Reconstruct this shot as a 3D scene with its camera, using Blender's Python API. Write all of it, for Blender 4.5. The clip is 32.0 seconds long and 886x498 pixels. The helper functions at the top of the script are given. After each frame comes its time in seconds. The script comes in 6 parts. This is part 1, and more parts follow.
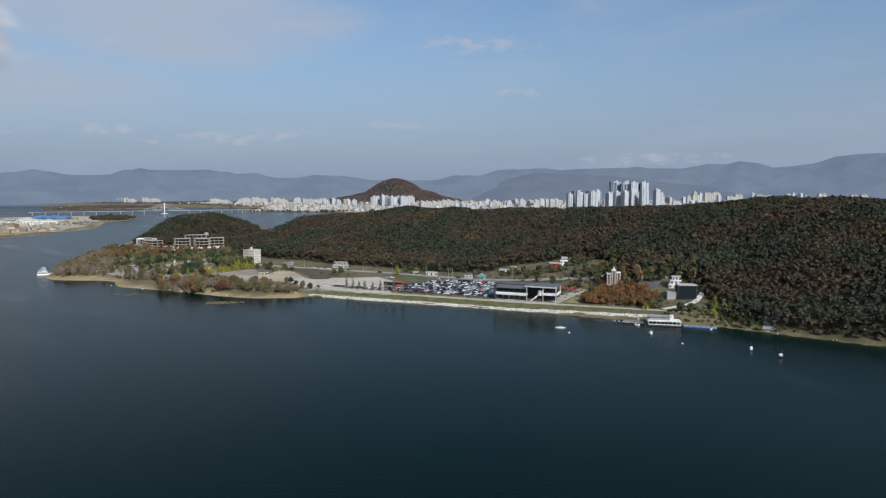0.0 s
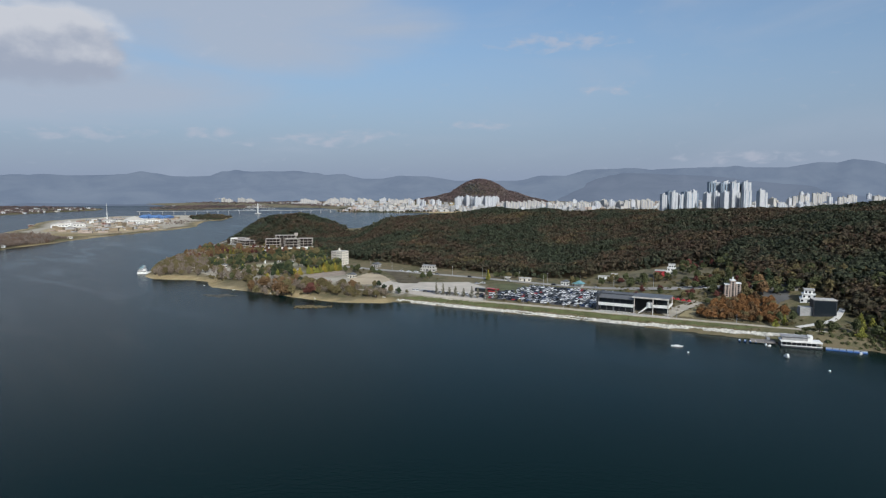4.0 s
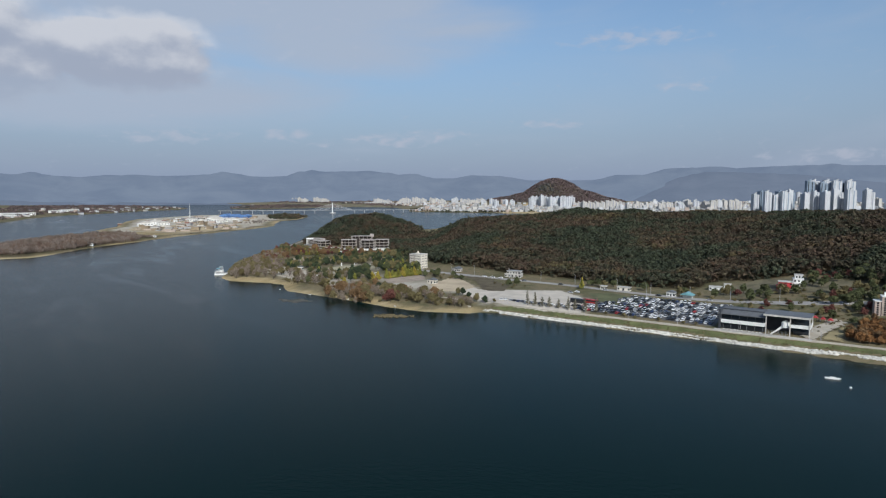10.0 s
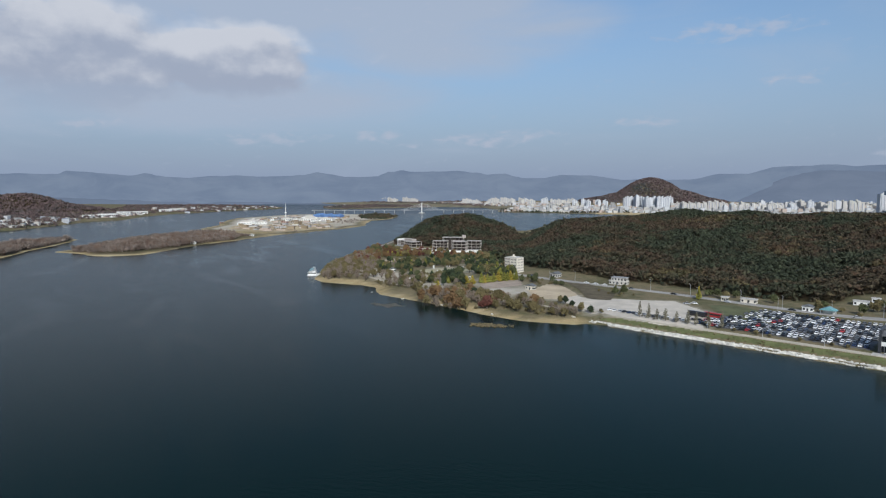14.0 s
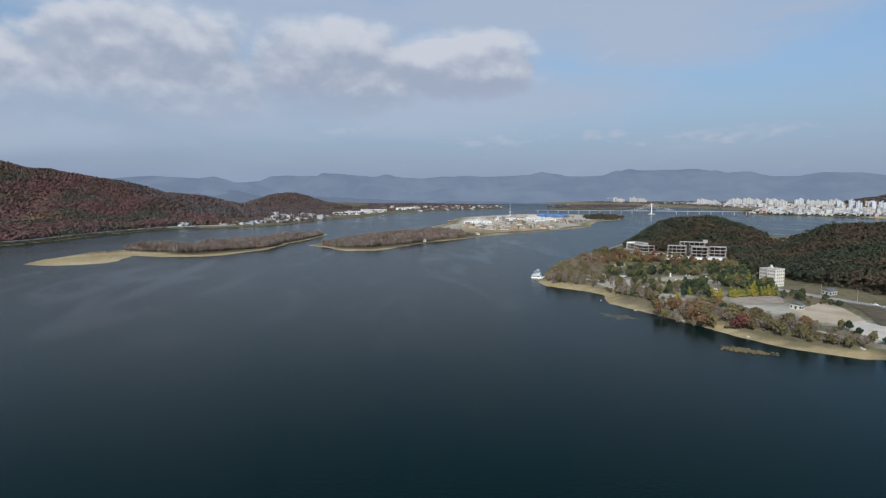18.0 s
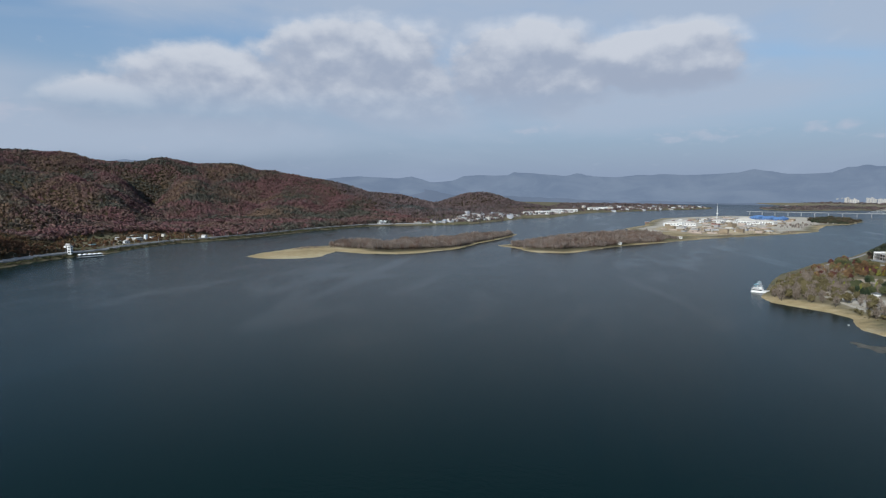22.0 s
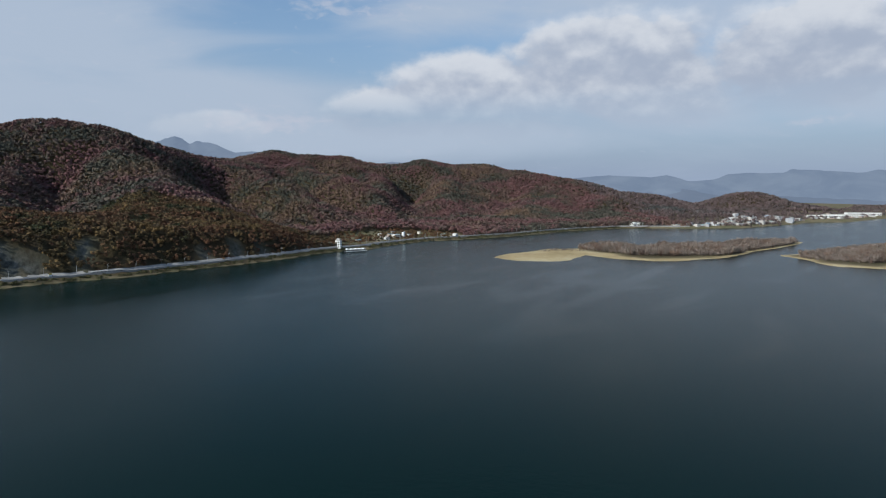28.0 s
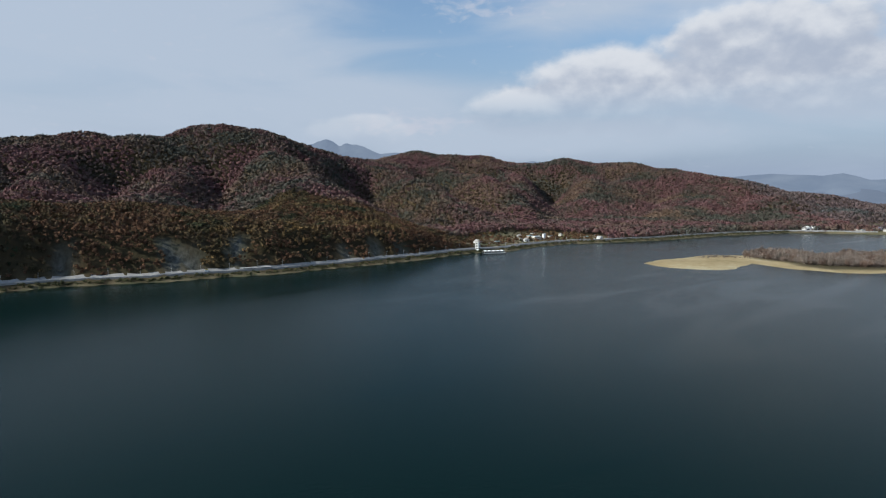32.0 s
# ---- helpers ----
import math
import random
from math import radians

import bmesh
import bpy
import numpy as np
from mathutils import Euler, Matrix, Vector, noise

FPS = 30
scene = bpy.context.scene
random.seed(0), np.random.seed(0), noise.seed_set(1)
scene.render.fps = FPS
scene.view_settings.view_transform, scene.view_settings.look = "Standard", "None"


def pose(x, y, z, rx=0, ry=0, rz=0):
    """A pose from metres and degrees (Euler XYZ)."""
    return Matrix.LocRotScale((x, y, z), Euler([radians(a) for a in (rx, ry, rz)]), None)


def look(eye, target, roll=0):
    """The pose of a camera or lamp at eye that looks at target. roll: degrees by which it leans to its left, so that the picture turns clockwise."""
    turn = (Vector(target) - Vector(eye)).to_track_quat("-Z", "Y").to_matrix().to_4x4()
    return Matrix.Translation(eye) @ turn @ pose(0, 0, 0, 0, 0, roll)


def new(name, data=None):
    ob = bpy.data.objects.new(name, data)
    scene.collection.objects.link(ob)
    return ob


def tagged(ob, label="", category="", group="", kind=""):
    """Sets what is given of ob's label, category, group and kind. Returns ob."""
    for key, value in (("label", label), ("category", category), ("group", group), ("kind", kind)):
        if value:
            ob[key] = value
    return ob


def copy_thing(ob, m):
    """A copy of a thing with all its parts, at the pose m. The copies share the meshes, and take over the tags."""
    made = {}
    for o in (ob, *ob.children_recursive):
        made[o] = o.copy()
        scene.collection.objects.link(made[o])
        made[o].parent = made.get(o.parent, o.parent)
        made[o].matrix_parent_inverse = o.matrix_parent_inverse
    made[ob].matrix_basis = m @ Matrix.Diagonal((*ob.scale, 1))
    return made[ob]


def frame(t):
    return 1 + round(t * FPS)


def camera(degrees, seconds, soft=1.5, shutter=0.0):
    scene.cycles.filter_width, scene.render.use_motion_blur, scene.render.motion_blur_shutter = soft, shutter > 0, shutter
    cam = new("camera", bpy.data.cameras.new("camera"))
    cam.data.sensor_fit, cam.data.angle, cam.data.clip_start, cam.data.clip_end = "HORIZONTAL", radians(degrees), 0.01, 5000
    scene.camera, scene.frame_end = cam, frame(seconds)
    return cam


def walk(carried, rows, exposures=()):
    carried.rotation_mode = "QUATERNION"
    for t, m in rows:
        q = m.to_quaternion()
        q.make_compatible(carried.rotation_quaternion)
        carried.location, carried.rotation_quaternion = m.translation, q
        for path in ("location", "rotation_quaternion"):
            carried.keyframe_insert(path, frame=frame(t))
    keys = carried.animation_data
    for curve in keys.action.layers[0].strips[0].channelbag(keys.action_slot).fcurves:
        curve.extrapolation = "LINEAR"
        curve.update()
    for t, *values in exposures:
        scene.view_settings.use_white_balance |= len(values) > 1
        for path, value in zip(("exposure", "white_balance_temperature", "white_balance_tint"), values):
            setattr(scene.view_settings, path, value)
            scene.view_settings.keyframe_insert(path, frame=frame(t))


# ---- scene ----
cam = camera(71.0, 32.0, 1.2)
PATH = [
    (0.0, pose(-0.0, 0.0, 84.9, 84.70, 0, 0.00)),
    (0.5, pose(-1.1, 3.6, 84.9, 84.71, 0, 0.62)),
    (1.0, pose(-2.2, 7.2, 85.0, 84.73, 0, 1.45)),
    (1.5, pose(-3.4, 10.9, 85.0, 84.72, 0, 2.16)),
    (2.0, pose(-4.6, 14.7, 85.0, 84.72, 0, 2.68)),
    (2.5, pose(-6.0, 18.5, 85.0, 84.71, 0, 3.50)),
    (3.0, pose(-7.4, 22.3, 85.1, 84.72, 0, 4.80)),
    (3.5, pose(-8.9, 26.0, 85.1, 84.72, 0, 6.27)),
    (4.0, pose(-10.4, 29.7, 85.2, 84.74, 0, 7.61)),
    (4.5, pose(-11.8, 33.3, 85.2, 84.74, 0, 8.53)),
    (6.5, pose(-18.6, 45.9, 84.9, 84.75, 0, 9.85)),
    (7.0, pose(-20.5, 49.3, 84.8, 84.74, 0, 10.01)),
    (7.5, pose(-22.5, 52.8, 84.8, 84.74, 0, 10.09)),
    (8.0, pose(-24.4, 56.3, 84.8, 84.75, 0, 10.21)),
    (8.5, pose(-26.4, 59.8, 84.8, 84.74, 0, 10.97)),
    (9.0, pose(-28.3, 63.3, 84.9, 84.74, 0, 12.22)),
    (9.5, pose(-30.1, 66.7, 84.9, 84.74, 0, 13.40)),
    (10.0, pose(-32.0, 69.9, 85.0, 84.72, 0, 14.03)),
    (10.5, pose(-33.9, 73.2, 85.0, 84.70, 0, 14.36)),
    (11.0, pose(-35.7, 76.4, 85.0, 84.70, 0, 14.62)),
    (11.5, pose(-37.7, 79.6, 85.0, 84.69, 0, 14.78)),
    (12.0, pose(-39.9, 82.9, 85.0, 84.69, 0, 15.15)),
    (12.5, pose(-42.1, 86.1, 85.0, 84.68, 0, 16.14)),
    (13.0, pose(-44.4, 89.3, 85.0, 84.69, 0, 17.64)),
    (13.5, pose(-46.7, 92.6, 85.0, 84.70, 0, 19.69)),
    (14.0, pose(-49.0, 95.9, 85.0, 84.72, 0, 22.04)),
    (14.5, pose(-51.2, 99.1, 85.0, 84.72, 0, 24.73)),
    (15.0, pose(-53.4, 102.3, 85.0, 84.72, 0, 27.56)),
    (15.5, pose(-55.4, 105.4, 85.0, 84.71, 0, 30.46)),
    (17.5, pose(-65.8, 116.7, 84.8, 84.69, 0, 40.21)),
    (18.0, pose(-68.6, 119.2, 84.8, 84.70, 0, 42.33)),
    (18.5, pose(-71.5, 121.7, 84.8, 84.70, 0, 44.31)),
    (19.0, pose(-74.6, 124.2, 84.8, 84.69, 0, 46.30)),
    (19.5, pose(-77.8, 126.6, 84.9, 84.66, 0, 48.38)),
    (20.0, pose(-81.2, 129.0, 84.9, 84.65, 0, 50.60)),
    (20.5, pose(-84.6, 131.3, 85.0, 84.65, 0, 52.71)),
    (21.0, pose(-88.1, 133.6, 85.1, 84.64, 0, 54.88)),
    (21.5, pose(-91.7, 135.6, 85.1, 84.63, 0, 57.20)),
    (22.0, pose(-95.4, 137.5, 85.2, 84.63, 0, 59.63)),
    (22.5, pose(-99.3, 139.4, 85.2, 84.64, 0, 61.92)),
    (23.0, pose(-103.2, 141.1, 85.2, 84.65, 0, 63.95)),
    (23.5, pose(-107.2, 142.8, 85.2, 84.67, 0, 65.85)),
    (24.0, pose(-111.1, 144.3, 85.2, 84.65, 0, 67.86)),
    (24.5, pose(-115.1, 145.7, 85.2, 84.64, 0, 69.91)),
    (25.0, pose(-119.1, 147.0, 85.1, 84.63, 0, 71.79)),
    (25.5, pose(-123.1, 148.2, 85.1, 84.62, 0, 73.50)),
    (27.5, pose(-139.2, 149.7, 85.0, 84.59, 0, 80.34)),
    (28.0, pose(-143.5, 149.8, 85.0, 84.60, 0, 82.07)),
    (28.5, pose(-147.9, 149.7, 85.0, 84.60, 0, 83.65)),
    (29.0, pose(-152.3, 149.6, 85.0, 84.59, 0, 85.56)),
    (29.5, pose(-156.6, 149.5, 85.0, 84.59, 0, 87.50)),
    (30.0, pose(-160.9, 149.2, 85.0, 84.59, 0, 88.63)),
    (30.5, pose(-165.1, 149.0, 85.0, 84.60, 0, 89.69)),
    (31.0, pose(-169.3, 148.8, 85.0, 84.59, 0, 91.38)),
    (31.5, pose(-173.5, 148.6, 85.0, 84.59, 0, 93.17)),
    (32.0, pose(-177.6, 148.5, 85.0, 84.59, 0, 94.76)),
]
walk(cam, PATH, [(0.0, -0.08, 6200, 8), (12.0, -0.06, 6100, 8), (21.0, -0.04, 6000, 7), (26.0, 0.02, 6050, 6), (32.0, 0.20, 6250, 6)])

# ---- world, sun ----
SUN_AZ, SUN_EL = radians(152), radians(33)
world = bpy.data.worlds.new("world")
scene.world = world
world.use_nodes = True


class Nodes:
    """A short way to write node trees."""

    def __init__(self, tree):
        self.tree = tree
        tree.nodes.clear()

    def add(self, kind, ins=None, **props):
        n = self.tree.nodes.new(kind)
        for k, v in props.items():
            setattr(n, k, v)
        for k, v in (ins or {}).items():
            self.put(n.inputs[k], v)
        return n

    def put(self, socket, v):
        if isinstance(v, bpy.types.NodeSocket):
            self.tree.links.new(v, socket)
        elif isinstance(v, bpy.types.Node):
            self.tree.links.new(v.outputs[0], socket)
        else:
            socket.default_value = v

    def math(self, op, a, b=0.0, clamp=False):
        return self.add("ShaderNodeMath", {0: a, 1: b}, operation=op, use_clamp=clamp).outputs[0]

    def vmath(self, op, a, b=(0, 0, 0)):
        return self.add("ShaderNodeVectorMath", {0: a, 1: b}, operation=op).outputs[0]

    def ramp(self, v, stops, mode="LINEAR"):
        n = self.add("ShaderNodeValToRGB", {0: v})
        n.color_ramp.interpolation = mode
        e = n.color_ramp.elements
        while len(e) < len(stops):
            e.new(0.5)
        for el, (p, col) in zip(e, stops):
            el.position = p
            el.color = (*col, 1) if len(col) == 3 else col
        return n.outputs[0]

    def noise(self, vec, scale, detail=3.0, rough=0.5, distort=0.0):
        return self.add("ShaderNodeTexNoise", {"Vector": vec, "Scale": scale, "Detail": detail, "Roughness": rough, "Distortion": distort}).outputs["Fac"]

    def mix(self, f, a, b, mode="MIX"):
        n = self.add("ShaderNodeMix", data_type="RGBA", blend_type=mode)
        self.put(n.inputs[0], f)
        self.put(n.inputs[6], a)
        self.put(n.inputs[7], b)
        return n.outputs[2]

    def span(self, v, lo, hi, a=0.0, b=1.0):
        return self.add("ShaderNodeMapRange", {"Value": v, "From Min": lo, "From Max": hi, "To Min": a, "To Max": b}, interpolation_type="SMOOTHSTEP").outputs[0]


def rgb(r, g, b):
    return (r, g, b, 1)


wn = Nodes(world.node_tree)
sky = wn.add("ShaderNodeTexSky", sky_type="NISHITA", sun_disc=False, sun_elevation=SUN_EL, sun_rotation=SUN_AZ, altitude=100, air_density=1.1, dust_density=2.2, ozone_density=1.4)
gen = wn.add("ShaderNodeTexCoord").outputs["Generated"]
sep = wn.add("ShaderNodeSeparateXYZ", {0: gen})
# azimuth to the left of +y and height, both in degrees
az = wn.math("MULTIPLY", wn.math("ARCTAN2", wn.math("MULTIPLY", sep.outputs[0], -1.0), sep.outputs[1]), 57.2958)
el = wn.math("MULTIPLY", wn.math("ARCSINE", sep.outputs[2]), 57.2958)
flat = wn.add("ShaderNodeCombineXYZ", {0: wn.math("MULTIPLY", az, 0.11), 1: wn.math("MULTIPLY", el, 0.16), 2: 0.0}).outputs[0]
wisp = wn.noise(wn.vmath("MULTIPLY", flat, (0.5, 1.2, 1)), 1.0, 6.0, 0.5, 0.6)


def veil(a0, e0, wa, we, tilt=0.0, up=0.0):
    """A soft patch of the sky round an azimuth and a height, in degrees; up looks so far above."""
    da = wn.math("SUBTRACT", az, a0)
    de = wn.math("SUBTRACT", wn.math("SUBTRACT", el, e0 - up), wn.math("MULTIPLY", da, tilt))
    r = wn.math("ADD", wn.math("POWER", wn.math("ABSOLUTE", wn.math("DIVIDE", da, wa)), 2.0), wn.math("POWER", wn.math("ABSOLUTE", wn.math("DIVIDE", de, we)), 2.0))
    return wn.math("SUBTRACT", 1.0, r)


def most(vals):
    out = vals[0]
    for v in vals[1:]:
        out = wn.math("MAXIMUM", out, v)
    return wn.math("MAXIMUM", out, 0.0)


SKY = 0.10


def heaped_up(up):
    """How thick the heaped clouds stand in the sky, looked at so many degrees above."""
    lift = wn.vmath("ADD", flat, (0.0, 0.16 * up, 0.0))
    heap = most([veil(q[0], q[1], q[2], q[3], 0.0, up) for q in HEAPS])
    lumps = wn.math("ADD", wn.math("MULTIPLY", wn.noise(lift, 1.5, 2.0, 0.5, 0.2), 0.6), wn.math("MULTIPLY", wn.noise(lift, 3.4, 6.0, 0.55, 0.1), 0.4))
    return wn.math("ADD", lumps, wn.math("MULTIPLY", heap, 0.62))


HEAPS = [(87, 6.9, 7.5, 2.9), (79, 8.4, 10.5, 4.9), (67, 9.6, 14, 6.8), (52, 10.6, 12, 5.2), (41, 11.2, 10, 4.0), (102, 5.0, 6, 2.0)]
thick, above = heaped_up(0.0), heaped_up(1.3)
small = most([veil(52, 5.1, 3.9, 0.92, -0.1), veil(37.5, 4.6, 6.8, 0.92, -0.05), veil(18, 4.7, 9.0, 1.03, -0.06), veil(28, 5.0, 3.3, 0.92), veil(4.3, 6.0, 5.1, 0.69), veil(-6.7, 9.0, 3.0, 0.92), veil(-2.4, 12.9, 7.5, 1.03), veil(-18.5, 2.9, 7.5, 0.80), veil(98, 5.9, 7.5, 1.61), veil(90.5, 15.8, 7.5, 1.61)])
sheet = most([veil(22, 15, 17, 6.0), veil(42, 15, 18, 7.0), veil(52, 8, 40, 4.0), veil(124, 12.0, 24, 9.0), veil(104, 8.0, 22, 3.4), veil(90, 5, 30, 3.0), veil(62, 16, 34, 5.0), veil(124, 10, 30, 14)])
heap_f = wn.math("MULTIPLY", wn.span(thick, 0.58, 0.88), wn.span(el, 4.0, 9.5, 0.15, 1.0))
small_f = wn.math("MULTIPLY", wn.span(wn.math("ADD", wn.noise(wn.vmath("MULTIPLY", flat, (1, 1.6, 1)), 6.0, 4.0, 0.5, 0.4), wn.math("MULTIPLY", small, 0.34)), 0.58, 1.02), 0.62)
sheet_f = wn.math("MULTIPLY", wn.span(wn.math("ADD", wisp, wn.math("MULTIPLY", sheet, 0.50)), 0.44, 1.0), 0.9)
cover = wn.math("MAXIMUM", wn.math("MAXIMUM", heap_f, small_f), sheet_f)
# the tops and sunward sides of the lumps are bright, what lies under more cloud is grey
shade = wn.span(wn.math("SUBTRACT", thick, above), -0.10, 0.30)
shade = wn.math("ADD", wn.math("MULTIPLY", shade, 0.8), wn.span(thick, 0.95, 0.62, 0.0, 0.2))
heaped = wn.mix(shade, rgb(3.8, 4.15, 5.05), rgb(6.8, 6.75, 7.05))
cloud = wn.mix(heap_f, wn.mix(small_f, rgb(4.3, 4.8, 5.75), rgb(5.5, 5.35, 6.0)), heaped)
air = wn.mix(wn.span(el, -2.0, 18.0, 0.92, 0.12), wn.mix(1.0, sky.outputs[0], rgb(1.08, 1.19, 1.29), "MULTIPLY"), rgb(2.95, 3.5, 4.8))
sky_out = wn.mix(cover, air, cloud)

wn.add("ShaderNodeOutputWorld", {0: wn.add("ShaderNodeBackground", {0: sky_out, 1: SKY})})

sun = new("sun", bpy.data.lights.new("sun", "SUN"))
sun.data.energy, sun.data.angle, sun.data.color = 3.9, radians(0.6), (1.0, 0.95, 0.87)
sun_dir = Vector((math.sin(SUN_AZ) * math.cos(SUN_EL), math.cos(SUN_AZ) * math.cos(SUN_EL), math.sin(SUN_EL)))
sun.matrix_world = look(sun_dir * 500, (0, 0, 0))
# ---- materials ----


def material(name, build, rough=0.8, spec=0.3, metal=0.0):
    m = bpy.data.materials.new(name)
    m.use_nodes = True
    n = Nodes(m.node_tree)
    geo = n.add("ShaderNodeNewGeometry")
    pos = geo.outputs["Position"]
    p = n.add("ShaderNodeBsdfPrincipled", {"Roughness": rough, "Specular IOR Level": spec, "Metallic": metal})
    n.add("ShaderNodeOutputMaterial", {0: p})
    col = build(n, pos, p, geo)
    if col is not None:
        n.put(p.inputs["Base Color"], col)
    return m


def bump(n, p, height, strength, dist=1.0):
    n.put(p.inputs["Normal"], n.add("ShaderNodeBump", {"Height": height, "Strength": strength, "Distance": dist}))


def plain(name, col, rough=0.7, vary=0.18, scale=0.4, metal=0.0, spec=0.3):
    """A painted or cast surface with stains at two scales."""
    def build(n, pos, p, geo):
        f = n.math("ADD", n.math("MULTIPLY", n.noise(pos, scale, 4.0), 0.7), n.math("MULTIPLY", n.noise(pos, scale * 9, 2.0), 0.3))
        lo, hi = [rgb(*[c * k for c in col]) for k in (1 - vary, 1 + vary)]
        return n.mix(n.span(f, 0.3, 0.7), lo, hi)
    return material(name, build, rough, spec, metal)


def water_look(n, pos, p, geo):
    big = n.noise(pos, 0.004, 4.0, 0.55, 0.8)
    w1 = n.noise(n.vmath("MULTIPLY", pos, (1, 1.7, 1)), 0.35, 4.0, 0.6)
    w2 = n.noise(pos, 1.6, 3.0, 0.6)
    h = n.math("ADD", w1, n.math("MULTIPLY", w2, 0.35))
    streak = n.noise(n.vmath("MULTIPLY", n.add("ShaderNodeVectorRotate", {"Vector": pos, "Angle": 0.75}, rotation_type="Z_AXIS").outputs[0], (1, 3.2, 1)), 0.0042, 6.0, 0.62, 1.2)
    calm = n.span(streak, 0.52, 0.66)
    bump(n, p, h, n.math("ADD", 0.17, n.math("MULTIPLY", calm, -0.07)), 0.6)
    n.put(p.inputs["Roughness"], n.math("ADD", 0.19, n.math("MULTIPLY", calm, -0.05)))
    n.put(p.inputs["IOR"], 1.33)
    return n.mix(big, rgb(0.0014, 0.0098, 0.0088), rgb(0.0022, 0.0122, 0.0106))


WATER = material("lake_water", water_look, 0.12, 0.075)


def ground_look(n, pos, p, geo):
    cover_in = n.add("ShaderNodeAttribute", attribute_name="cover")
    masks = n.add("ShaderNodeSeparateColor", {0: cover_in.outputs["Color"]})
    a, b, fine = n.noise(pos, 0.02, 4.0), n.noise(pos, 0.15, 5.0, 0.6), n.noise(pos, 1.2, 3.0)
    f = n.math("ADD", n.math("MULTIPLY", a, 0.45), n.math("ADD", n.math("MULTIPLY", b, 0.35), n.math("MULTIPLY", fine, 0.2)))
    field = n.ramp(f, [(0.30, (0.070, 0.072, 0.038)), (0.45, (0.115, 0.108, 0.058)), (0.55, (0.185, 0.150, 0.092)), (0.7, (0.098, 0.105, 0.048))])
    sand = n.ramp(f, [(0.32, (0.22, 0.17, 0.085)), (0.5, (0.37, 0.285, 0.15)), (0.62, (0.46, 0.39, 0.25)), (0.72, (0.27, 0.245, 0.10))])
    wood = n.ramp(f, [(0.3, (0.03, 0.03, 0.016)), (0.6, (0.065, 0.045, 0.024))])
    bare = n.ramp(f, [(0.3, (0.36, 0.32, 0.26)), (0.5, (0.47, 0.43, 0.36)), (0.7, (0.55, 0.51, 0.44))])
    c = n.mix(masks.outputs[0], field, sand)
    c = n.mix(masks.outputs[1], c, wood)
    c = n.mix(masks.outputs[2], c, bare)
    stone = n.ramp(n.noise(n.vmath("MULTIPLY", pos, (1, 1, 0.45)), 0.22, 6.0, 0.65), [(0.35, (0.022, 0.026, 0.022)), (0.5, (0.06, 0.064, 0.058)), (0.68, (0.12, 0.12, 0.105))])
    c = n.mix(cover_in.outputs["Alpha"], c, stone)
    bump(n, p, b, 0.6, 1.5)
    return c


GROUND = material("ground_cover", ground_look, 0.95, 0.1)


def leaves(name, stops, patch=0.010, jitter=0.30, greens=((0.030, 0.040, 0.022), (0.045, 0.054, 0.028)), green=0.5, grain=1.0):
    """Foliage: patches of pines and of turned broadleaves, each crown a little different."""
    def build(n, pos, p, geo):
        isl = geo.outputs["Random Per Island"]
        own = n.add("ShaderNodeTexVoronoi", {"Vector": n.vmath("MULTIPLY", pos, (1, 1, 0)), "Scale": 0.13}).outputs["Color"]
        own = n.add("ShaderNodeSeparateColor", {0: own}).outputs[0]
        big = n.noise(pos, patch, 4.0, 0.6, 0.4)
        k = n.math("ADD", n.math("ADD", n.math("MULTIPLY", n.math("SUBTRACT", isl, 0.5), jitter * 0.2), n.math("MULTIPLY", n.math("SUBTRACT", own, 0.5), jitter * 1.3)), big)
        turned = n.ramp(k, stops)
        pine = n.mix(isl, rgb(*greens[0]), rgb(*greens[1]))
        which = n.math("ADD", n.noise(n.vmath("ADD", pos, (531, 77, 9)), patch * 1.2, 4.0, 0.6), n.math("MULTIPLY", n.math("SUBTRACT", n.math("FRACT", n.math("MULTIPLY", own, 7.7)), 0.5), 0.11))
        col = n.mix(n.span(which, green - 0.10, green + 0.10), turned, pine)
        tone = n.math("ADD", n.math("MULTIPLY", isl, 0.46 * grain), n.math("ADD", n.math("ADD", 0.80 - 0.46 * grain, n.math("MULTIPLY", n.math("FRACT", n.math("MULTIPLY", own, 13.3)), 0.46 * grain)), n.math("MULTIPLY", n.noise(pos, 0.9, 3.0, 0.7), 0.56)))
        bump(n, p, n.noise(pos, 0.7, 4.0, 0.7), 0.9, 1.6)
        return n.mix(1.0, col, n.add("ShaderNodeCombineColor", {0: tone, 1: tone, 2: tone}).outputs[0], "MULTIPLY")
    return material(name, build, 0.9, 0.12)


WOOD_EAST = leaves("mixed_autumn_wood", [(0.30, (0.066, 0.058, 0.036)), (0.43, (0.084, 0.056, 0.040)), (0.52, (0.066, 0.058, 0.037)), (0.60, (0.090, 0.060, 0.040)), (0.70, (0.105, 0.090, 0.044))], 0.010, 0.14, ((0.036, 0.045, 0.030), (0.054, 0.062, 0.038)), green=0.49, grain=0.8)
# Russet leaves muted towards purple, with the mountain's haze put into the colour.
WOOD_WEST = leaves("hazed_mountain_wood", [(0.30, (0.130, 0.074, 0.074)), (0.44, (0.154, 0.078, 0.076)), (0.54, (0.125, 0.084, 0.070)), (0.66, (0.160, 0.106, 0.072))], 0.0062, 0.11, ((0.066, 0.068, 0.054), (0.082, 0.080, 0.062)), 0.535, 0.35)
WOOD_SHORE = leaves("golden_shore_wood", [(0.30, (0.105, 0.060, 0.036)), (0.45, (0.125, 0.066, 0.038)), (0.56, (0.090, 0.066, 0.036)), (0.70, (0.140, 0.092, 0.040))], 0.012, 0.2, green=0.59, grain=0.5)
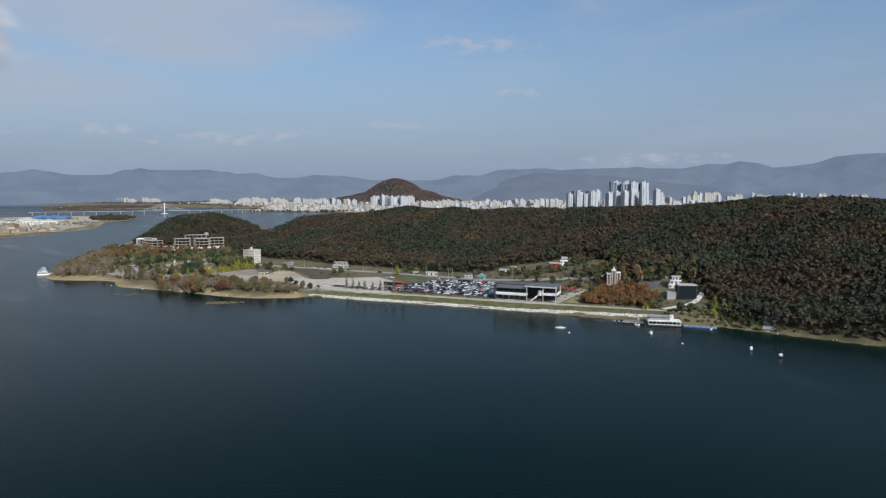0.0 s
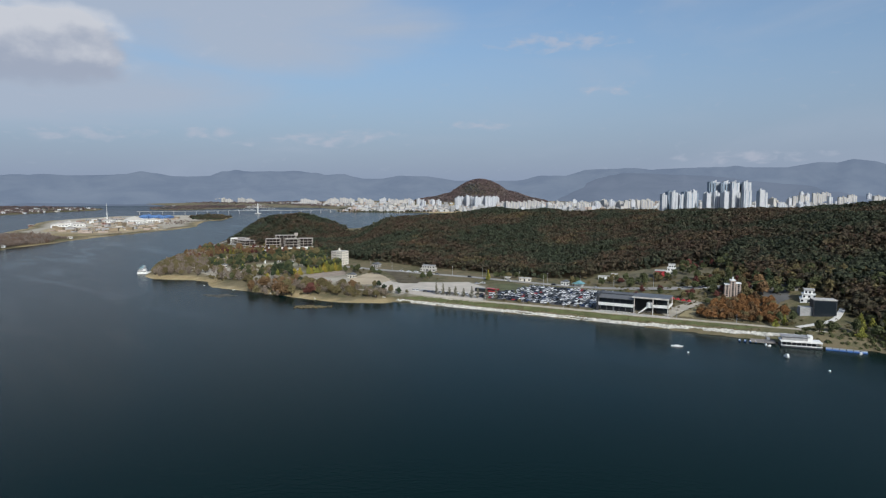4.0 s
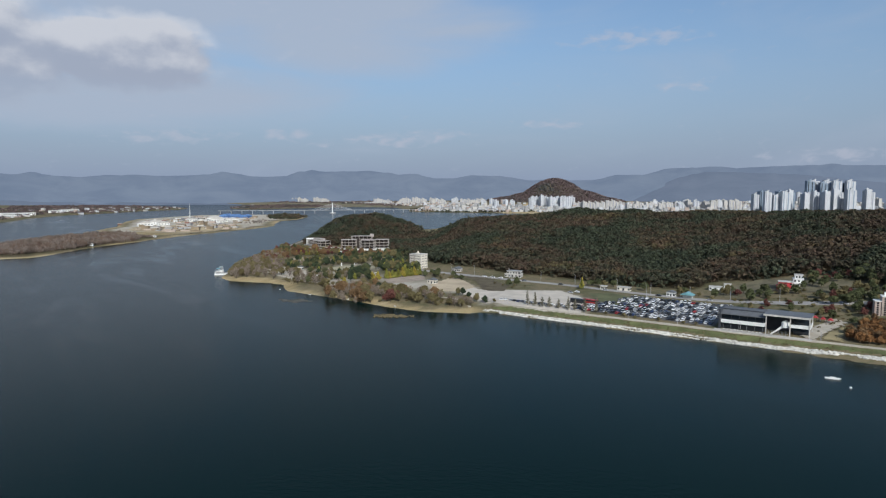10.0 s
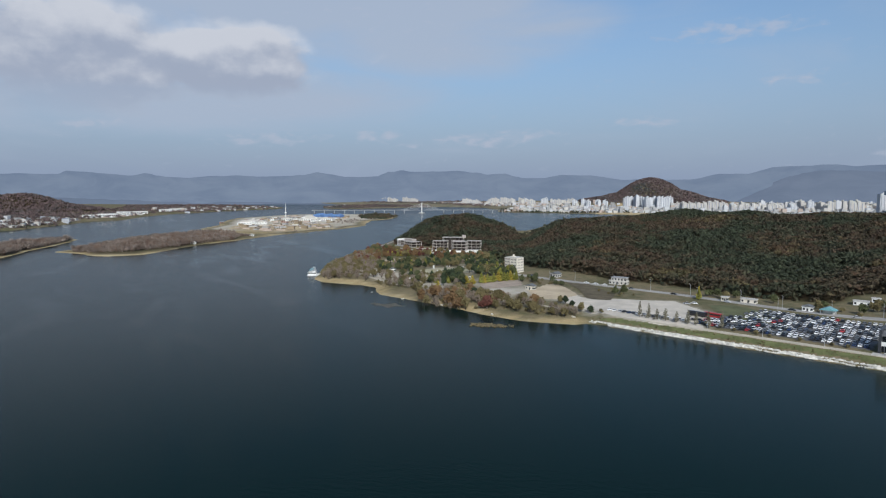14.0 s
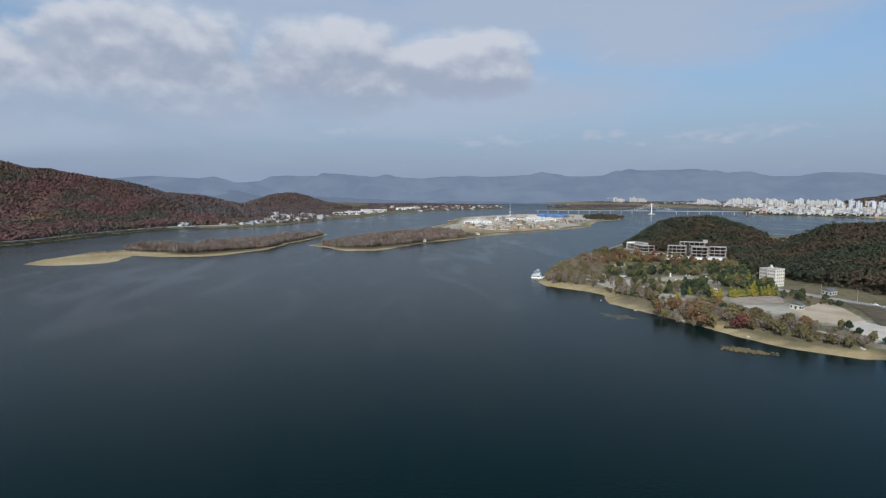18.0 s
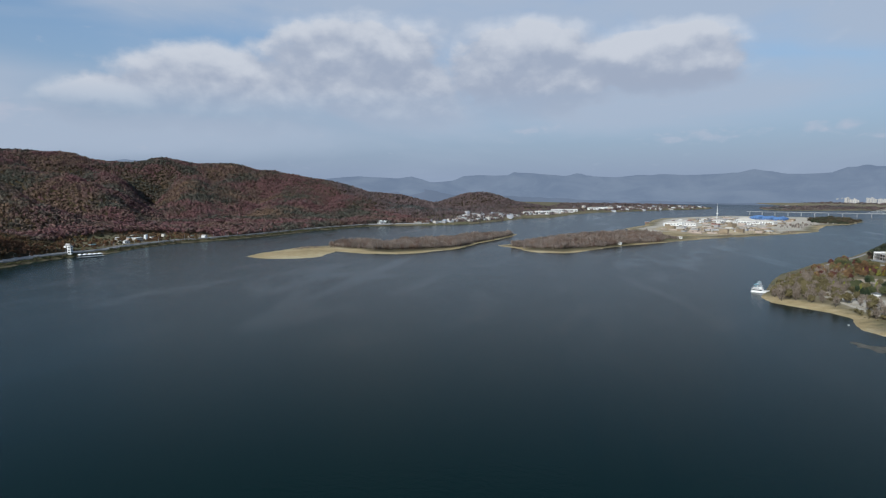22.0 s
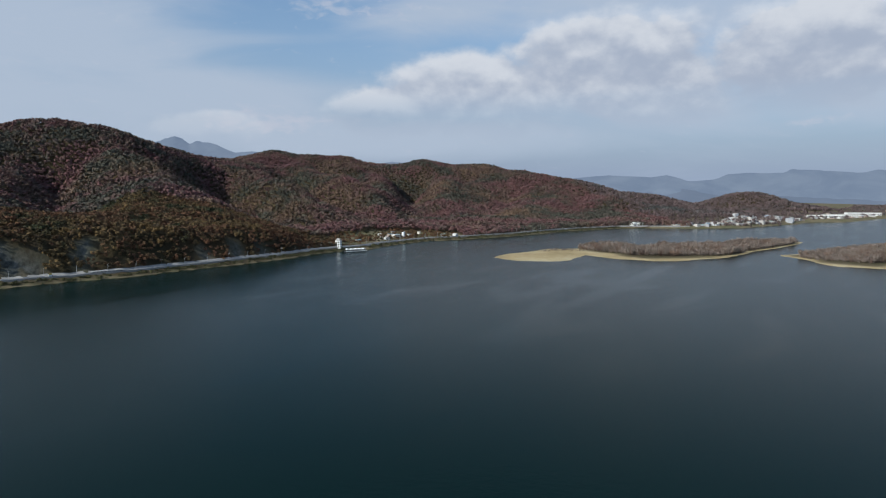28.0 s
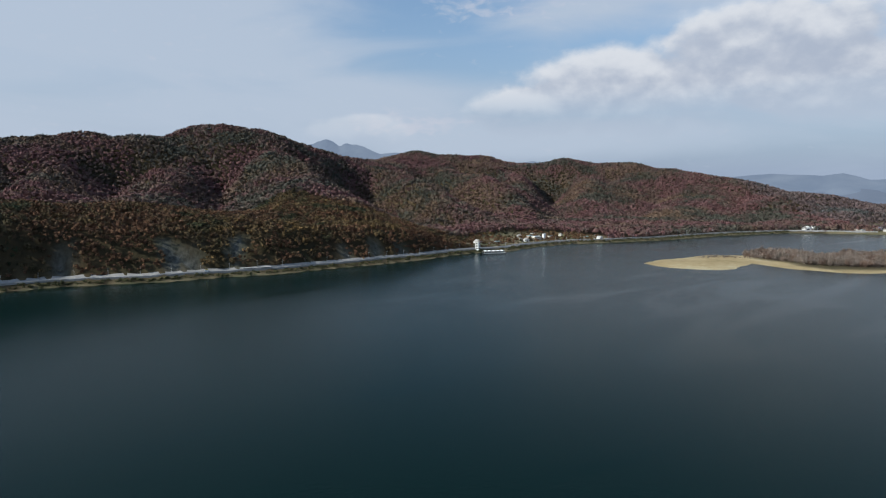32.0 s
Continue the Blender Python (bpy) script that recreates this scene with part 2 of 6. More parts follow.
# The distance haze is mixed into these leaf colours: greyed, paler and bluer.
FAR_WOOD = leaves("hazed_russet_wood", [(0.3, (0.115, 0.088, 0.085)), (0.5, (0.132, 0.094, 0.090)), (0.7, (0.118, 0.100, 0.090))], 0.006, 0.15, ((0.07, 0.078, 0.075), (0.085, 0.09, 0.085)), 0.6)
BRUSH = leaves("bare_willow_brush", [(0.30, (0.17, 0.135, 0.115)), (0.5, (0.23, 0.19, 0.16)), (0.7, (0.16, 0.11, 0.085))], 0.02, 0.4, green=0.75)

# ---- the lie of the land ----
# shorelines, metres east and north of the first standpoint, lake side first
EAST_SHORE = [(900, -900), (760, -200), (560, 110), (330, 285), (243, 338), (227, 347), (204, 364), (180, 384), (150, 393), (123, 406), (85, 423), (39, 444), (-37, 473), (-110, 500),
              (-112, 491), (-151, 489), (-187, 503), (-207, 514), (-242, 530), (-287, 549), (-300, 566), (-309, 582), (-328, 588), (-373, 591), (-390, 606), (-408, 640), (-440, 700),
              (-462, 750), (-490, 854), (-515, 995), (-570, 1180), (-550, 1270), (-480, 1320), (-400, 1300), (-350, 1262), (-322, 1300), (-280, 1420), (-100, 1650), (300, 1850), (1200, 1800), (5200, 1700), (5200, -900)]
WEST_SHORE = [(-350, -2900), (-420, -700), (-560, -345), (-640, -283), (-690, -238), (-707, -206), (-726, -165), (-757, -125), (-788, -76), (-832, -36), (-880, 13), (-946, 67), (-992, 94), (-1012, 114), (-1034, 138), (-1052, 168), (-1102, 196),
              (-1141, 229), (-1182, 271), (-1206, 330), (-1266, 433), (-1387, 581), (-1472, 738), (-1452, 840), (-1438, 890), (-1436, 1005), (-1480, 1074), (-1577, 1249), (-1640, 1330), (-1655, 1475), (-1800, 1680), (-1895, 1900),
              (-1930, 2130), (-1975, 2380), (-1965, 2640), (-2050, 2800), (-2400, 3000), (-3400, 3100), (-6000, 3200), (-6000, -2900)]
ISLET = [(-919, 321), (-880, 333), (-862, 355), (-857, 385), (-864, 410), (-888, 424), (-925, 447), (-900, 459), (-866, 473), (-843, 503), (-840, 530), (-850, 565), (-868, 615), (-932, 699), (-1004, 805), (-1062, 875), (-1085, 880), (-1060, 790), (-1022, 640), (-1015, 500), (-1015, 425), (-985, 392), (-955, 350)]
ISLAND = [(-884, 695), (-860, 697), (-838, 700), (-803, 684), (-768, 681), (-738, 712), (-766, 808), (-777, 876), (-790, 965), (-808, 1085), (-803, 1230), (-799, 1321), (-806, 1460), (-860, 1560), (-925, 1700), (-925, 1810), (-985, 2000),
          (-1090, 2115), (-1230, 2140), (-1430, 2010), (-1410, 1700), (-1321, 1538), (-1160, 1330), (-1098, 1205), (-1036, 1140), (-990, 1000), (-940, 830)]
CITY_SHORE = [(5200, 2300), (900, 2380), (-200, 2420), (-430, 2520), (-640, 2570), (-816, 2611), (-905, 2900), (-1100, 3250), (-1380, 3300), (-1540, 2950), (-1630, 2740), (-1760, 2770), (-1900, 2950), (-1900, 3350), (-2068, 3640), (-2600, 3720), (-3400, 3700), (-3400, 5200), (5200, 5200)]


def inside(poly, x, y):
    """Distance to a shoreline in metres, positive on its land."""
    d2 = np.full(x.shape, 1e12)
    odd = np.zeros(x.shape, bool)
    for (ax, ay), (bx, by) in zip(poly, poly[1:] + poly[:1]):
        ex, ey = bx - ax, by - ay
        t = np.clip(((x - ax) * ex + (y - ay) * ey) / (ex * ex + ey * ey), 0, 1)
        d2 = np.minimum(d2, (x - ax - t * ex) ** 2 + (y - ay - t * ey) ** 2)
        if ay != by:
            odd ^= ((ay > y) != (by > y)) & (x < ex * (y - ay) / (by - ay) + ax)
    return np.sqrt(d2) * np.where(odd, 1, -1)


def smooth(v, lo, hi):
    t = np.clip((v - lo) / (hi - lo), 0, 1)
    return t * t * (3 - 2 * t)


GRAIN = np.random.RandomState(4).rand(256, 256)


def field(x, y, size):
    """Smooth value noise, -1 to 1, of that size in metres."""
    u, v = x / size + 1000.37, y / size + 1000.71
    i, j = np.floor(u).astype(int), np.floor(v).astype(int)
    a, b = u - i, v - j
    a, b = a * a * (3 - 2 * a), b * b * (3 - 2 * b)
    g = lambda p, q: GRAIN[(i + p) % 256, (j + q) % 256]
    return 2 * ((g(0, 0) * (1 - a) + g(1, 0) * a) * (1 - b) + (g(0, 1) * (1 - a) + g(1, 1) * a) * b) - 1


def rough(x, y, size, octaves=4):
    return sum(field(x + 37 * k, y - 53 * k, size / 2 ** k) / 2 ** k for k in range(octaves))


def ridge(x, y, line, width, power=1.0):
    """Height of a ridge that runs along points (x, y, height), falling to its foot over that width."""
    best = np.zeros(x.shape)
    for (ax, ay, ah), (bx, by, bh) in zip(line, line[1:]):
        ex, ey = bx - ax, by - ay
        t = np.clip(((x - ax) * ex + (y - ay) * ey) / (ex * ex + ey * ey), 0, 1)
        d = np.hypot(x - ax - t * ex, y - ay - t * ey)
        h = (ah + t * (bh - ah)) * (0.5 + 0.5 * np.cos(np.pi * np.clip(d / width, 0, 1))) ** power
        best = np.maximum(best, h)
    return best


HILL_EAST = [(-290, 1060, 2), (-248, 1050, 27), (-173, 1035, 32), (-80, 1047, 40), (44, 1049, 43), (163, 1017, 44), (243, 970, 47), (300, 901, 51), (351, 829, 57), (388, 756, 63), (413, 685, 63), (450, 640, 64), (800, 420, 70)]
KNOB = [(-490, 1120, 22), (-450, 1105, 31), (-415, 1095, 34), (-330, 1085, 14), (-300, 1080, 1)]
WEST_NEAR = [(-600, -520, 72), (-790, -360, 60), (-860, -284, 52), (-905, -177, 43), (-955, -85, 33), (-1010, 20, 12), (-1040, 60, 2)]
WEST_MAIN = [(-1000, -1300, 140), (-1180, -960, 150), (-1407, -768, 177), (-1457, -732, 187), (-1475, -686, 170), (-1511, -646, 185), (-1579, -608, 187), (-1627, -580, 199), (-1666, -546, 223), (-1675, -500, 223), (-1704, -457, 218), (-1776, -405, 191), (-1855, -356, 175), (-2015, -304, 160), (-2196, -219, 164), (-2327, -165, 187), (-2413, -126, 206), (-2428, -77, 195), (-2438, 86, 188), (-2459, 189, 168), (-2445, 291, 162), (-2445, 403, 176), (-2452, 506, 160), (-2432, 614, 162), (-2357, 716, 138), (-2275, 883, 107), (-2120, 1004, 62), (-2024, 1045, 19), (-1956, 1091, -11), (-1880, 1060, 24), (-1790, 1130, 8)]
WEST_SPURS = [[(-1652, -551, 203), (-1500, -543, 152), (-1339, -505, 113), (-1156, -441, 67), (-1013, -388, 53)],
              [(-1695, -453, 197), (-1489, -320, 137), (-1248, -186, 79), (-1068, -90, 48)],
              [(-1426, -758, 163), (-1272, -630, 116), (-1103, -523, 70)],
              [(-2071, -283, 135), (-1859, -174, 118), (-1659, -28, 86), (-1467, 72, 50), (-1319, 106, 11)],
              [(-2416, -96, 174), (-2113, -11, 134), (-1869, 117, 95), (-1649, 175, 46)]]
WEST_SPURS += [[(-2449, 188, 143), (-2118, 218, 102), (-1817, 237, 65), (-1586, 251, 9)],
              [(-2452, 506, 139), (-2148, 442, 99), (-1907, 352, 57), (-1714, 274, 24)],
              [(-2418, 632, 135), (-2131, 536, 95), (-1897, 429, 49), (-1657, 337, 6)],
              [(-2312, 801, 98), (-2030, 733, 64), (-1803, 619, 21), (-1682, 531, 2)],
              [(-2158, 967, 59), (-1915, 899, 49), (-1791, 833, 14)]]
WEST_VALES = [([(-1075, -470, 0.3), (-1250, -560, 1.0), (-1430, -600, 1.0), (-1560, -625, 0.4)], 34), ([(-1330, 30, 0.4), (-1520, -90, 1.0), (-1760, -190, 0.8), (-1900, -260, 0.2)], 45), ([(-1420, 150, 0.4), (-1640, 110, 1.0), (-1900, 30, 0.6), (-2100, -80, 0.2)], 40),
              ([(-1500, 300, 0.4), (-1750, 300, 1.0), (-2100, 320, 0.8), (-2300, 330, 0.2)], 45), ([(-1620, 440, 0.4), (-1900, 500, 0.9), (-2200, 560, 0.4)], 30)]
NORTH_KNOLL = [(-2560, 1690, 36), (-2400, 1672, 62), (-2280, 1690, 26)]
CITY_PEAK = [(-480, 3480, 45), (-380, 3480, 70), (-265, 3490, 142), (-150, 3480, 80), (-60, 3460, 45)]
# where the peninsula's woods stand
EAST_WOOD = [(-330, 930), (-285, 830), (-235, 765), (-205, 728), (-150, 690), (-105, 660), (-50, 642), (10, 614), (45, 602), (62, 618), (120, 616), (140, 600), (150, 572), (160, 540), (166, 510), (184, 480), (192, 450), (190, 422), (181, 396), (188, 379), (204, 364), (228, 340), (244, 326),
             (330, 270), (558, 90), (900, -150), (1300, 400), (900, 1300), (0, 1400), (-190, 1140), (-245, 1085), (-292, 1045), (-330, 1010)]
KNOB_WOOD = [(-300, 905), (-370, 915), (-430, 935), (-475, 960), (-500, 1010), (-550, 1180), (-535, 1270), (-470, 1310), (-395, 1200), (-350, 1120), (-322, 1070), (-296, 1020)]
VILLAGE = [(-1040, 60), (-1060, 150), (-1120, 215), (-1200, 330), (-1290, 330), (-1330, 240), (-1220, 130), (-1120, 60)]


def lie(x, y):
    """Ground height and the distances to the shores."""
    east, west = inside(EAST_SHORE, x, y), inside(WEST_SHORE, x, y)
    isle, big, city = inside(ISLET, x, y), inside(ISLAND, x, y), inside(CITY_SHORE, x, y)
    wob = rough(x, y, 40, 3) * 1.6
    east_w, west_w, isle_w, big_w = east + wob * 0.6, west + wob, isle + wob + 2.5 * rough(x, y, 30, 3), big + wob + 3 * rough(x, y, 40, 3)
    h = np.full(x.shape, -4.0)
    flat = lambda d, top, run: np.where(d > 0, top * (1 - np.exp(-d / run)), np.maximum(-4, d * 0.12))
    e = flat(east_w, 5.2, np.where(x > -108, 6, 26)) + np.where(east > 0, ridge(x, y, HILL_EAST, 400, 0.8) * smooth(east, 0, 110) * smooth(x + 0.25 * (y - 800), -240, -165) + ridge(x, y, KNOB, 105, 0.8) * smooth(east, 0, 60) + rough(x, y, 130, 4) * 4.5 * smooth(ridge(x, y, HILL_EAST, 400), 8, 30), 0)
    ww = ridge(x, y, WEST_MAIN, 430, 1.0)
    for s in WEST_SPURS:
        ww = np.maximum(ww, ridge(x, y, s, 200, 0.8))
    near = ridge(x, y, WEST_NEAR, 240, 0.55)
    high = ridge(x, y, [(a, b, 1) for a, b, c in WEST_MAIN], 430, 1.0)
    off_crest = 1 - smooth(high, 0.62, 0.93)
    for line, deep in WEST_VALES:
        ww = ww - ridge(x, y, [(a, b, c * deep) for a, b, c in line], 120, 1.0) * off_crest
    # side spurs and gullies of the slopes
    u, v = x + 60 * rough(x, y, 210, 2), y + 60 * rough(x + 500, y, 210, 2)
    folds = 0.5 - np.abs(field(u, v, 170)) + 0.5 * (0.5 - np.abs(field(u + 300, v, 82)))
    ww = ww * (1 + 0.20 * folds * off_crest * smooth(ww, 15, 70)) + rough(x, y, 90, 3) * 3 * smooth(ww, 10, 50)
    near = near * (1 + 0.10 * (0.5 - np.abs(field(u, v, 120))))
    ww = np.maximum(ww, near)
    w = flat(west_w, 5.0, 5) + np.where(west > 0, np.maximum(ww, ridge(x, y, NORTH_KNOLL, 250, 0.9)) * smooth(west, 11, 42) * (1 - 0.75 * smooth(inside(VILLAGE, x, y), -20, 25)) + 6 * smooth(west, 20, 400), 0)
    c = flat(city, 8, 60) + np.where(city > 0, ridge(x, y, CITY_PEAK, 330, 1.1) + 14 * smooth(y, 3200, 4600), 0)
    for d in (e, w, flat(isle_w, 1.6, 25), flat(big_w, 3.2, 40), c):
        h = np.maximum(h, d)
    return h, east_w, west_w, isle_w, big_w, city


def spot(x, y):
    return float(height(np.array([x]), np.array([y]))[0])


def steps(*spans):
    """Grid lines: (from, to, step) after one another."""
    out = []
    for a, b, s in spans:
        out += list(np.linspace(a, b, int(round((b - a) / s)), endpoint=False))
    return np.array(out + [spans[-1][1]])


def mesh_from(name, verts, faces, mats, smooth_faces=True, index=None):
    """A mesh from arrays of corners and of triangles or quads."""
    me = bpy.data.meshes.new(name)
    verts, faces = np.asarray(verts, np.float32), np.asarray(faces, np.int32)
    me.vertices.add(len(verts))
    me.vertices.foreach_set("co", verts.ravel())
    k = faces.shape[1]
    me.loops.add(faces.size)
    me.loops.foreach_set("vertex_index", faces.ravel())
    me.polygons.add(len(faces))
    me.polygons.foreach_set("loop_start", np.arange(0, faces.size, k, dtype=np.int32))
    if index is not None:
        me.polygons.foreach_set("material_index", np.asarray(index, np.int32))
    me.polygons.foreach_set("use_smooth", np.full(len(faces), smooth_faces))
    for m in mats:
        me.materials.append(m)
    me.update(calc_edges=True)
    return me


def grid_faces(nx, ny):
    i = (np.arange(ny - 1)[:, None] * nx + np.arange(nx - 1)[None, :]).ravel()
    return np.stack([i, i + 1, i + 1 + nx, i + nx], 1)


GX = steps((-5000, -2900, 80), (-2900, -650, 14), (-650, 700, 7), (700, 3000, 60))
GY = steps((-2500, -900, 100), (-900, 300, 14), (300, 1400, 7), (1400, 2000, 16), (2000, 4900, 50))
XX, YY = np.meshgrid(GX, GY)
gx, gy = XX.ravel(), YY.ravel()
gh, g_east, g_west, g_isle, g_big, g_city = lie(gx, gy)


def east_wood(x, y, east, h):
    """How far a place of the peninsula is wooded, 0 to 1."""
    d = np.maximum(inside(EAST_WOOD, x, y), inside(KNOB_WOOD, x, y))
    return smooth(d + 6 * rough(x, y, 40, 3), -2, 4) * (east > 2.5)


CLIFFS = [(-712, -247, 12), (-743, -174, 15), (-755, -164, 17), (-765, -151, 13), (-798, -118, 15), (-809, -114, 12), (-868, -25, 11), (-907, 12, 14), (-934, 36, 12)]


def cliffs(x, y):
    """Where bare rock shows above the western road."""
    return np.clip(sum(smooth(1.3 + 0.7 * rough(x, y, 18, 3) - np.hypot(x - a, y - b) / (0.8 * c), 0.2, 0.6) for a, b, c in CLIFFS), 0, 1)


def west_wood(x, y, west, h):
    """How far a place of the western shore is wooded."""
    d = -inside(VILLAGE, x, y)
    return smooth(d + 5 * rough(x, y, 50, 2), 0, 5) * (west > 13) * (1 - cliffs(x, y) * (west < 60)) * np.where((y > 900) & (h < 14), 0.10, 1)


sandy = np.maximum.reduce([(1 - smooth(g_east + 7 * rough(gx, gy, 30, 3), 4, 12)) * smooth(-gx, 105, 120) * (gx > -405), (1 - smooth(g_isle + 16 * rough(gx, gy, 55, 3) + 8 * smooth(gy, 420, 700) - 40 * (1 - smooth(gy, 430, 475)), 20, 42)) * (g_isle > -30), (1 - smooth(g_big + 14 * rough(gx, gy, 60, 3), 2, 18)) * (g_big > -30)]) * (gh > -1)
sandy = np.where((g_big > 40) & (gy > 950), np.maximum(sandy, 0.75), sandy)
woody = np.maximum.reduce([east_wood(gx, gy, g_east, gh) * (g_east > 0), west_wood(gx, gy, g_west, gh) * (g_west > 0), smooth(gh, 26, 40) * (g_city > 0), 0.7 * (g_isle > -8) * (1 - sandy), 0.6 * (g_big > -8) * (gy < 1000) * (1 - sandy), 0.8 * (g_west > -3) * (g_west < 18) * (gy < 800) * (gy > -500)])
gravel = smooth(inside([(-157, 616), (-126, 567), (-89, 569), (-60, 574), (-38, 537), (-42, 486), (-67, 493), (-90, 504), (-115, 519), (-142, 554)], gx, gy), -4, 4)
city_bare = smooth(g_city, 0, 30) * 0.1 + ((g_big > 30) & (gy > 1150)) * 0.8
park_bare = smooth(inside([(-400, 690), (-385, 640), (-330, 612), (-260, 575), (-190, 535), (-150, 520), (-140, 560), (-200, 640), (-210, 690), (-270, 740), (-340, 760)], gx, gy), -6, 10) * np.clip(0.36 + 0.85 * rough(gx, gy, 26, 3), 0, 0.85)
bare = np.clip(np.maximum.reduce([gravel, city_bare, park_bare]), 0, 1)
me = mesh_from("ground", np.stack([gx, gy, gh], 1), grid_faces(len(GX), len(GY)), [GROUND])
att = me.color_attributes.new("cover", "FLOAT_COLOR", "POINT")
att.data.foreach_set("color", np.stack([sandy, woody, bare, cliffs(gx, gy) * (g_west > 14)], 1).astype(np.float32).ravel())


def height(x, y):
    """Height of the ground sheet at places on it."""
    x, y = np.asarray(x, float), np.asarray(y, float)
    i = np.clip(np.searchsorted(GX, x) - 1, 0, len(GX) - 2)
    j = np.clip(np.searchsorted(GY, y) - 1, 0, len(GY) - 2)
    a, b = (x - GX[i]) / (GX[i + 1] - GX[i]), (y - GY[j]) / (GY[j + 1] - GY[j])
    g = lambda q, s: gh[(j + s) * len(GX) + i + q]
    return (g(0, 0) * (1 - a) + g(1, 0) * a) * (1 - b) + (g(0, 1) * (1 - a) + g(1, 1) * a) * b


tagged(new("ground", me), "rolling lakeside land with sandy shores and wooded slopes", "ground", kind="structure")

me = mesh_from("water", [(-6000, -3000, 0), (6000, -3000, 0), (6000, 6000, 0), (-6000, 6000, 0)], [(0, 1, 2, 3)], [WATER])
tagged(new("water", me), "dark blue-green lake water with faint ripples", "water", kind="structure")

# ---- far mountains ----


# Aerial haze painted as a bluish glow over nearly black slopes.
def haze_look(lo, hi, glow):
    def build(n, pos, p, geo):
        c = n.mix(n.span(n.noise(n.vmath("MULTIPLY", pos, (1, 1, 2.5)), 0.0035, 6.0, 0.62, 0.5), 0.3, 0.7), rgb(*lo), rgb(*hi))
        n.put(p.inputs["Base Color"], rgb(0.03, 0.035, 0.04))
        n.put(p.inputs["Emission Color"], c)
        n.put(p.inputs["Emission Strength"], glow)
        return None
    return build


FAR = material("far_haze_glow", haze_look((0.128, 0.158, 0.222), (0.155, 0.185, 0.252), 0.97), 1.0, 0.0)
FARTHER = material("farther_haze_glow", haze_look((0.138, 0.175, 0.25), (0.18, 0.218, 0.29), 1.0), 1.0, 0.0)


def range_of(name, radius, tops, mat_, seed, rise=1.0):
    """A mountain range round the basin: tops are (degrees to the left of north, degrees high)."""
    a = np.linspace(tops[0][0], tops[-1][0], 700)
    e = np.interp(a, [t[0] for t in tops], [t[1] for t in tops])
    e = e + 0.10 * rough(a * 40 + seed * 999, a * 0 + seed, 60, 4) * rise
    crest = 85 + radius * np.tan(np.radians(e))
    rows = []
    for k, (dr, f) in enumerate([(-420, 0.0), (-300, 0.30), (-200, 0.55), (-110, 0.78), (-40, 0.94), (0, 1.0), (60, 0.93)]):
        r = radius + dr * (0.9 + 0.3 * rough(a * 12, a * 0 + k * 11.0 + seed, 60, 3))
        z = crest * f * (1 + 0.10 * rough(a * 25, a * 0 + k * 17.0, 60, 3) * (0 < f < 1)) - (5 if k == 0 else 0)
        rows.append(np.stack([-np.sin(np.radians(a)) * r - 60, np.cos(np.radians(a)) * r + 80, z], 1))
    me = mesh_from(name, np.concatenate(rows), grid_faces(len(a), len(rows))[:, ::-1], [mat_])
    return tagged(new(name, me), "hazy blue wooded mountain range on the horizon", "mountain", kind="structure")


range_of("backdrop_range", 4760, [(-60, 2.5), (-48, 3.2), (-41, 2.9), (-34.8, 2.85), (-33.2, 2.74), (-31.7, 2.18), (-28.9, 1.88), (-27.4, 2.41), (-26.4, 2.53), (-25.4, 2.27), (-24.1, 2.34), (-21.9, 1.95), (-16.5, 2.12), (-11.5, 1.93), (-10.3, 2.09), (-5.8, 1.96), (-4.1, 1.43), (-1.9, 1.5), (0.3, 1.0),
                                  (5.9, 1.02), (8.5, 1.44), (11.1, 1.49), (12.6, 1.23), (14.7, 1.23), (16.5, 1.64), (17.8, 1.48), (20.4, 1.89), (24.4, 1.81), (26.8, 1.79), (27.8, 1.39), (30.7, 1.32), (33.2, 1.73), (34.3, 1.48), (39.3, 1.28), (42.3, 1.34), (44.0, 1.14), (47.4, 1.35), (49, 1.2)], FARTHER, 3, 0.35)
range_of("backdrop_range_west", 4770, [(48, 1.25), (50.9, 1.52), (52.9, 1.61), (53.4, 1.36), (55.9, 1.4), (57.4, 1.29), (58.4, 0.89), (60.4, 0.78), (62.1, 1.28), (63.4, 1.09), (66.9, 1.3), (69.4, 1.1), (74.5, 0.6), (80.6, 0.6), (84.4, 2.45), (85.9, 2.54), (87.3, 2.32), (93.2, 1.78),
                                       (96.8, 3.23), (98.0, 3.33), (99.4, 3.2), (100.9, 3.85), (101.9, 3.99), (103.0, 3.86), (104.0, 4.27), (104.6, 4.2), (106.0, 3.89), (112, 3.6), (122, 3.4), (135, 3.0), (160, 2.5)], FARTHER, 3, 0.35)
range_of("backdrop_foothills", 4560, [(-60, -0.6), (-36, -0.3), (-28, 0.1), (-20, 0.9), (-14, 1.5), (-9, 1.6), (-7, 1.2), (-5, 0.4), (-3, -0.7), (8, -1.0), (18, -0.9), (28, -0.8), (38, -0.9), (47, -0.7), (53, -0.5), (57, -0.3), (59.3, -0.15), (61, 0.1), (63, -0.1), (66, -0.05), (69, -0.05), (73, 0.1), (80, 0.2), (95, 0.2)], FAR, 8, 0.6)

# ---- woods ----
bm = bmesh.new()
bmesh.ops.create_icosphere(bm, subdivisions=1, radius=1.0)
ICO_V = np.array([v.co[:] for v in bm.verts])
ICO_F = np.array([[v.index for v in f.verts] for f in bm.faces])
bm.free()


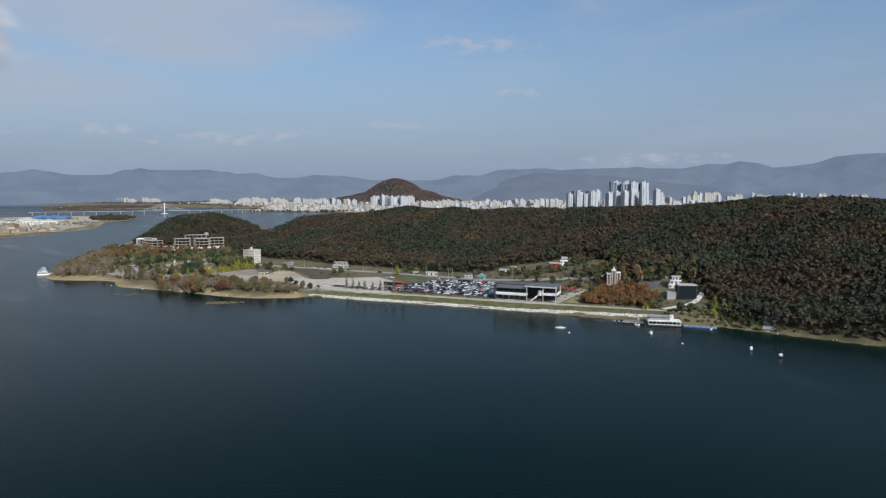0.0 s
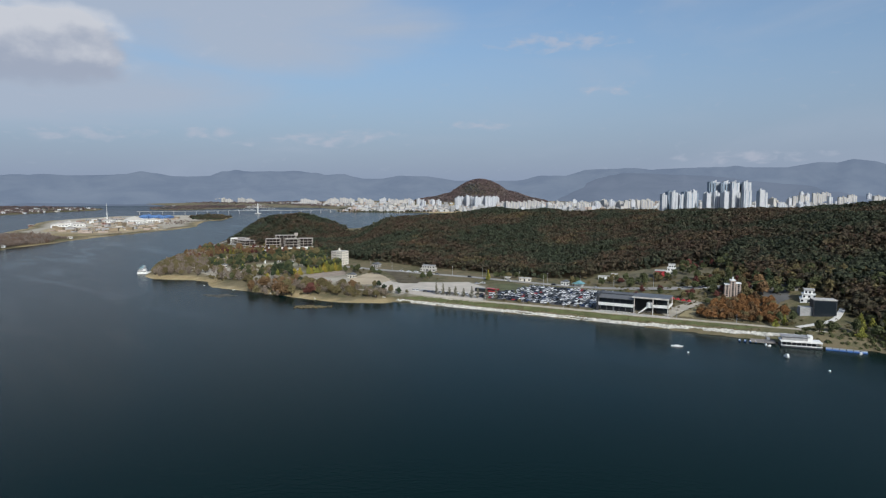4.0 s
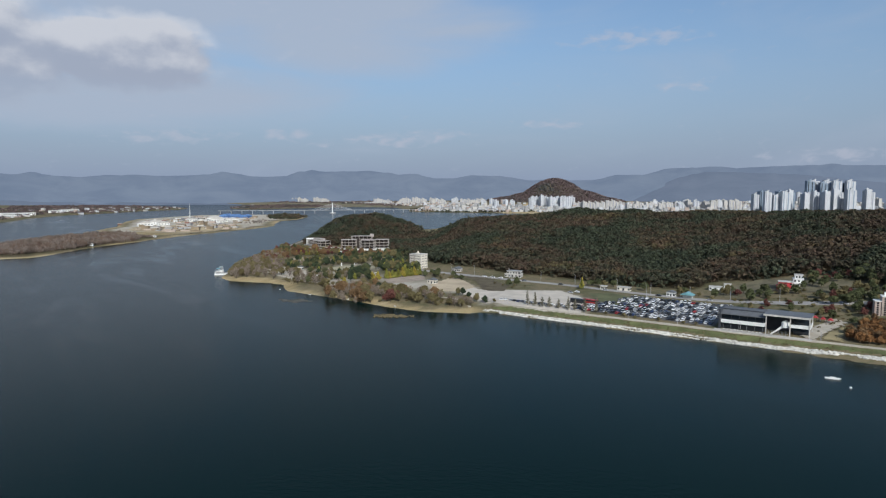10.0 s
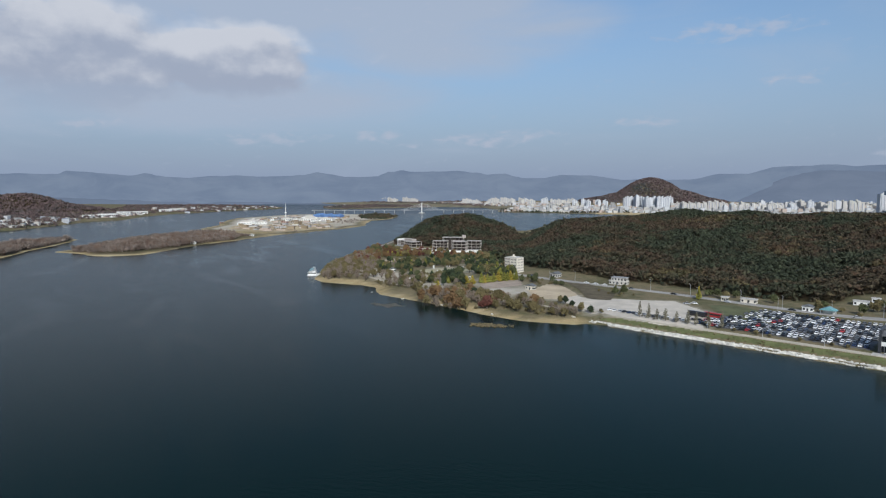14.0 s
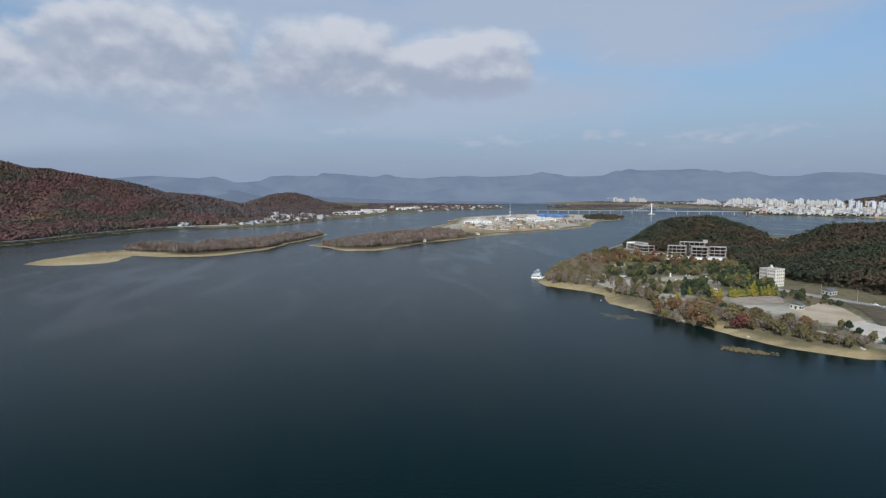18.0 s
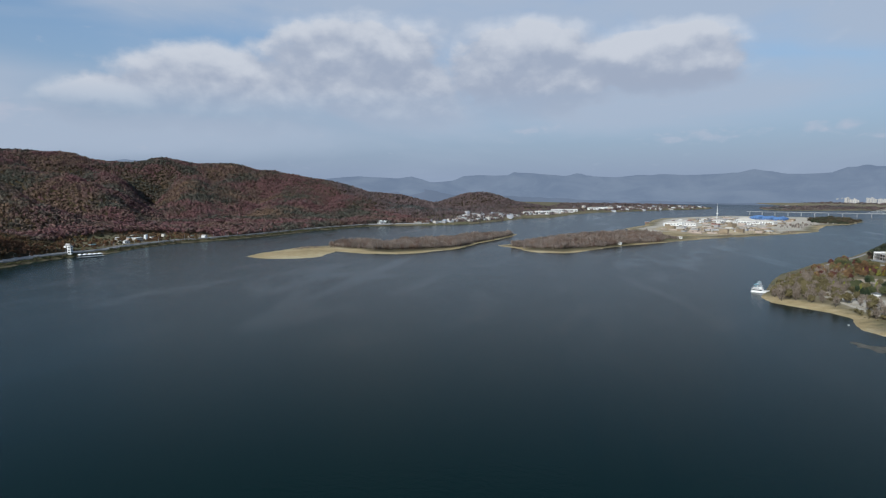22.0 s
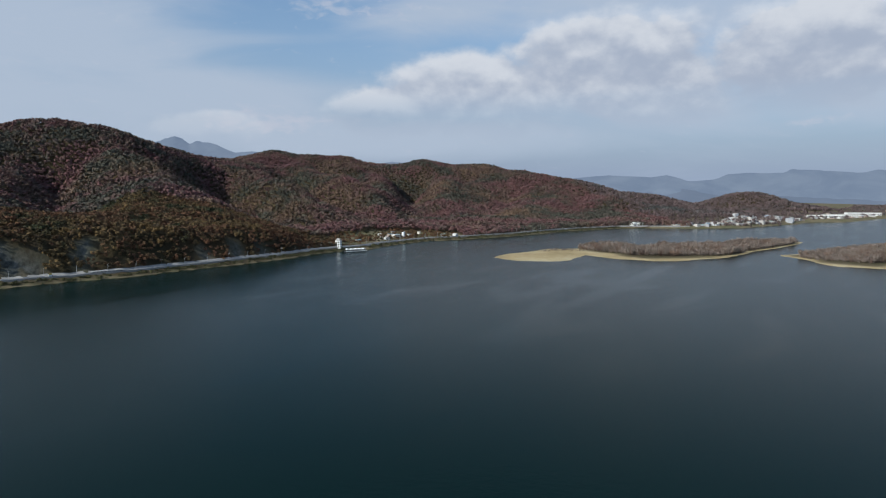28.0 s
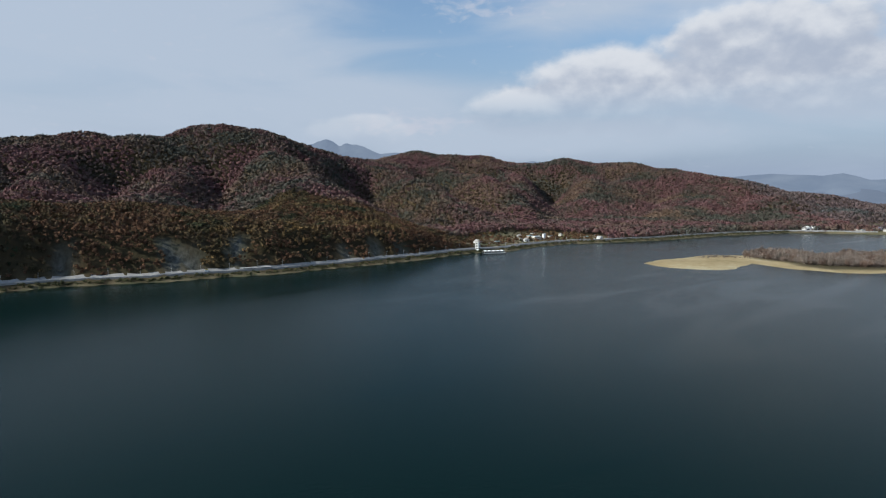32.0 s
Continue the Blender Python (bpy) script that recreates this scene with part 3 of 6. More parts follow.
def scatter(x0, x1, y0, y1, gap, seed):
    r = np.random.RandomState(seed)
    x, y = np.meshgrid(np.arange(x0, x1, gap), np.arange(y0, y1, gap))
    x = x.ravel() + r.rand(x.size) * gap
    y = y.ravel() + r.rand(y.size) * gap
    return x, y, r


def wood(name, x, y, z, size, tall, kinds, mat_, r, label):
    """Many crowns in one mesh."""
    verts, faces, off = [], [], 0
    pick = r.randint(0, len(kinds), len(x))
    for k, (tv, tf) in enumerate(kinds):
        i = np.where(pick == k)[0]
        if not len(i):
            continue
        a = r.rand(len(i)) * 6.283
        c, s = np.cos(a)[:, None], np.sin(a)[:, None]
        w, t = size[i][:, None], tall[i][:, None]
        v = np.stack([x[i][:, None] + (tv[:, 0] * c - tv[:, 1] * s) * w, y[i][:, None] + (tv[:, 0] * s + tv[:, 1] * c) * w, z[i][:, None] + tv[:, 2] * t], 2)
        verts.append(v.reshape(-1, 3))
        faces.append((tf[None] + (np.arange(len(i)) * len(tv))[:, None, None]).reshape(-1, 3) + off)
        off += len(i) * len(tv)
    return tagged(new(name, mesh_from(name, np.concatenate(verts), np.concatenate(faces), [mat_], False)), label, "wood", kind="stuff")




def leafage(r_, n, size=0.5, spread=0.45, lift=0.25):
    """A spray of n loose leaf tufts round a middle, about one across, facing outwards and up."""
    d = r_.randn(n, 3)
    d /= np.linalg.norm(d, axis=1)[:, None]
    at_ = d * (0.25 + 0.25 * r_.rand(n, 1)) * (1, 1, 0.85)
    up = d + (0, 0, lift) + r_.randn(n, 3) * spread
    up /= np.linalg.norm(up, axis=1)[:, None]
    e1 = np.cross(up, r_.randn(n, 3))
    e1 /= np.linalg.norm(e1, axis=1)[:, None]
    e2 = np.cross(up, e1)
    w = size * (0.55 + 0.6 * r_.rand(n, 1))
    v = np.stack([at_ + e1 * w * 0.6, at_ - e1 * w * 0.35 + e2 * w * 0.5, at_ - e1 * w * 0.3 - e2 * w * 0.5], 1)
    return v.reshape(-1, 3), np.arange(n * 3).reshape(-1, 3)


def twigs(r_, n, thick=0.05):
    """Bare upright shoots, one high and about one across."""
    a, b = r_.rand(n) * 6.283, r_.rand(n) * 6.283
    foot = np.stack([np.cos(a) * 0.22 * r_.rand(n), np.sin(a) * 0.22 * r_.rand(n), 0.05 + 0.45 * r_.rand(n)], 1)
    tip = foot + np.stack([np.cos(b) * 0.34 * r_.rand(n), np.sin(b) * 0.34 * r_.rand(n), 0.25 + 0.35 * r_.rand(n)], 1)
    side = np.stack([np.cos(b + 1.57), np.sin(b + 1.57), 0 * b], 1) * thick * (0.6 + 0.8 * r_.rand(n, 1))
    return np.stack([foot - side, foot + side, tip], 1).reshape(-1, 3), np.arange(n * 3).reshape(-1, 3)


def clump(seed, n=15, size=0.52):
    return leafage(np.random.RandomState(seed), n, size, 0.30, 0.45)


def trees_at(x, y, gap):
    """How far off the nearest tree of an uneven grid stands, and a number of its own from 0 to 1."""
    i, j = np.floor(x / gap).astype(int), np.floor(y / gap).astype(int)
    best, own = np.full(x.shape, 1e9), np.zeros(x.shape)
    for p in (-1, 0, 1):
        for q in (-1, 0, 1):
            a, b = (i + p) % 256, (j + q) % 256
            d = np.hypot((i + p + 0.1 + 0.8 * GRAIN[a, b]) * gap - x, (j + q + 0.1 + 0.8 * GRAIN[b, (a + 97) % 256]) * gap - y)
            own = np.where(d < best, GRAIN[(a + 31) % 256, (b + 57) % 256], own)
            best = np.minimum(best, d)
    return best, own


def canopy(name, x, y, edge, size, tall, gap, mat_, r, label):
    """A closed wood: sprays of leaves lie over the rounded crowns of its trees, and hang down to the ground at its edge."""
    h = height(x, y)
    d, own = trees_at(x, y, gap)
    d2, own2 = trees_at(x + 400, y - 300, gap * 1.6)
    dome = np.maximum(np.sqrt(np.clip(1 - (d / (gap * 0.72)) ** 2, 0, 1)), 1.25 * np.sqrt(np.clip(1 - (d2 / (gap * 0.9)) ** 2, 0, 1)) * (own2 > 0.45))
    lift = tall * (0.42 + 0.50 * dome + 0.34 * (own - 0.5) + 0.08 * r.rand(len(x)) + 0.20 * field(x, y, 42))
    lift = np.where(edge, tall * 1.0 * r.rand(len(x)), lift)
    s = size * (0.8 + 0.5 * r.rand(len(x)))
    return wood(name, x, y, h + lift - 0.5 * s * 0.2, s, s * (0.75 + 0.35 * r.rand(len(x))), [clump(k) for k in range(12)], mat_, r, label)


x, y, r = scatter(-620, 720, 300, 1300, 3.2, 1)
e_ = inside(EAST_SHORE, x, y)
keep = (e_ > 2.5) & (np.hypot(x, y) < 1230) & (y < 1110 + 130 * (x < -250))
x, y, e_ = x[keep], y[keep], e_[keep]
d_ = np.maximum(inside(EAST_WOOD, x, y), inside(KNOB_WOOD, x, y)) + 6 * rough(x, y, 40, 3)
keep = d_ > 0
x, y, d_, e_ = x[keep], y[keep], d_[keep], e_[keep]
canopy("peninsula_wood", x, y, (d_ < 6) | (e_ < 9), 4.2, 8.0, 9.0, WOOD_EAST, r, "mixed pine and russet autumn wood on the hill")
x, y, r = scatter(-1150, -560, -560, 170, 4.0, 2)
h, e_, w_, i_, b_, c_ = lie(x, y)
keep = (west_wood(x, y, w_, h) > 0.5) & (w_ < 330)
x, y, w_ = x[keep], y[keep], w_[keep]
canopy("shore_ridge_wood", x, y, w_ < 23, 4.6, 9.0, 9.5, WOOD_SHORE, r, "orange and russet autumn wood above the lake road")
x, y, r = scatter(-2540, -560, -900, 1880, 7.3, 3)
h, e_, w_, i_, b_, c_ = lie(x, y)
keep = (west_wood(x, y, w_, h) > r.rand(len(x))) & ~((x < -1700) & (y < -500)) & ~((x > -1150) & (y < 170) & (w_ < 325))
x, y, w_ = x[keep], y[keep], w_[keep]
k = r.rand(len(x)) < np.where(y < 900, 1, 0.55)
x, y, w_ = x[k], y[k], w_[k]
k = y < 900
canopy("mountain_wood", x[k], y[k], w_[k] < 26, 8.2, 8.5, 13.0, WOOD_WEST, r, "russet and dark green autumn wood on the mountain")
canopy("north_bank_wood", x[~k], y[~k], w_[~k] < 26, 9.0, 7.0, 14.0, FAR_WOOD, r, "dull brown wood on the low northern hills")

# ---- builders ----
U, N = (0.932, -0.361), (0.361, 0.932)
BANK = (-110.0, 500.0)
BANK_TURN = -21.2


def bank(s, v):
    """A place s metres along the embankment and v metres inland of its water line."""
    return BANK[0] + U[0] * s + N[0] * v, BANK[1] + U[1] * s + N[1] * v


def thing(name, label, category, m, group=""):
    ob = new(name)
    ob.empty_display_size = 0.2
    ob.matrix_basis = m
    return tagged(ob, label, category, group)


def part(name, bm, mat_, parent, label="", smooth_=False):
    """One mesh under a thing or a part."""
    me = bpy.data.meshes.new(name)
    for f in bm.faces:
        f.smooth = smooth_
    bm.to_mesh(me)
    bm.free()
    me.materials.append(mat_)
    ob = new(name, me)
    ob.parent = parent
    return tagged(ob, label) if label else ob


def boxes(*spans, bev=0.0):
    """A bmesh of boxes (x0, x1, y0, y1, z0, z1)."""
    bm = bmesh.new()
    for x0, x1, y0, y1, z0, z1 in spans:
        r = bmesh.ops.create_cube(bm, size=1.0)
        for v in r["verts"]:
            v.co = ((x0 + x1) / 2 + v.co.x * (x1 - x0), (y0 + y1) / 2 + v.co.y * (y1 - y0), (z0 + z1) / 2 + v.co.z * (z1 - z0))
    if bev:
        bmesh.ops.bevel(bm, geom=bm.edges[:], offset=bev, segments=1, affect="EDGES")
    return bm


def prism(outline, y0, y1):
    """A solid from an outline in x and z, drawn out from y0 to y1."""
    bm = bmesh.new()
    a = [bm.verts.new((x, y0, z)) for x, z in outline]
    b = [bm.verts.new((x, y1, z)) for x, z in outline]
    bm.faces.new(a)
    bm.faces.new(b[::-1])
    for i in range(len(a)):
        j = (i + 1) % len(a)
        bm.faces.new((a[j], a[i], b[i], b[j]))
    bmesh.ops.recalc_face_normals(bm, faces=bm.faces[:])
    return bm


def tubes(*spans, seg=8):
    """A bmesh of tapered tubes (from, to, radius, radius)."""
    bm = bmesh.new()
    for a, b, r0, r1 in spans:
        a, b = Vector(a), Vector(b)
        m = Matrix.Translation((a + b) / 2) @ (b - a).to_track_quat("Z", "Y").to_matrix().to_4x4()
        bmesh.ops.create_cone(bm, cap_ends=True, segments=seg, radius1=r0, radius2=r1, depth=(b - a).length, matrix=m)
    return bm


def put(x, y, turn=0.0, z=None):
    return pose(x, y, spot(x, y) if z is None else z, 0, 0, turn)


WHITE = plain("white_render", (0.72, 0.72, 0.70), 0.6, 0.10)
CREAM = plain("cream_render", (0.62, 0.58, 0.50), 0.7, 0.12)
PALE = plain("pale_concrete", (0.46, 0.44, 0.41), 0.8, 0.18)
GREY = plain("grey_concrete", (0.30, 0.30, 0.30), 0.8, 0.2)
DARK = plain("charcoal_cladding", (0.045, 0.048, 0.055), 0.5, 0.2)
ROOFGREY = plain("grey_metal_roof", (0.12, 0.125, 0.13), 0.5, 0.15)
RUST = plain("bare_red_brick", (0.26, 0.13, 0.10), 0.85, 0.25)
PINK = plain("pinkish_brick", (0.38, 0.31, 0.265), 0.85, 0.2)
REDP = plain("red_paint", (0.38, 0.045, 0.05), 0.5, 0.2)
BLUEP = plain("blue_sheet_roof", (0.10, 0.20, 0.42), 0.5, 0.15)
TEAL = plain("teal_sheet_roof", (0.16, 0.33, 0.36), 0.5, 0.15)
STEEL = plain("galvanised_steel", (0.42, 0.43, 0.44), 0.45, 0.12, metal=0.4)
ASPHALT = plain("worn_asphalt", (0.115, 0.112, 0.108), 0.9, 0.25, 0.08)
ROADTOP = plain("sunbleached_road", (0.30, 0.285, 0.265), 0.9, 0.15, 0.08)
PATHTOP = plain("beige_paving", (0.40, 0.36, 0.29), 0.9, 0.15, 0.15)
GRASS = plain("dry_lawn", (0.15, 0.145, 0.055), 0.95, 0.35, 0.09)
EARTH = plain("trodden_earth", (0.24, 0.19, 0.13), 0.95, 0.25, 0.1)
BARK = plain("grey_bark", (0.10, 0.08, 0.06), 0.9, 0.3, 1.0)
ROCK = plain("pale_riprap_stone", (0.52, 0.50, 0.45), 0.85, 0.4, 0.5)
RUBBER = plain("black_rubber", (0.02, 0.02, 0.02), 0.8, 0.2)
SEABLUE = plain("blue_float_plastic", (0.06, 0.14, 0.36), 0.45, 0.2)
GLASS = material("dark_window_glass", lambda n, pos, p, geo: rgb(0.015, 0.02, 0.026), 0.08, 0.6)
PAINTS = [plain(n, c, 0.3, 0.05, spec=0.5) for n, c in (("white_car_paint", (0.78, 0.78, 0.78)), ("black_car_paint", (0.015, 0.015, 0.018)), ("silver_car_paint", (0.42, 0.43, 0.45)), ("grey_car_paint", (0.12, 0.125, 0.135)), ("red_car_paint", (0.35, 0.03, 0.03)), ("navy_car_paint", (0.025, 0.045, 0.11)))]


def draped(name, line, width, mat_, label, lift=0.14, kind="structure", category="road", step=6.0):
    """A band of road or paving that lies on the ground along a line."""
    pts = []
    for (ax, ay), (bx, by) in zip(line, line[1:]):
        k = max(1, int(math.hypot(bx - ax, by - ay) / step))
        pts += [(ax + (bx - ax) * i / k, ay + (by - ay) * i / k) for i in range(k)]
    pts = np.array(pts + [line[-1]])
    for _ in range(3):
        pts[1:-1] = (pts[:-2] + 2 * pts[1:-1] + pts[2:]) / 4
    d = np.gradient(pts, axis=0)
    d /= np.linalg.norm(d, axis=1)[:, None]
    nrm = np.stack([-d[:, 1], d[:, 0]], 1)
    mid = height(pts[:, 0], pts[:, 1])
    for _ in range(6):
        mid[1:-1] = (mid[:-2] + mid[1:-1] + mid[2:]) / 3
    v, f = [], []
    offs = np.linspace(-width / 2, width / 2, 5)
    rows = []
    for o in offs:
        q = pts + nrm * o
        rows.append(np.stack([q[:, 0], q[:, 1], np.maximum(mid * 0.6 + 0.4 * height(q[:, 0], q[:, 1]), height(q[:, 0], q[:, 1])) + lift], 1))
    v = np.concatenate(rows)
    low = rows[0] - (0, 0, 2.4), rows[-1] - (0, 0, 2.4)
    v = np.concatenate([low[0], v, low[1]])
    me = mesh_from(name, v, grid_faces(len(pts), 7)[:, ::-1], [mat_], False)
    return tagged(new(name, me), label, category, kind=kind)


def patch(name, poly, mat_, label, lift=0.12, category="ground", step=1.6):
    """A flat area that lies on the ground within an outline."""
    xs, ys = [q[0] for q in poly], [q[1] for q in poly]
    X, Y = np.meshgrid(np.arange(min(xs), max(xs) + step, step), np.arange(min(ys), max(ys) + step, step))
    nx, ny = X.shape[1], X.shape[0]
    x, y = X.ravel(), Y.ravel()
    ok = inside(poly, x, y) > -step * 0.5
    f = grid_faces(nx, ny)
    f = f[ok[f].all(1)]
    used = np.unique(f)
    back = np.full(len(x), -1)
    back[used] = np.arange(len(used))
    me = mesh_from(name, np.stack([x, y, height(x, y) + lift], 1)[used], back[f], [mat_])
    return tagged(new(name, me), label, category, kind="structure")


# ---- roads, lots and the embankment ----
draped("road_lakeside", [(-290, 790), (-250, 722), (-215, 680), (-176, 657), (-104, 627), (-57, 607), (3, 574), (57, 549), (97, 531), (140, 515), (180, 490)], 8.5, ROADTOP, "pale worn asphalt road past the car park")
draped("path_promenade", [bank(s, 12 if s > 0 else 22) for s in (-25, -8, 10, 60, 120, 180, 240, 288)], 3.2, PATHTOP, "beige paved promenade on the embankment", category="path")
patch("pavement_gravel_lot", [(-157, 616), (-126, 567), (-89, 569), (-60, 574), (-38, 537), (-42, 486), (-67, 493), (-90, 504), (-115, 519), (-142, 554)], plain("pale_gravel", (0.50, 0.45, 0.38), 0.95, 0.14, 0.1), "pale beige gravel lot beside the embankment", 0.16)
patch("pavement_sand_slope", [(-172, 583), (-163, 634), (-146, 609), (-130, 576), (-140, 554), (-159, 550)], plain("tan_earth", (0.44, 0.36, 0.25), 0.95, 0.18, 0.08), "tan sandy ground between court and lot", 0.22)
patch("pavement_car_park", [bank(56, 20), bank(150, 18), bank(150, 86), bank(84, 96), bank(64, 60)], ASPHALT, "dark asphalt car park full of cars")
patch("lawn_park", [(-311, 666), (-293, 695), (-259, 695), (-254, 674), (-281, 663), (-302, 651)], plain("pale_lawn", (0.36, 0.33, 0.22), 0.95, 0.25, 0.1), "pale dry lawn among the park trees")
patch("lawn_upper", [(-395, 720), (-384, 760), (-345, 772), (-336, 742), (-369, 719)], plain("sandy_lawn", (0.34, 0.28, 0.20), 0.95, 0.25, 0.1), "sandy brown lawn below the unfinished hotel")
patch("lawn_scrub_bed", [(-152, 639), (-131, 636), (-104, 589), (-104, 561), (-122, 564), (-134, 602)], plain("brown_bed", (0.10, 0.082, 0.05), 0.95, 0.3, 0.15), "brown scrubby bed between road and gravel lot", 0.32)
patch("lawn_bank", [bank(q, 4.2) for q in range(2, 262, 20)] + [bank(q, 9.6) for q in range(256, 0, -20)], plain("green_bank_grass", (0.105, 0.115, 0.046), 0.95, 0.35, 0.12), "green grass on the embankment slope")
draped("path_ramp", [(198, 371), (210, 391)], 7.0, GREY, "grey concrete boat ramp below the wood", 0.25, category="path", step=2.0)
patch("pavement_court", [(-221, 606), (-211, 629), (-192, 636), (-183, 608), (-199, 586), (-211, 579)], plain("brown_court", (0.33, 0.27, 0.215), 0.95, 0.2, 0.15), "brown earth court beside the gravel lot", 0.28)
patch("pavement_forecourt", [(78, 447), (89, 469), (109, 491), (114, 481), (97, 461), (84, 440), (80, 442)], PATHTOP, "pale paved paths beside the lakeside cafe", 0.34)
patch("pavement_yard", [(153, 489), (169, 517), (178, 506), (167, 473), (152, 464)], ASPHALT, "dark asphalt yard behind the rust-coloured grove", 0.4)
patch("lawn_fore", [(87, 441), (96, 458), (109, 473), (96, 437)], plain("dry_bed", (0.27, 0.225, 0.12), 0.95, 0.25, 0.1), "tan dry lawn bed between the paths", 0.44)
patch("lawn_field_east", [(60, 560), (95, 560), (150, 545), (140, 590), (95, 615), (60, 590)], plain("stubble_field", (0.13, 0.115, 0.07), 0.95, 0.35, 0.12), "pale stubble field behind the road")
patch("lawn_verge", [(-38, 567), (-19, 571), (6, 542), (-4, 513), (-20, 518), (-33, 536)], plain("verge_grass", (0.10, 0.105, 0.05), 0.95, 0.3, 0.1), "green-brown grass verge between road and car park", 0.30)
draped("path_park", [(-400, 668), (-393, 655), (-355, 629), (-324, 610), (-295, 590), (-262, 574), (-220, 556), (-180, 540), (-130, 522)], 3.0, PATHTOP, "pale footpath through the lakeside park", category="path")
draped("path_shore_west", [(-405, 660), (-430, 708), (-450, 760), (-472, 850), (-498, 962), (-520, 1040)], 4.0, ROADTOP, "pale shore road round the point", category="path")
draped("road_hotel", [(-275, 769), (-300, 800), (-330, 838), (-400, 868), (-440, 890)], 5.0, ROADTOP, "pale drive up to the unfinished hotel")
draped("path_white", [(150, 417), (163, 424), (176, 428), (190, 450)], 3.5, plain("white_gravel", (0.62, 0.60, 0.56), 0.9, 0.1), "white gravel path to the jetty", category="path")


def rocks(name, places, size, seed, mat_, label):
    """Loose stones in one mesh."""
    r = np.random.RandomState(seed)
    v, f = [], []
    for k, (x, y, z) in enumerate(places):
        s = size * (0.5 + 0.9 * r.rand())
        v.append(ICO_V * (0.75 + 0.5 * r.rand(len(ICO_V), 1)) * (s, s, s * 0.65) + (x, y, z))
        f.append(ICO_F + k * len(ICO_V))
    return tagged(new(name, mesh_from(name, np.concatenate(v), np.concatenate(f), [mat_], False)), label, "rocks", kind="stuff")


r = np.random.RandomState(9)
pts = []
for _ in range(4200):
    s, v = r.rand() * 277, 2.9 * r.rand() ** 1.2 - 0.6
    if field(np.array([s]), np.array([v * 6]), 14)[0] < -0.45:
        continue
    x, y = bank(s, v)
    pts.append((x, y, max(0.15 + 0.5 * max(v, 0), spot(x, y) + 0.05) + 0.15 * r.rand()))
rocks("riprap", pts, 0.62, 3, ROCK, "pale riprap stones along the embankment foot")
pts = []
for _ in range(500):
    t = r.rand()
    x, y = 180 + 62 * t + r.randn() * 1.2, 384 - 45 * t + r.randn() * 1.0
    pts.append((x, y, 0.2))
rocks("shore_stones", pts, 0.5, 4, ROCK, "pale stones below the wooded bank")
bm_pts = [(-167 + r.randn() * 5.5, 468 + r.randn() * 2.2, 0.15) for _ in range(160)]
rocks("reed_islet", bm_pts, 0.9, 5, plain("brown_reeds", (0.12, 0.095, 0.05), 0.95, 0.4, 0.6), "low islet of brown reeds in the water")

# ---- trees ----


def leaf_mat(name, col, vary=0.35):
    lo, hi = [tuple(1.25 * c * k for c in col) for k in (1 - vary, 1 + vary)]

    def build(n, pos, p, geo):
        isl = geo.outputs["Random Per Island"]
        own = n.add("ShaderNodeObjectInfo").outputs["Random"]
        k = n.math("ADD", n.math("MULTIPLY", isl, 0.6), n.math("MULTIPLY", own, 0.4))
        bump(n, p, n.noise(pos, 1.1, 4.0, 0.7), 0.8, 0.8)
        return n.mix(k, rgb(*lo), rgb(*hi))
    return material(name, build, 0.9, 0.12)


def tree(kind, label, leaf, tall, wide, shape="round", clumps=26, seed=0, bare=False):
    """A tree with a tapered trunk and limbs and a ragged crown of clumps and loose leaf sprays."""
    r = np.random.RandomState(seed)
    ob = thing(kind, label, "tree", pose(0, 0, -200))
    limbs = [((0, 0, -0.4), (0.1, 0.05, tall * 0.55), wide * 0.045 + 0.06, wide * 0.025 + 0.03)]
    for k in range(6):
        a = k * 1.05 + r.rand()
        z0 = tall * (0.25 + 0.07 * k)
        limbs.append(((0, 0, z0), (math.cos(a) * wide * 0.33, math.sin(a) * wide * 0.33, z0 + tall * 0.25), wide * 0.022 + 0.02, 0.03))
    part("trunk", tubes(*limbs, seg=5), BARK, ob, "grey-brown trunk with limbs")
    v, f, off = [], [], 0
    for k in range(clumps):
        t = (k + 0.5) / clumps
        a = k * 2.4 + r.rand()
        if shape == "cone":
            z = tall * (0.12 + 0.86 * t)
            reach = wide * 0.5 * (1 - t) ** 0.8 * (0.45 + 0.5 * r.rand())
            rad = wide * (0.10 + 0.13 * (1 - t))
        else:
            z = tall * (0.34 + 0.58 * t)
            reach = wide * 0.42 * math.sqrt(max(0.05, 1 - (2 * t - 0.75) ** 2 * 0.7)) * (0.3 + 0.75 * r.rand())
            rad = wide * (0.10 + 0.08 * r.rand())
        if bare:
            rad *= 0.72
        c, cf = twigs(r, 22, 0.035) if bare else leafage(r, 20, 0.5)
        c = (c - (0, 0, 0.5 if bare else 0)) * (rad * 2.6, rad * 2.6, rad * (3.2 if bare else 2.3))
        v.append(c + (math.cos(a) * reach, math.sin(a) * reach, z))
        f.append(cf + off)
        off += len(c)
        for _ in range(4):
            d = r.randn(3)
            d /= np.linalg.norm(d)
            q = np.array((math.cos(a) * reach, math.sin(a) * reach, z)) + d * rad * (0.95 + 0.5 * r.rand())
            w = rad * (0.16 + 0.2 * r.rand())
            e1, e2 = r.randn(3), r.randn(3)
            v.append(np.stack([q + e1 * w, q + e2 * w, q - (e1 + e2) * w * 0.7]))
            f.append(np.array([[0, 1, 2]]) + off)
            off += 3
    me = mesh_from("crown", np.concatenate(v), np.concatenate(f), [leaf], False)
    crown = new("crown", me)
    crown.parent = ob
    return ob


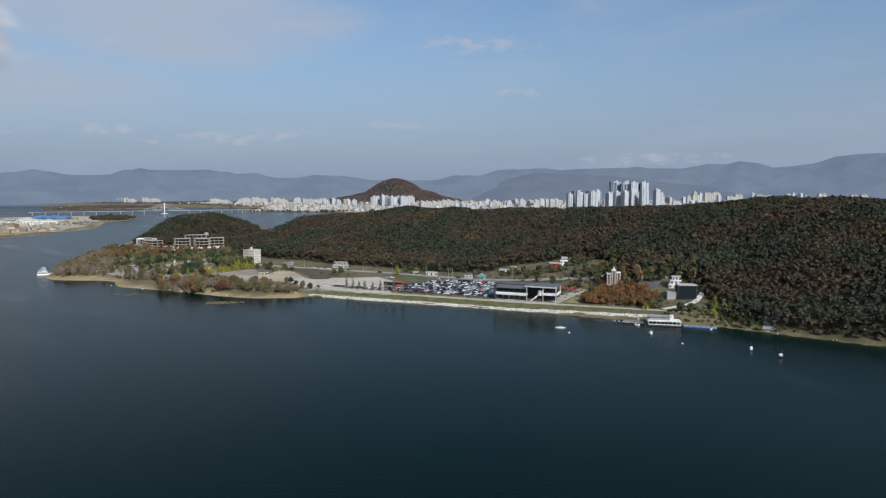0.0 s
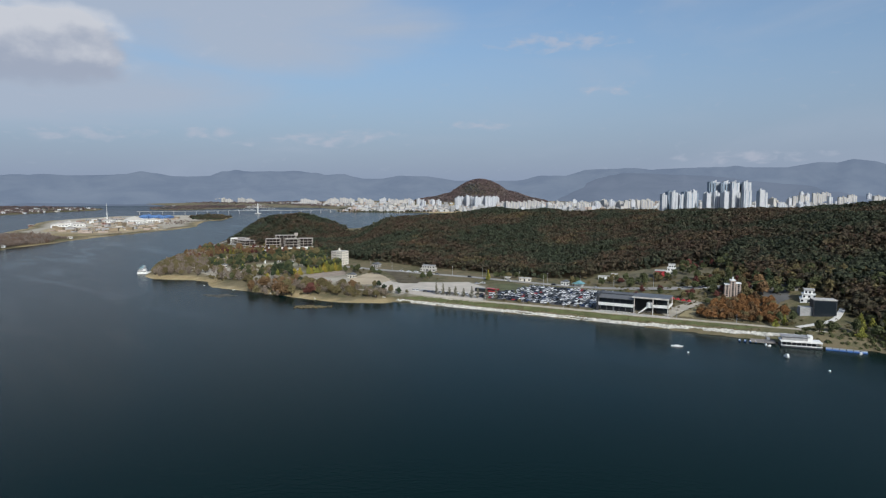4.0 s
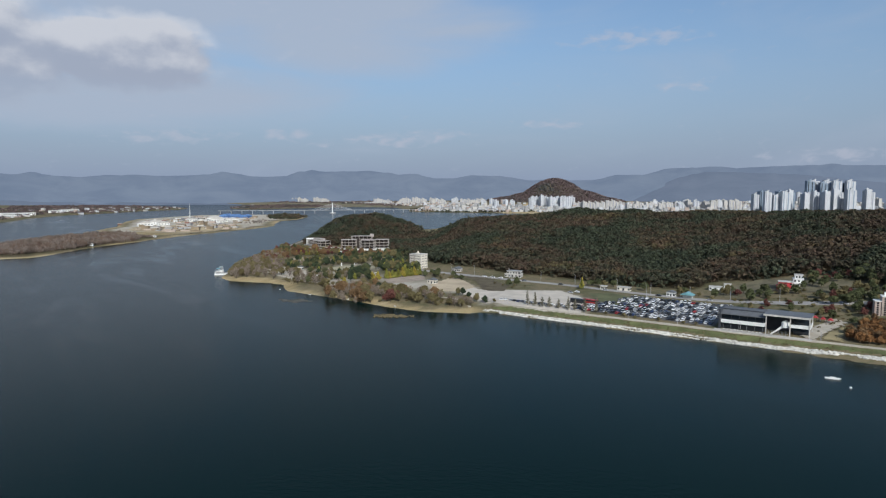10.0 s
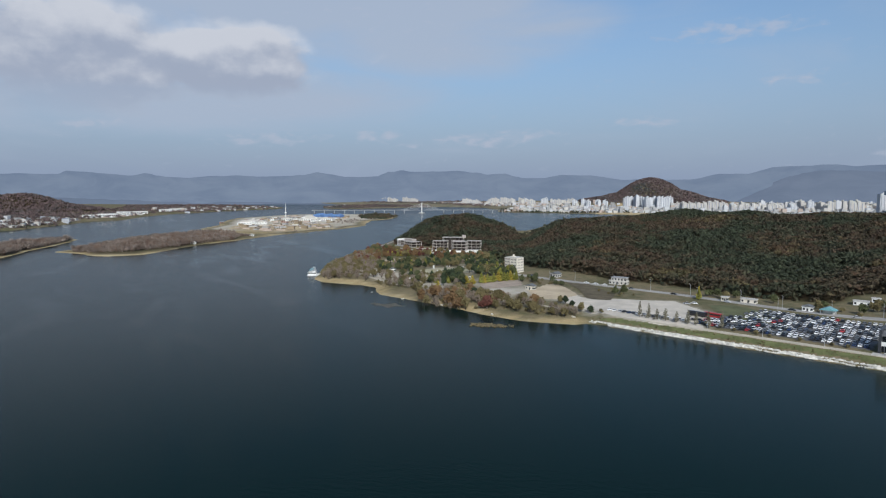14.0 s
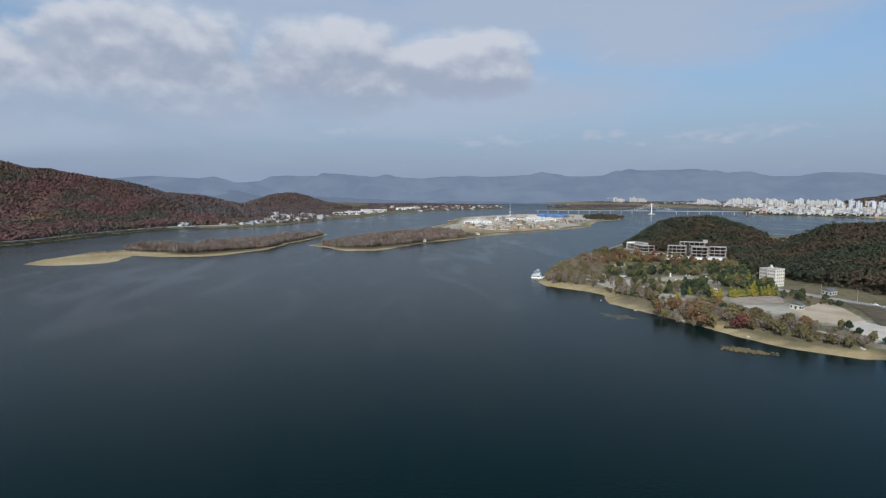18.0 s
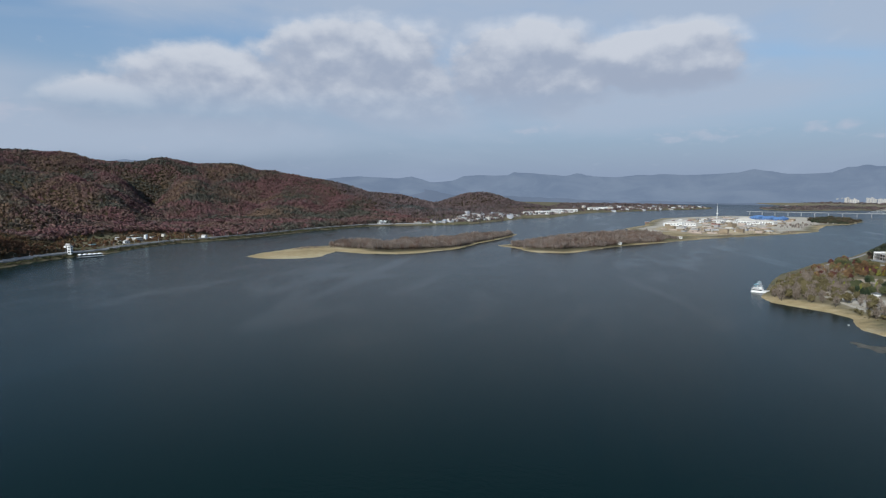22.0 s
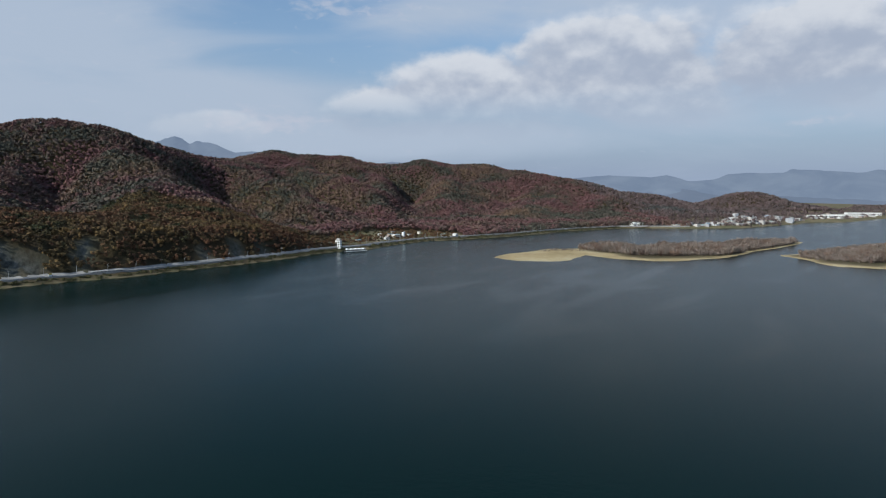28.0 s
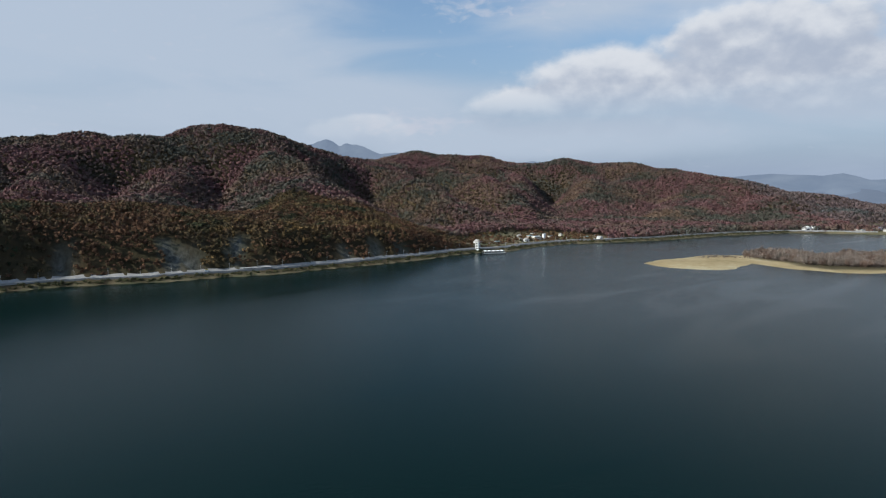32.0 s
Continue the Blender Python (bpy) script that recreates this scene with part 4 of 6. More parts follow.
L_GREEN = leaf_mat("green_leaves", (0.068, 0.076, 0.036))
L_PINE = leaf_mat("pine_needles", (0.034, 0.047, 0.026))
L_YELLOW = leaf_mat("yellow_ginkgo_leaves", (0.28, 0.225, 0.045))
L_LIME = leaf_mat("yellow_green_leaves", (0.17, 0.17, 0.04))
L_ORANGE = leaf_mat("orange_brown_leaves", (0.140, 0.088, 0.046))
L_RED = leaf_mat("dark_red_leaves", (0.100, 0.042, 0.034))
L_BARE = leaf_mat("bare_brown_twigs", (0.19, 0.155, 0.125))
L_OLIVE = leaf_mat("olive_brown_leaves", (0.125, 0.105, 0.052))
TREES = {
    "green": [tree("broadleaf_tree", "dark green broadleaf tree with a ragged crown", L_GREEN, 8.5, 8, seed=s) for s in (1, 2)],
    "pine": [tree("pine_tree", "dark green pine with a dense crown", L_PINE, 8.5, 7, "round", 26, seed=s) for s in (3, 4)],
    "yellow": [tree("ginkgo_tree", "bright yellow autumn ginkgo tree", L_YELLOW, 9, 5, "cone", 24, seed=s) for s in (5, 6)],
    "lime": [tree("poplar_tree", "yellow-green poplar turning in autumn", L_LIME, 8, 5, "cone", 24, seed=s) for s in (7, 8)],
    "orange": [tree("maple_tree", "orange-brown autumn tree with a wide crown", L_ORANGE, 9.5, 9.5, seed=s) for s in (9, 10)],
    "rust": [tree("rusty_maple_tree", "rust-orange autumn tree with a wide low crown", leaf_mat("rust_leaves", (0.165, 0.085, 0.036)), 8.5, 9.5, seed=s) for s in (21, 22)],
    "red": [tree("red_maple_tree", "dark red maple by the lawn", L_RED, 7, 7, seed=s) for s in (11, 12)],
    "bare": [tree("willow_tree", "nearly bare grey-brown willow with fine twigs", L_BARE, 8, 7, clumps=30, seed=s, bare=True) for s in (13, 14)],
    "olive": [tree("oak_tree", "olive-brown oak in late leaf", L_OLIVE, 8.5, 8, seed=s) for s in (15, 16)],
    "row": [tree("young_tree", "slim young grey-green tree beside the promenade", leaf_mat("grey_green_leaves", (0.15, 0.14, 0.10)), 9.0, 3.6, "cone", 15, seed=s) for s in (17, 18)],
    "bush": [tree("bush", "low olive-brown bush on the bank", L_OLIVE, 3.2, 4.6, clumps=16, seed=s) for s in (19, 20)],
}
RT = random.Random(5)


def plant(kind, x, y, k=1.0, group="park trees"):
    src = RT.choice(TREES[kind])
    t = copy_thing(src, put(x, y, RT.uniform(0, 360)) @ Matrix.Diagonal((k * RT.uniform(0.75, 1.25), k * RT.uniform(0.75, 1.25), k * RT.uniform(0.75, 1.3), 1)))
    t["group"] = group
    return t


def grove(kinds, poly, gap, k=1.0, group="park trees", thin=1.0):
    xs, ys = [q[0] for q in poly], [q[1] for q in poly]
    y = min(ys)
    while y < max(ys):
        x = min(xs)
        while x < max(xs):
            px, py = x + RT.uniform(-0.4, 0.4) * gap, y + RT.uniform(-0.4, 0.4) * gap
            if RT.random() < thin and inside(poly, np.array([px]), np.array([py]))[0] > 0:
                plant(RT.choice(kinds), px, py, k, group)
            x += gap
        y += gap


# the point and its park
grove(["bare", "bare", "bare", "bare", "olive"], [(-400, 640), (-392, 612), (-372, 604), (-330, 600), (-330, 622), (-352, 640), (-375, 690), (-410, 700)], 7.5, 0.8, "trees on the point")
grove(["bare", "bare", "bare", "orange", "olive", "red"], [(-430, 700), (-395, 690), (-385, 735), (-420, 780), (-455, 800), (-470, 850), (-440, 770)], 8.0, 0.8, "trees on the point")
grove(["bare", "bare", "olive", "bare", "bush"], [(-322, 600), (-296, 578), (-260, 560), (-225, 540), (-190, 522), (-190, 532), (-240, 560), (-300, 600)], 6.0, 0.85, "shore trees")
grove(["bush", "olive", "bare"], [(-185, 516), (-150, 503), (-115, 503), (-112, 512), (-150, 518), (-185, 530)], 6.0, 0.8, "shore trees")
grove(["pine", "olive", "green", "lime", "bare"], [(-375, 665), (-330, 640), (-300, 640), (-322, 690), (-300, 722), (-262, 710), (-255, 725), (-320, 742), (-385, 715)], 8.4, 0.75, thin=0.7)
grove(["bare", "pine", "olive", "lime"], [(-300, 618), (-262, 592), (-232, 580), (-228, 600), (-250, 628), (-285, 640)], 8.4, 0.75, thin=0.6)
grove(["pine", "green", "lime", "olive"], [(-255, 655), (-215, 650), (-200, 672), (-225, 712), (-250, 720), (-268, 745), (-290, 750), (-255, 700)], 9.0, 0.9)
grove(["orange", "red", "yellow", "olive", "lime"], [(-455, 790), (-420, 775), (-360, 785), (-322, 800), (-330, 815), (-390, 812), (-440, 815)], 8.0, 0.75)
grove(["green", "pine", "olive", "orange"], [(-345, 770), (-300, 745), (-268, 752), (-262, 780), (-285, 815), (-320, 790)], 8.0, 0.85)
grove(["red", "olive", "green"], [(-475, 850), (-440, 830), (-420, 860), (-440, 880), (-480, 900)], 11, 0.8)
grove(["bare", "olive", "orange", "bush", "bare"], [(-232, 552), (-200, 533), (-170, 522), (-140, 514), (-140, 524), (-180, 545), (-225, 566)], 6.5, 0.85, "shore trees")
grove(["bare", "bush", "bare", "olive"], [(-345, 618), (-300, 600), (-262, 592), (-262, 604), (-300, 622), (-340, 640)], 7.0, 0.75)
grove(["bush", "green", "bush", "olive", "red"], [(62, 562), (84, 556), (118, 552), (130, 566), (140, 590), (120, 600), (118, 572), (92, 568), (70, 590), (56, 580)], 7.0, 0.7, "trees on the slope", 0.75)
grove(["green", "red", "olive", "green"], [(120, 500), (128, 485), (150, 478), (160, 500), (150, 530), (128, 528)], 7.5, 0.8, "trees on the slope", 0.8)
grove(["green", "bush", "olive"], [(-60, 612), (0, 582), (40, 566), (60, 556), (62, 566), (0, 600), (-50, 628)], 8.0, 0.7, "road trees", 0.55)
for x, y in ((-231, 600), (-226, 601), (-244, 567)):
    plant("yellow", x, y, 1.05, "ginkgo row")
for k, (x, y) in enumerate(((-220, 608), (-218, 610), (-216, 613), (-214, 616), (-212, 619), (-209, 622), (-207, 625), (-205, 628), (-203, 630), (-201, 633), (-199, 636), (-197, 639))):
    plant("yellow" if k % 4 == 1 else "lime", x, y, 0.95, "ginkgo row")
for x, y in ((-405, 791), (-401, 795), (-394, 795), (-408, 712)):
    plant("yellow", x, y, 0.75, "yellow shrubs")
for x, y in ((-187, 514), (-184, 513), (-183, 522)):
    plant("red", x, y, 1.15, "shore trees")
for x, y in ((-212, 518), (-208, 514), (-205, 514), (-217, 520)):
    plant("orange", x, y, 0.95, "shore trees")
for x, y, kd in ((-209, 527, "olive"), (-200, 531, "bare"), (-216, 536, "olive"), (-222, 533, "bare"), (-196, 540, "green"), (-205, 546, "pine")):
    plant(kd, x, y, 0.9, "shore trees")
grove(["green", "bush", "green"], [(-190, 655), (-165, 640), (-150, 618), (-172, 612), (-196, 632)], 7.5, 0.6, "lot trees")
grove(["bush", "pine", "bush", "olive"], [(-145, 530), (-118, 517), (-100, 512), (-104, 520), (-140, 545)], 6.5, 0.65, "lot trees")
plant("green", -104, 588, 0.7, "lot trees")
plant("green", -98, 592, 0.8, "lot trees")
grove(["bush"], [(-120, 600), (-100, 575), (-85, 592), (-110, 618)], 9, 0.5, "lot trees")
for s in (26, 32, 37.5, 43, 50, 57, 62, 69, 77):
    plant("row", *bank(s, 17.5), 1.0, "promenade trees")
for s in (84, 96, 103, 118, 133, 140):
    plant("bush", *bank(s, 16.5), 0.55, "promenade trees")
plant("lime", -44, 589, 0.75, "road trees")
plant("yellow", -44, 596, 0.8, "road trees")
grove(["green", "pine", "olive", "green"], [(-351, 660), (-329, 718), (-292, 745), (-279, 715), (-312, 680), (-332, 629)], 6.6, 0.75, thin=0.6)
grove(["pine", "green"], [(-253, 597), (-270, 649), (-258, 661), (-236, 607)], 5.5, 0.85)
grove(["bare", "bare", "bare", "olive"], [(-399, 632), (-435, 744), (-377, 717), (-347, 643), (-358, 612), (-368, 592)], 6.0, 0.8, "trees on the point", 0.8)
grove(["olive", "green", "bare", "lime", "bush", "bush"], [(-326, 622), (-298, 637), (-274, 645), (-250, 583), (-273, 569), (-301, 583)], 7.0, 0.7, thin=0.5)
grove(["red", "orange", "olive", "bush"], [(-442, 769), (-436, 867), (-357, 893), (-326, 826), (-386, 779), (-405, 715)], 8.5, 0.7, thin=0.7)
grove(["bare", "olive", "bare", "orange", "bush"], [(-259, 557), (-225, 549), (-196, 530), (-190, 511), (-214, 508), (-243, 525)], 6.0, 0.85, "shore trees", 0.8)
grove(["green", "olive", "pine"], [(-305, 848), (-265, 821), (-219, 669), (-234, 653), (-278, 748)], 8.5, 0.85, thin=0.7)
# round the cafe, the castle and the jetty
grove(["rust", "rust", "orange", "rust", "olive", "rust"], [(98, 439), (104, 455), (129, 485), (156, 476), (155, 443), (142, 422), (119, 430)], 5.0, 0.55, "grove by the jetty")
grove(["green", "lime", "green", "bush"], [(134, 416), (146, 433), (155, 432), (145, 412)], 5.5, 0.65, "grove by the jetty")
grove(["bush", "green", "bush", "red", "olive"], [(53, 504), (83, 537), (103, 524), (132, 501), (122, 473), (96, 485), (58, 488)], 7.5, 0.6, "hedges behind the cafe", 0.6)
grove(["green", "lime", "green"], [(150, 408), (168, 396), (205, 378), (212, 372), (225, 400), (212, 425), (185, 425), (170, 410)], 8.5, 0.8, "grove by the jetty")
grove(["green", "olive", "pine"], [(190, 470), (215, 450), (235, 470), (230, 520), (205, 540), (190, 515)], 9, 0.9, "trees on the slope")
grove(["green", "olive", "orange", "green", "pine"], [(152, 478), (168, 482), (186, 478), (198, 500), (190, 525), (170, 560), (158, 590), (150, 575), (152, 530), (160, 505)], 8.0, 0.85, "trees on the slope")
grove(["red", "green", "olive"], [(108, 520), (128, 512), (150, 520), (155, 545), (120, 548)], 8.5, 0.75, "trees on the slope")
grove(["green", "bush", "red"], [(80, 548), (108, 556), (128, 570), (150, 575), (150, 600), (128, 600), (118, 568), (85, 556)], 8.5, 0.7, "trees on the slope")
for x, y, kd in ((74, 545, "green"), (86, 548, "bush"), (94, 562, "bush"), (101, 566, "red"), (107, 564, "red"), (126, 592, "green"), (50, 553, "bush"), (64, 548, "bush")):
    plant(kd, x, y, 0.7, "trees on the slope")
for k in list(TREES.values()):
    for t in k:
        for c in list(t.children):
            bpy.data.objects.remove(c)
        bpy.data.objects.remove(t)

# willow brush of the islands, and the far banks
kinds3 = []
for s in range(5):
    cv, cf = leafage(np.random.RandomState(s + 80), 30, 0.42)
    kinds3.append((cv + (0, 0, 0.45), cf))
kinds4 = []
for s in range(6):
    tv, tf = twigs(np.random.RandomState(s + 90), 26, 0.035)
    cv, cf = leafage(np.random.RandomState(s + 190), 34, 0.20, 0.6, 0.1)
    kinds4.append((np.concatenate([tv, cv * (0.9, 0.9, 0.85) + (0, 0, 0.52)]), np.concatenate([tf, cf + len(tv)])))


def brush(name, poly, gap, lo, hi, mat_, seed, label, squash=1.0, thin=1.0, kinds=None):
    xs, ys = [q[0] for q in poly], [q[1] for q in poly]
    x, y, r = scatter(min(xs), max(xs), min(ys), max(ys), gap, seed)
    keep = (inside(poly, x, y) + 12 * rough(x, y, 40, 3) > -3) & (r.rand(len(x)) < thin)
    x, y = x[keep], y[keep]
    h = height(x, y)
    keep = h > 0.4
    x, y, h = x[keep], y[keep], h[keep]
    s = (lo + (hi - lo) * r.rand(len(x))) * (0.82 + 0.34 * field(x, y, 22))
    return wood(name, x, y, h - 0.6, s, s * squash * (0.8 + 0.4 * r.rand(len(x))), kinds or (kinds4 if mat_ is BRUSH else kinds3), mat_, r, label)


brush("willow_brush", [(-992, 458), (-948, 484), (-908, 514), (-888, 552), (-897, 640), (-940, 695), (-1012, 795), (-1060, 862), (-1065, 800), (-1020, 650), (-1008, 500)], 3.4, 6.0, 11.5, BRUSH, 21, "bare brown willow brush on the islet", 1.15)
brush("slope_scrub", [(60, 558), (100, 545), (150, 520), (175, 470), (200, 440), (203, 380), (180, 390), (160, 405), (140, 470), (100, 520), (60, 540)], 4.5, 2.0, 4.2, leaf_mat("olive_scrub", (0.085, 0.075, 0.034)), 33, "olive-brown scrub on the slope behind the cafe", 0.7, 0.5)
brush("park_scrub", [(-395, 660), (-385, 625), (-330, 606), (-260, 566), (-190, 528), (-120, 506), (-118, 512), (-190, 540), (-262, 582), (-330, 622), (-372, 660)], 4.0, 1.6, 3.6, leaf_mat("brown_scrub", (0.105, 0.085, 0.045)), 34, "brown scrub along the park shore", 0.75, 0.6)
brush("bank_scrub", [(146, 396), (143, 405), (152, 416), (172, 414), (190, 424), (196, 392), (205, 366), (190, 374), (178, 386)], 2.8, 2.4, 5.2, leaf_mat("green_bank_scrub", (0.062, 0.068, 0.03)), 45, "green and brown scrub behind the boat club", 0.85, 0.7)
brush("verge_scrub", [(60, 452), (100, 435), (142, 416), (150, 440), (128, 462), (118, 500), (100, 520), (84, 500)], 3.4, 1.4, 3.2, leaf_mat("brown_verge_scrub", (0.10, 0.075, 0.035)), 46, "brown scrub between the cafe and the grove", 0.75, 0.35)
brush("low_scrub", [(-968, 362), (-1000, 402), (-1010, 440), (-985, 462), (-955, 470), (-972, 420)], 3.4, 2.2, 5.0, BRUSH, 22, "low brown scrub on the islet", 0.8, 0.5)
brush("island_brush", [(-868, 712), (-815, 702), (-775, 730), (-785, 815), (-795, 885), (-808, 970), (-835, 1040), (-930, 1085), (-985, 1010), (-935, 830)], 4.3, 6.0, 11.0, BRUSH, 23, "bare brown willow brush on the island", 1.05)
brush("bank_bushes", [(-800, 980), (-762, 1000), (-765, 1090), (-810, 1200), (-803, 1390), (-830, 1390), (-840, 1200), (-800, 1080)], 9, 3, 6, BRUSH, 24, "brown bushes along the island bank", 0.8, 0.6)
brush("spit_trees", [(-960, 1760), (-930, 1800), (-990, 2000), (-1055, 2120), (-1130, 2120), (-1100, 1950), (-1010, 1780)], 9, 7, 11, WOOD_EAST, 25, "dark trees on the spit of the island", 1.0, 0.9)
brush("island_copse", [(-870, 1490), (-925, 1560), (-930, 1700), (-985, 1700), (-960, 1560), (-900, 1480)], 10, 4, 7, BRUSH, 26, "brown copse behind the island beach", 0.9, 0.7)
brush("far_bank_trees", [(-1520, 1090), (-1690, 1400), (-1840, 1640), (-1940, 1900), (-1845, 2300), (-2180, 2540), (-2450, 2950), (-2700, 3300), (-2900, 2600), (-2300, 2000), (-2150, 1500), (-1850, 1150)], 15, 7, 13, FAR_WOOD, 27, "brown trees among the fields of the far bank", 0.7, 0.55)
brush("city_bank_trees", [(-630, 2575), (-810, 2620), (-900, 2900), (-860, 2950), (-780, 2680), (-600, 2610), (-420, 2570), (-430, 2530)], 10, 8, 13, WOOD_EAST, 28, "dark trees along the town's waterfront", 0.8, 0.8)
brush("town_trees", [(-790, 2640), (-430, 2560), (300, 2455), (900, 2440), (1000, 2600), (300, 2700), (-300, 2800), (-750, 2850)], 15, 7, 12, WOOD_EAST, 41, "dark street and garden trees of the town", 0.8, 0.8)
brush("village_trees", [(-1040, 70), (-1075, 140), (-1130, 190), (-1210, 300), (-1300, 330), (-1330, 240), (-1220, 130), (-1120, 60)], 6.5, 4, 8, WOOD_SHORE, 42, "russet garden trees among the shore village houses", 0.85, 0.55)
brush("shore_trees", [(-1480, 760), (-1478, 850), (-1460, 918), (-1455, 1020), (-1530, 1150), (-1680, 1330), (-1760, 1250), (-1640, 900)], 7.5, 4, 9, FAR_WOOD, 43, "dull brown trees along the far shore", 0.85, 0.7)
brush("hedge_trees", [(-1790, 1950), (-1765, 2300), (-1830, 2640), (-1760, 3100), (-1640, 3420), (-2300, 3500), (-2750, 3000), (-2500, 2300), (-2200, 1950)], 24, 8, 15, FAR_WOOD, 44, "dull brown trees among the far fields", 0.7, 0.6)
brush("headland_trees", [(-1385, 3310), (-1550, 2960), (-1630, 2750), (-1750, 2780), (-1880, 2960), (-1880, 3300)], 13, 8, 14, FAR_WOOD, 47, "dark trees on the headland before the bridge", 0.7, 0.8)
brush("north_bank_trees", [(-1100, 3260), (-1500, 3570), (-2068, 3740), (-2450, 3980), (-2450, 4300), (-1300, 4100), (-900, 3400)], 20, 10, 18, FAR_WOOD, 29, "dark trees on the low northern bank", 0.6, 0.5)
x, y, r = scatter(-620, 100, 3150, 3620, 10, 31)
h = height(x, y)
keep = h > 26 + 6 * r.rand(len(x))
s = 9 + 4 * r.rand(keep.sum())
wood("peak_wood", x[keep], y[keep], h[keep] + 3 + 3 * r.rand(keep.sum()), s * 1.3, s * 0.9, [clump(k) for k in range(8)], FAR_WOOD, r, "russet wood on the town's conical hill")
x, y = [], []
for (ax, ay), (bx, by) in zip(WEST_SHORE[2:22], WEST_SHORE[3:23]):
    for t in np.arange(0, 1, 1.7 / math.hypot(bx - ax, by - ay)):
        k_ = r.rand() * 6.5 - 1
        x.append(ax + (bx - ax) * t - 0.79 * k_ + r.randn())
        y.append(ay + (by - ay) * t - 0.61 * k_ + r.randn())
x, y = np.array(x), np.array(y)
h = height(x, y)
k = (h > 0.1) & (h < 4.8) & (r.rand(len(x)) < 0.95)
s = 2.2 + 2.4 * r.rand(k.sum())
wood("shore_scrub", x[k], y[k], h[k] - 0.5, s, s * 0.75, kinds3, leaf_mat("dull_green_scrub", (0.065, 0.065, 0.03)), r, "dull green scrub below the western road")
x, y = [], []
for s_ in np.arange(0, 255, 2.6):
    for v_ in (5.0, 7.2):
        if r.rand() < 0.5:
            a, b = bank(s_ + r.randn(), v_ + r.randn() * 0.6)
            x.append(a)
            y.append(b)
x, y = np.array(x), np.array(y)
s = 0.9 + 0.9 * r.rand(len(x))
wood("bank_weeds", x, y, height(x, y) - 0.25, s, s * 0.7, kinds3, L_OLIVE, r, "olive weeds on the embankment slope")

# ---- the lakeside cafe ----
def lakeside_cafe():
    x, y = bank(153, 15)
    ob = thing("lakeside_cafe", "two-storey charcoal cafe with white balcony and open portico", "building", put(x, y, BANK_TURN))
    part("rear_block", boxes((0, 1.2, 0, 17, 0, 12), (1.2, 24, 7, 17, 0, 11.4), bev=0.05), DARK, ob, "charcoal clad end wall and rear block")
    part("ground_glazing", boxes((1.2, 24, 3.2, 7, 0.1, 4.0)), GLASS, ob, "dark ground floor glazing")
    part("upper_glazing", boxes((1.2, 24, 3.4, 7, 5.0, 8.6)), GLASS, ob, "dark upper glazing")
    part("floor_slab", boxes((1.2, 24.4, 0.4, 7, 4.0, 4.9), bev=0.04), WHITE, ob, "white balcony slab")
    part("balcony_front", boxes((1.2, 24.4, 0.2, 0.45, 4.9, 6.1), (24.1, 24.4, 0.45, 3.4, 4.9, 6.1)), WHITE, ob, "white balcony parapet")
    part("roof", prism([(-0.0, 0), (9.6, 2.6), (9.6, 3.1), (0, 0.5)], 0, 23.6), ROOFGREY, ob, "sloping grey metal roof").matrix_basis = Matrix(((0, 1, 0, 0.9), (1, 0, 0, 1.2), (0, 0, 1, 8.8), (0, 0, 0, 1)))
    for k in range(6):
        part("mullion", boxes((2.2 + k * 4.2, 2.32 + k * 4.2, 3.1, 3.38, 0.1, 8.6)), DARK, ob)
        part("cafe_post", boxes((2.4 + k * 4.2, 2.6 + k * 4.2, 0.6, 0.8, 0, 4.0)), ROOFGREY, ob)
    part("portico_roof", boxes((23.5, 47, -0.4, 17.5, 11.0, 11.6), bev=0.06), ROOFGREY, ob, "flat grey portico roof")
    part("portico_fascia", boxes((23.5, 47.05, -0.55, -0.4, 10.7, 11.75)), PALE, ob, "pale fascia of the portico roof")
    for cx in (25, 37, 46.4):
        for cy in (0.2, 16.5):
            part("column", boxes((cx - 0.28, cx + 0.28, cy - 0.28, cy + 0.28, 0, 11.0), bev=0.05), PALE, ob, "square white column")
    part("portico_back", boxes((24, 39, 12, 12.5, 0, 11.0)), DARK, ob, "dark back wall of the portico")
    part("upper_deck", boxes((37, 46.8, 0.5, 17, 5.2, 5.9), (37, 46.8, 0.4, 0.6, 5.9, 7.0), (46.6, 46.8, 0.6, 17, 5.9, 7.0)), WHITE, ob, "white upper deck with parapet")
    part("deck_glazing", boxes((38, 46, 8, 8.3, 5.9, 10.6), (38, 46, 6, 6.3, 0, 5.0)), GLASS, ob, "glazing under the portico")
    part("stair", prism([(27, 0.2), (28, 0.2), (36.8, 7.0), (36.8, 7.8), (35.4, 7.8)], 2.0, 4.0), WHITE, ob, "white outdoor stair flight")
    part("pavilion", tubes(((34.5, 3.2, 4.6), (34.5, 3.2, 7.6), 2.3, 2.1), ((34.5, 3.2, 7.6), (34.5, 3.2, 8.6), 2.1, 0.3), seg=12), WHITE, ob, "round white lookout on the stair")
    part("terrace", boxes((-2, 48, -4.5, 0.2, -0.6, 0.25)), PALE, ob, "pale terrace in front of the cafe")
    for k in range(16):
        part("picket", boxes((25.5 + k * 0.7, 25.6 + k * 0.7, -3.4, -3.3, 0.2, 3.4)), STEEL, ob)
    for k in range(11):
        t = thing("cafe_table", "small white cafe table on the terrace", "table", put(x, y, BANK_TURN), "terrace tables")
        part("tabletop", boxes((3 + k * 1.9, 4.3 + k * 1.9, -2.8, -1.4, 0.95, 1.02)), WHITE, t)
        part("leg", boxes((3.6 + k * 1.9, 3.7 + k * 1.9, -2.15, -2.05, 0.25, 0.95)), STEEL, t)


lakeside_cafe()


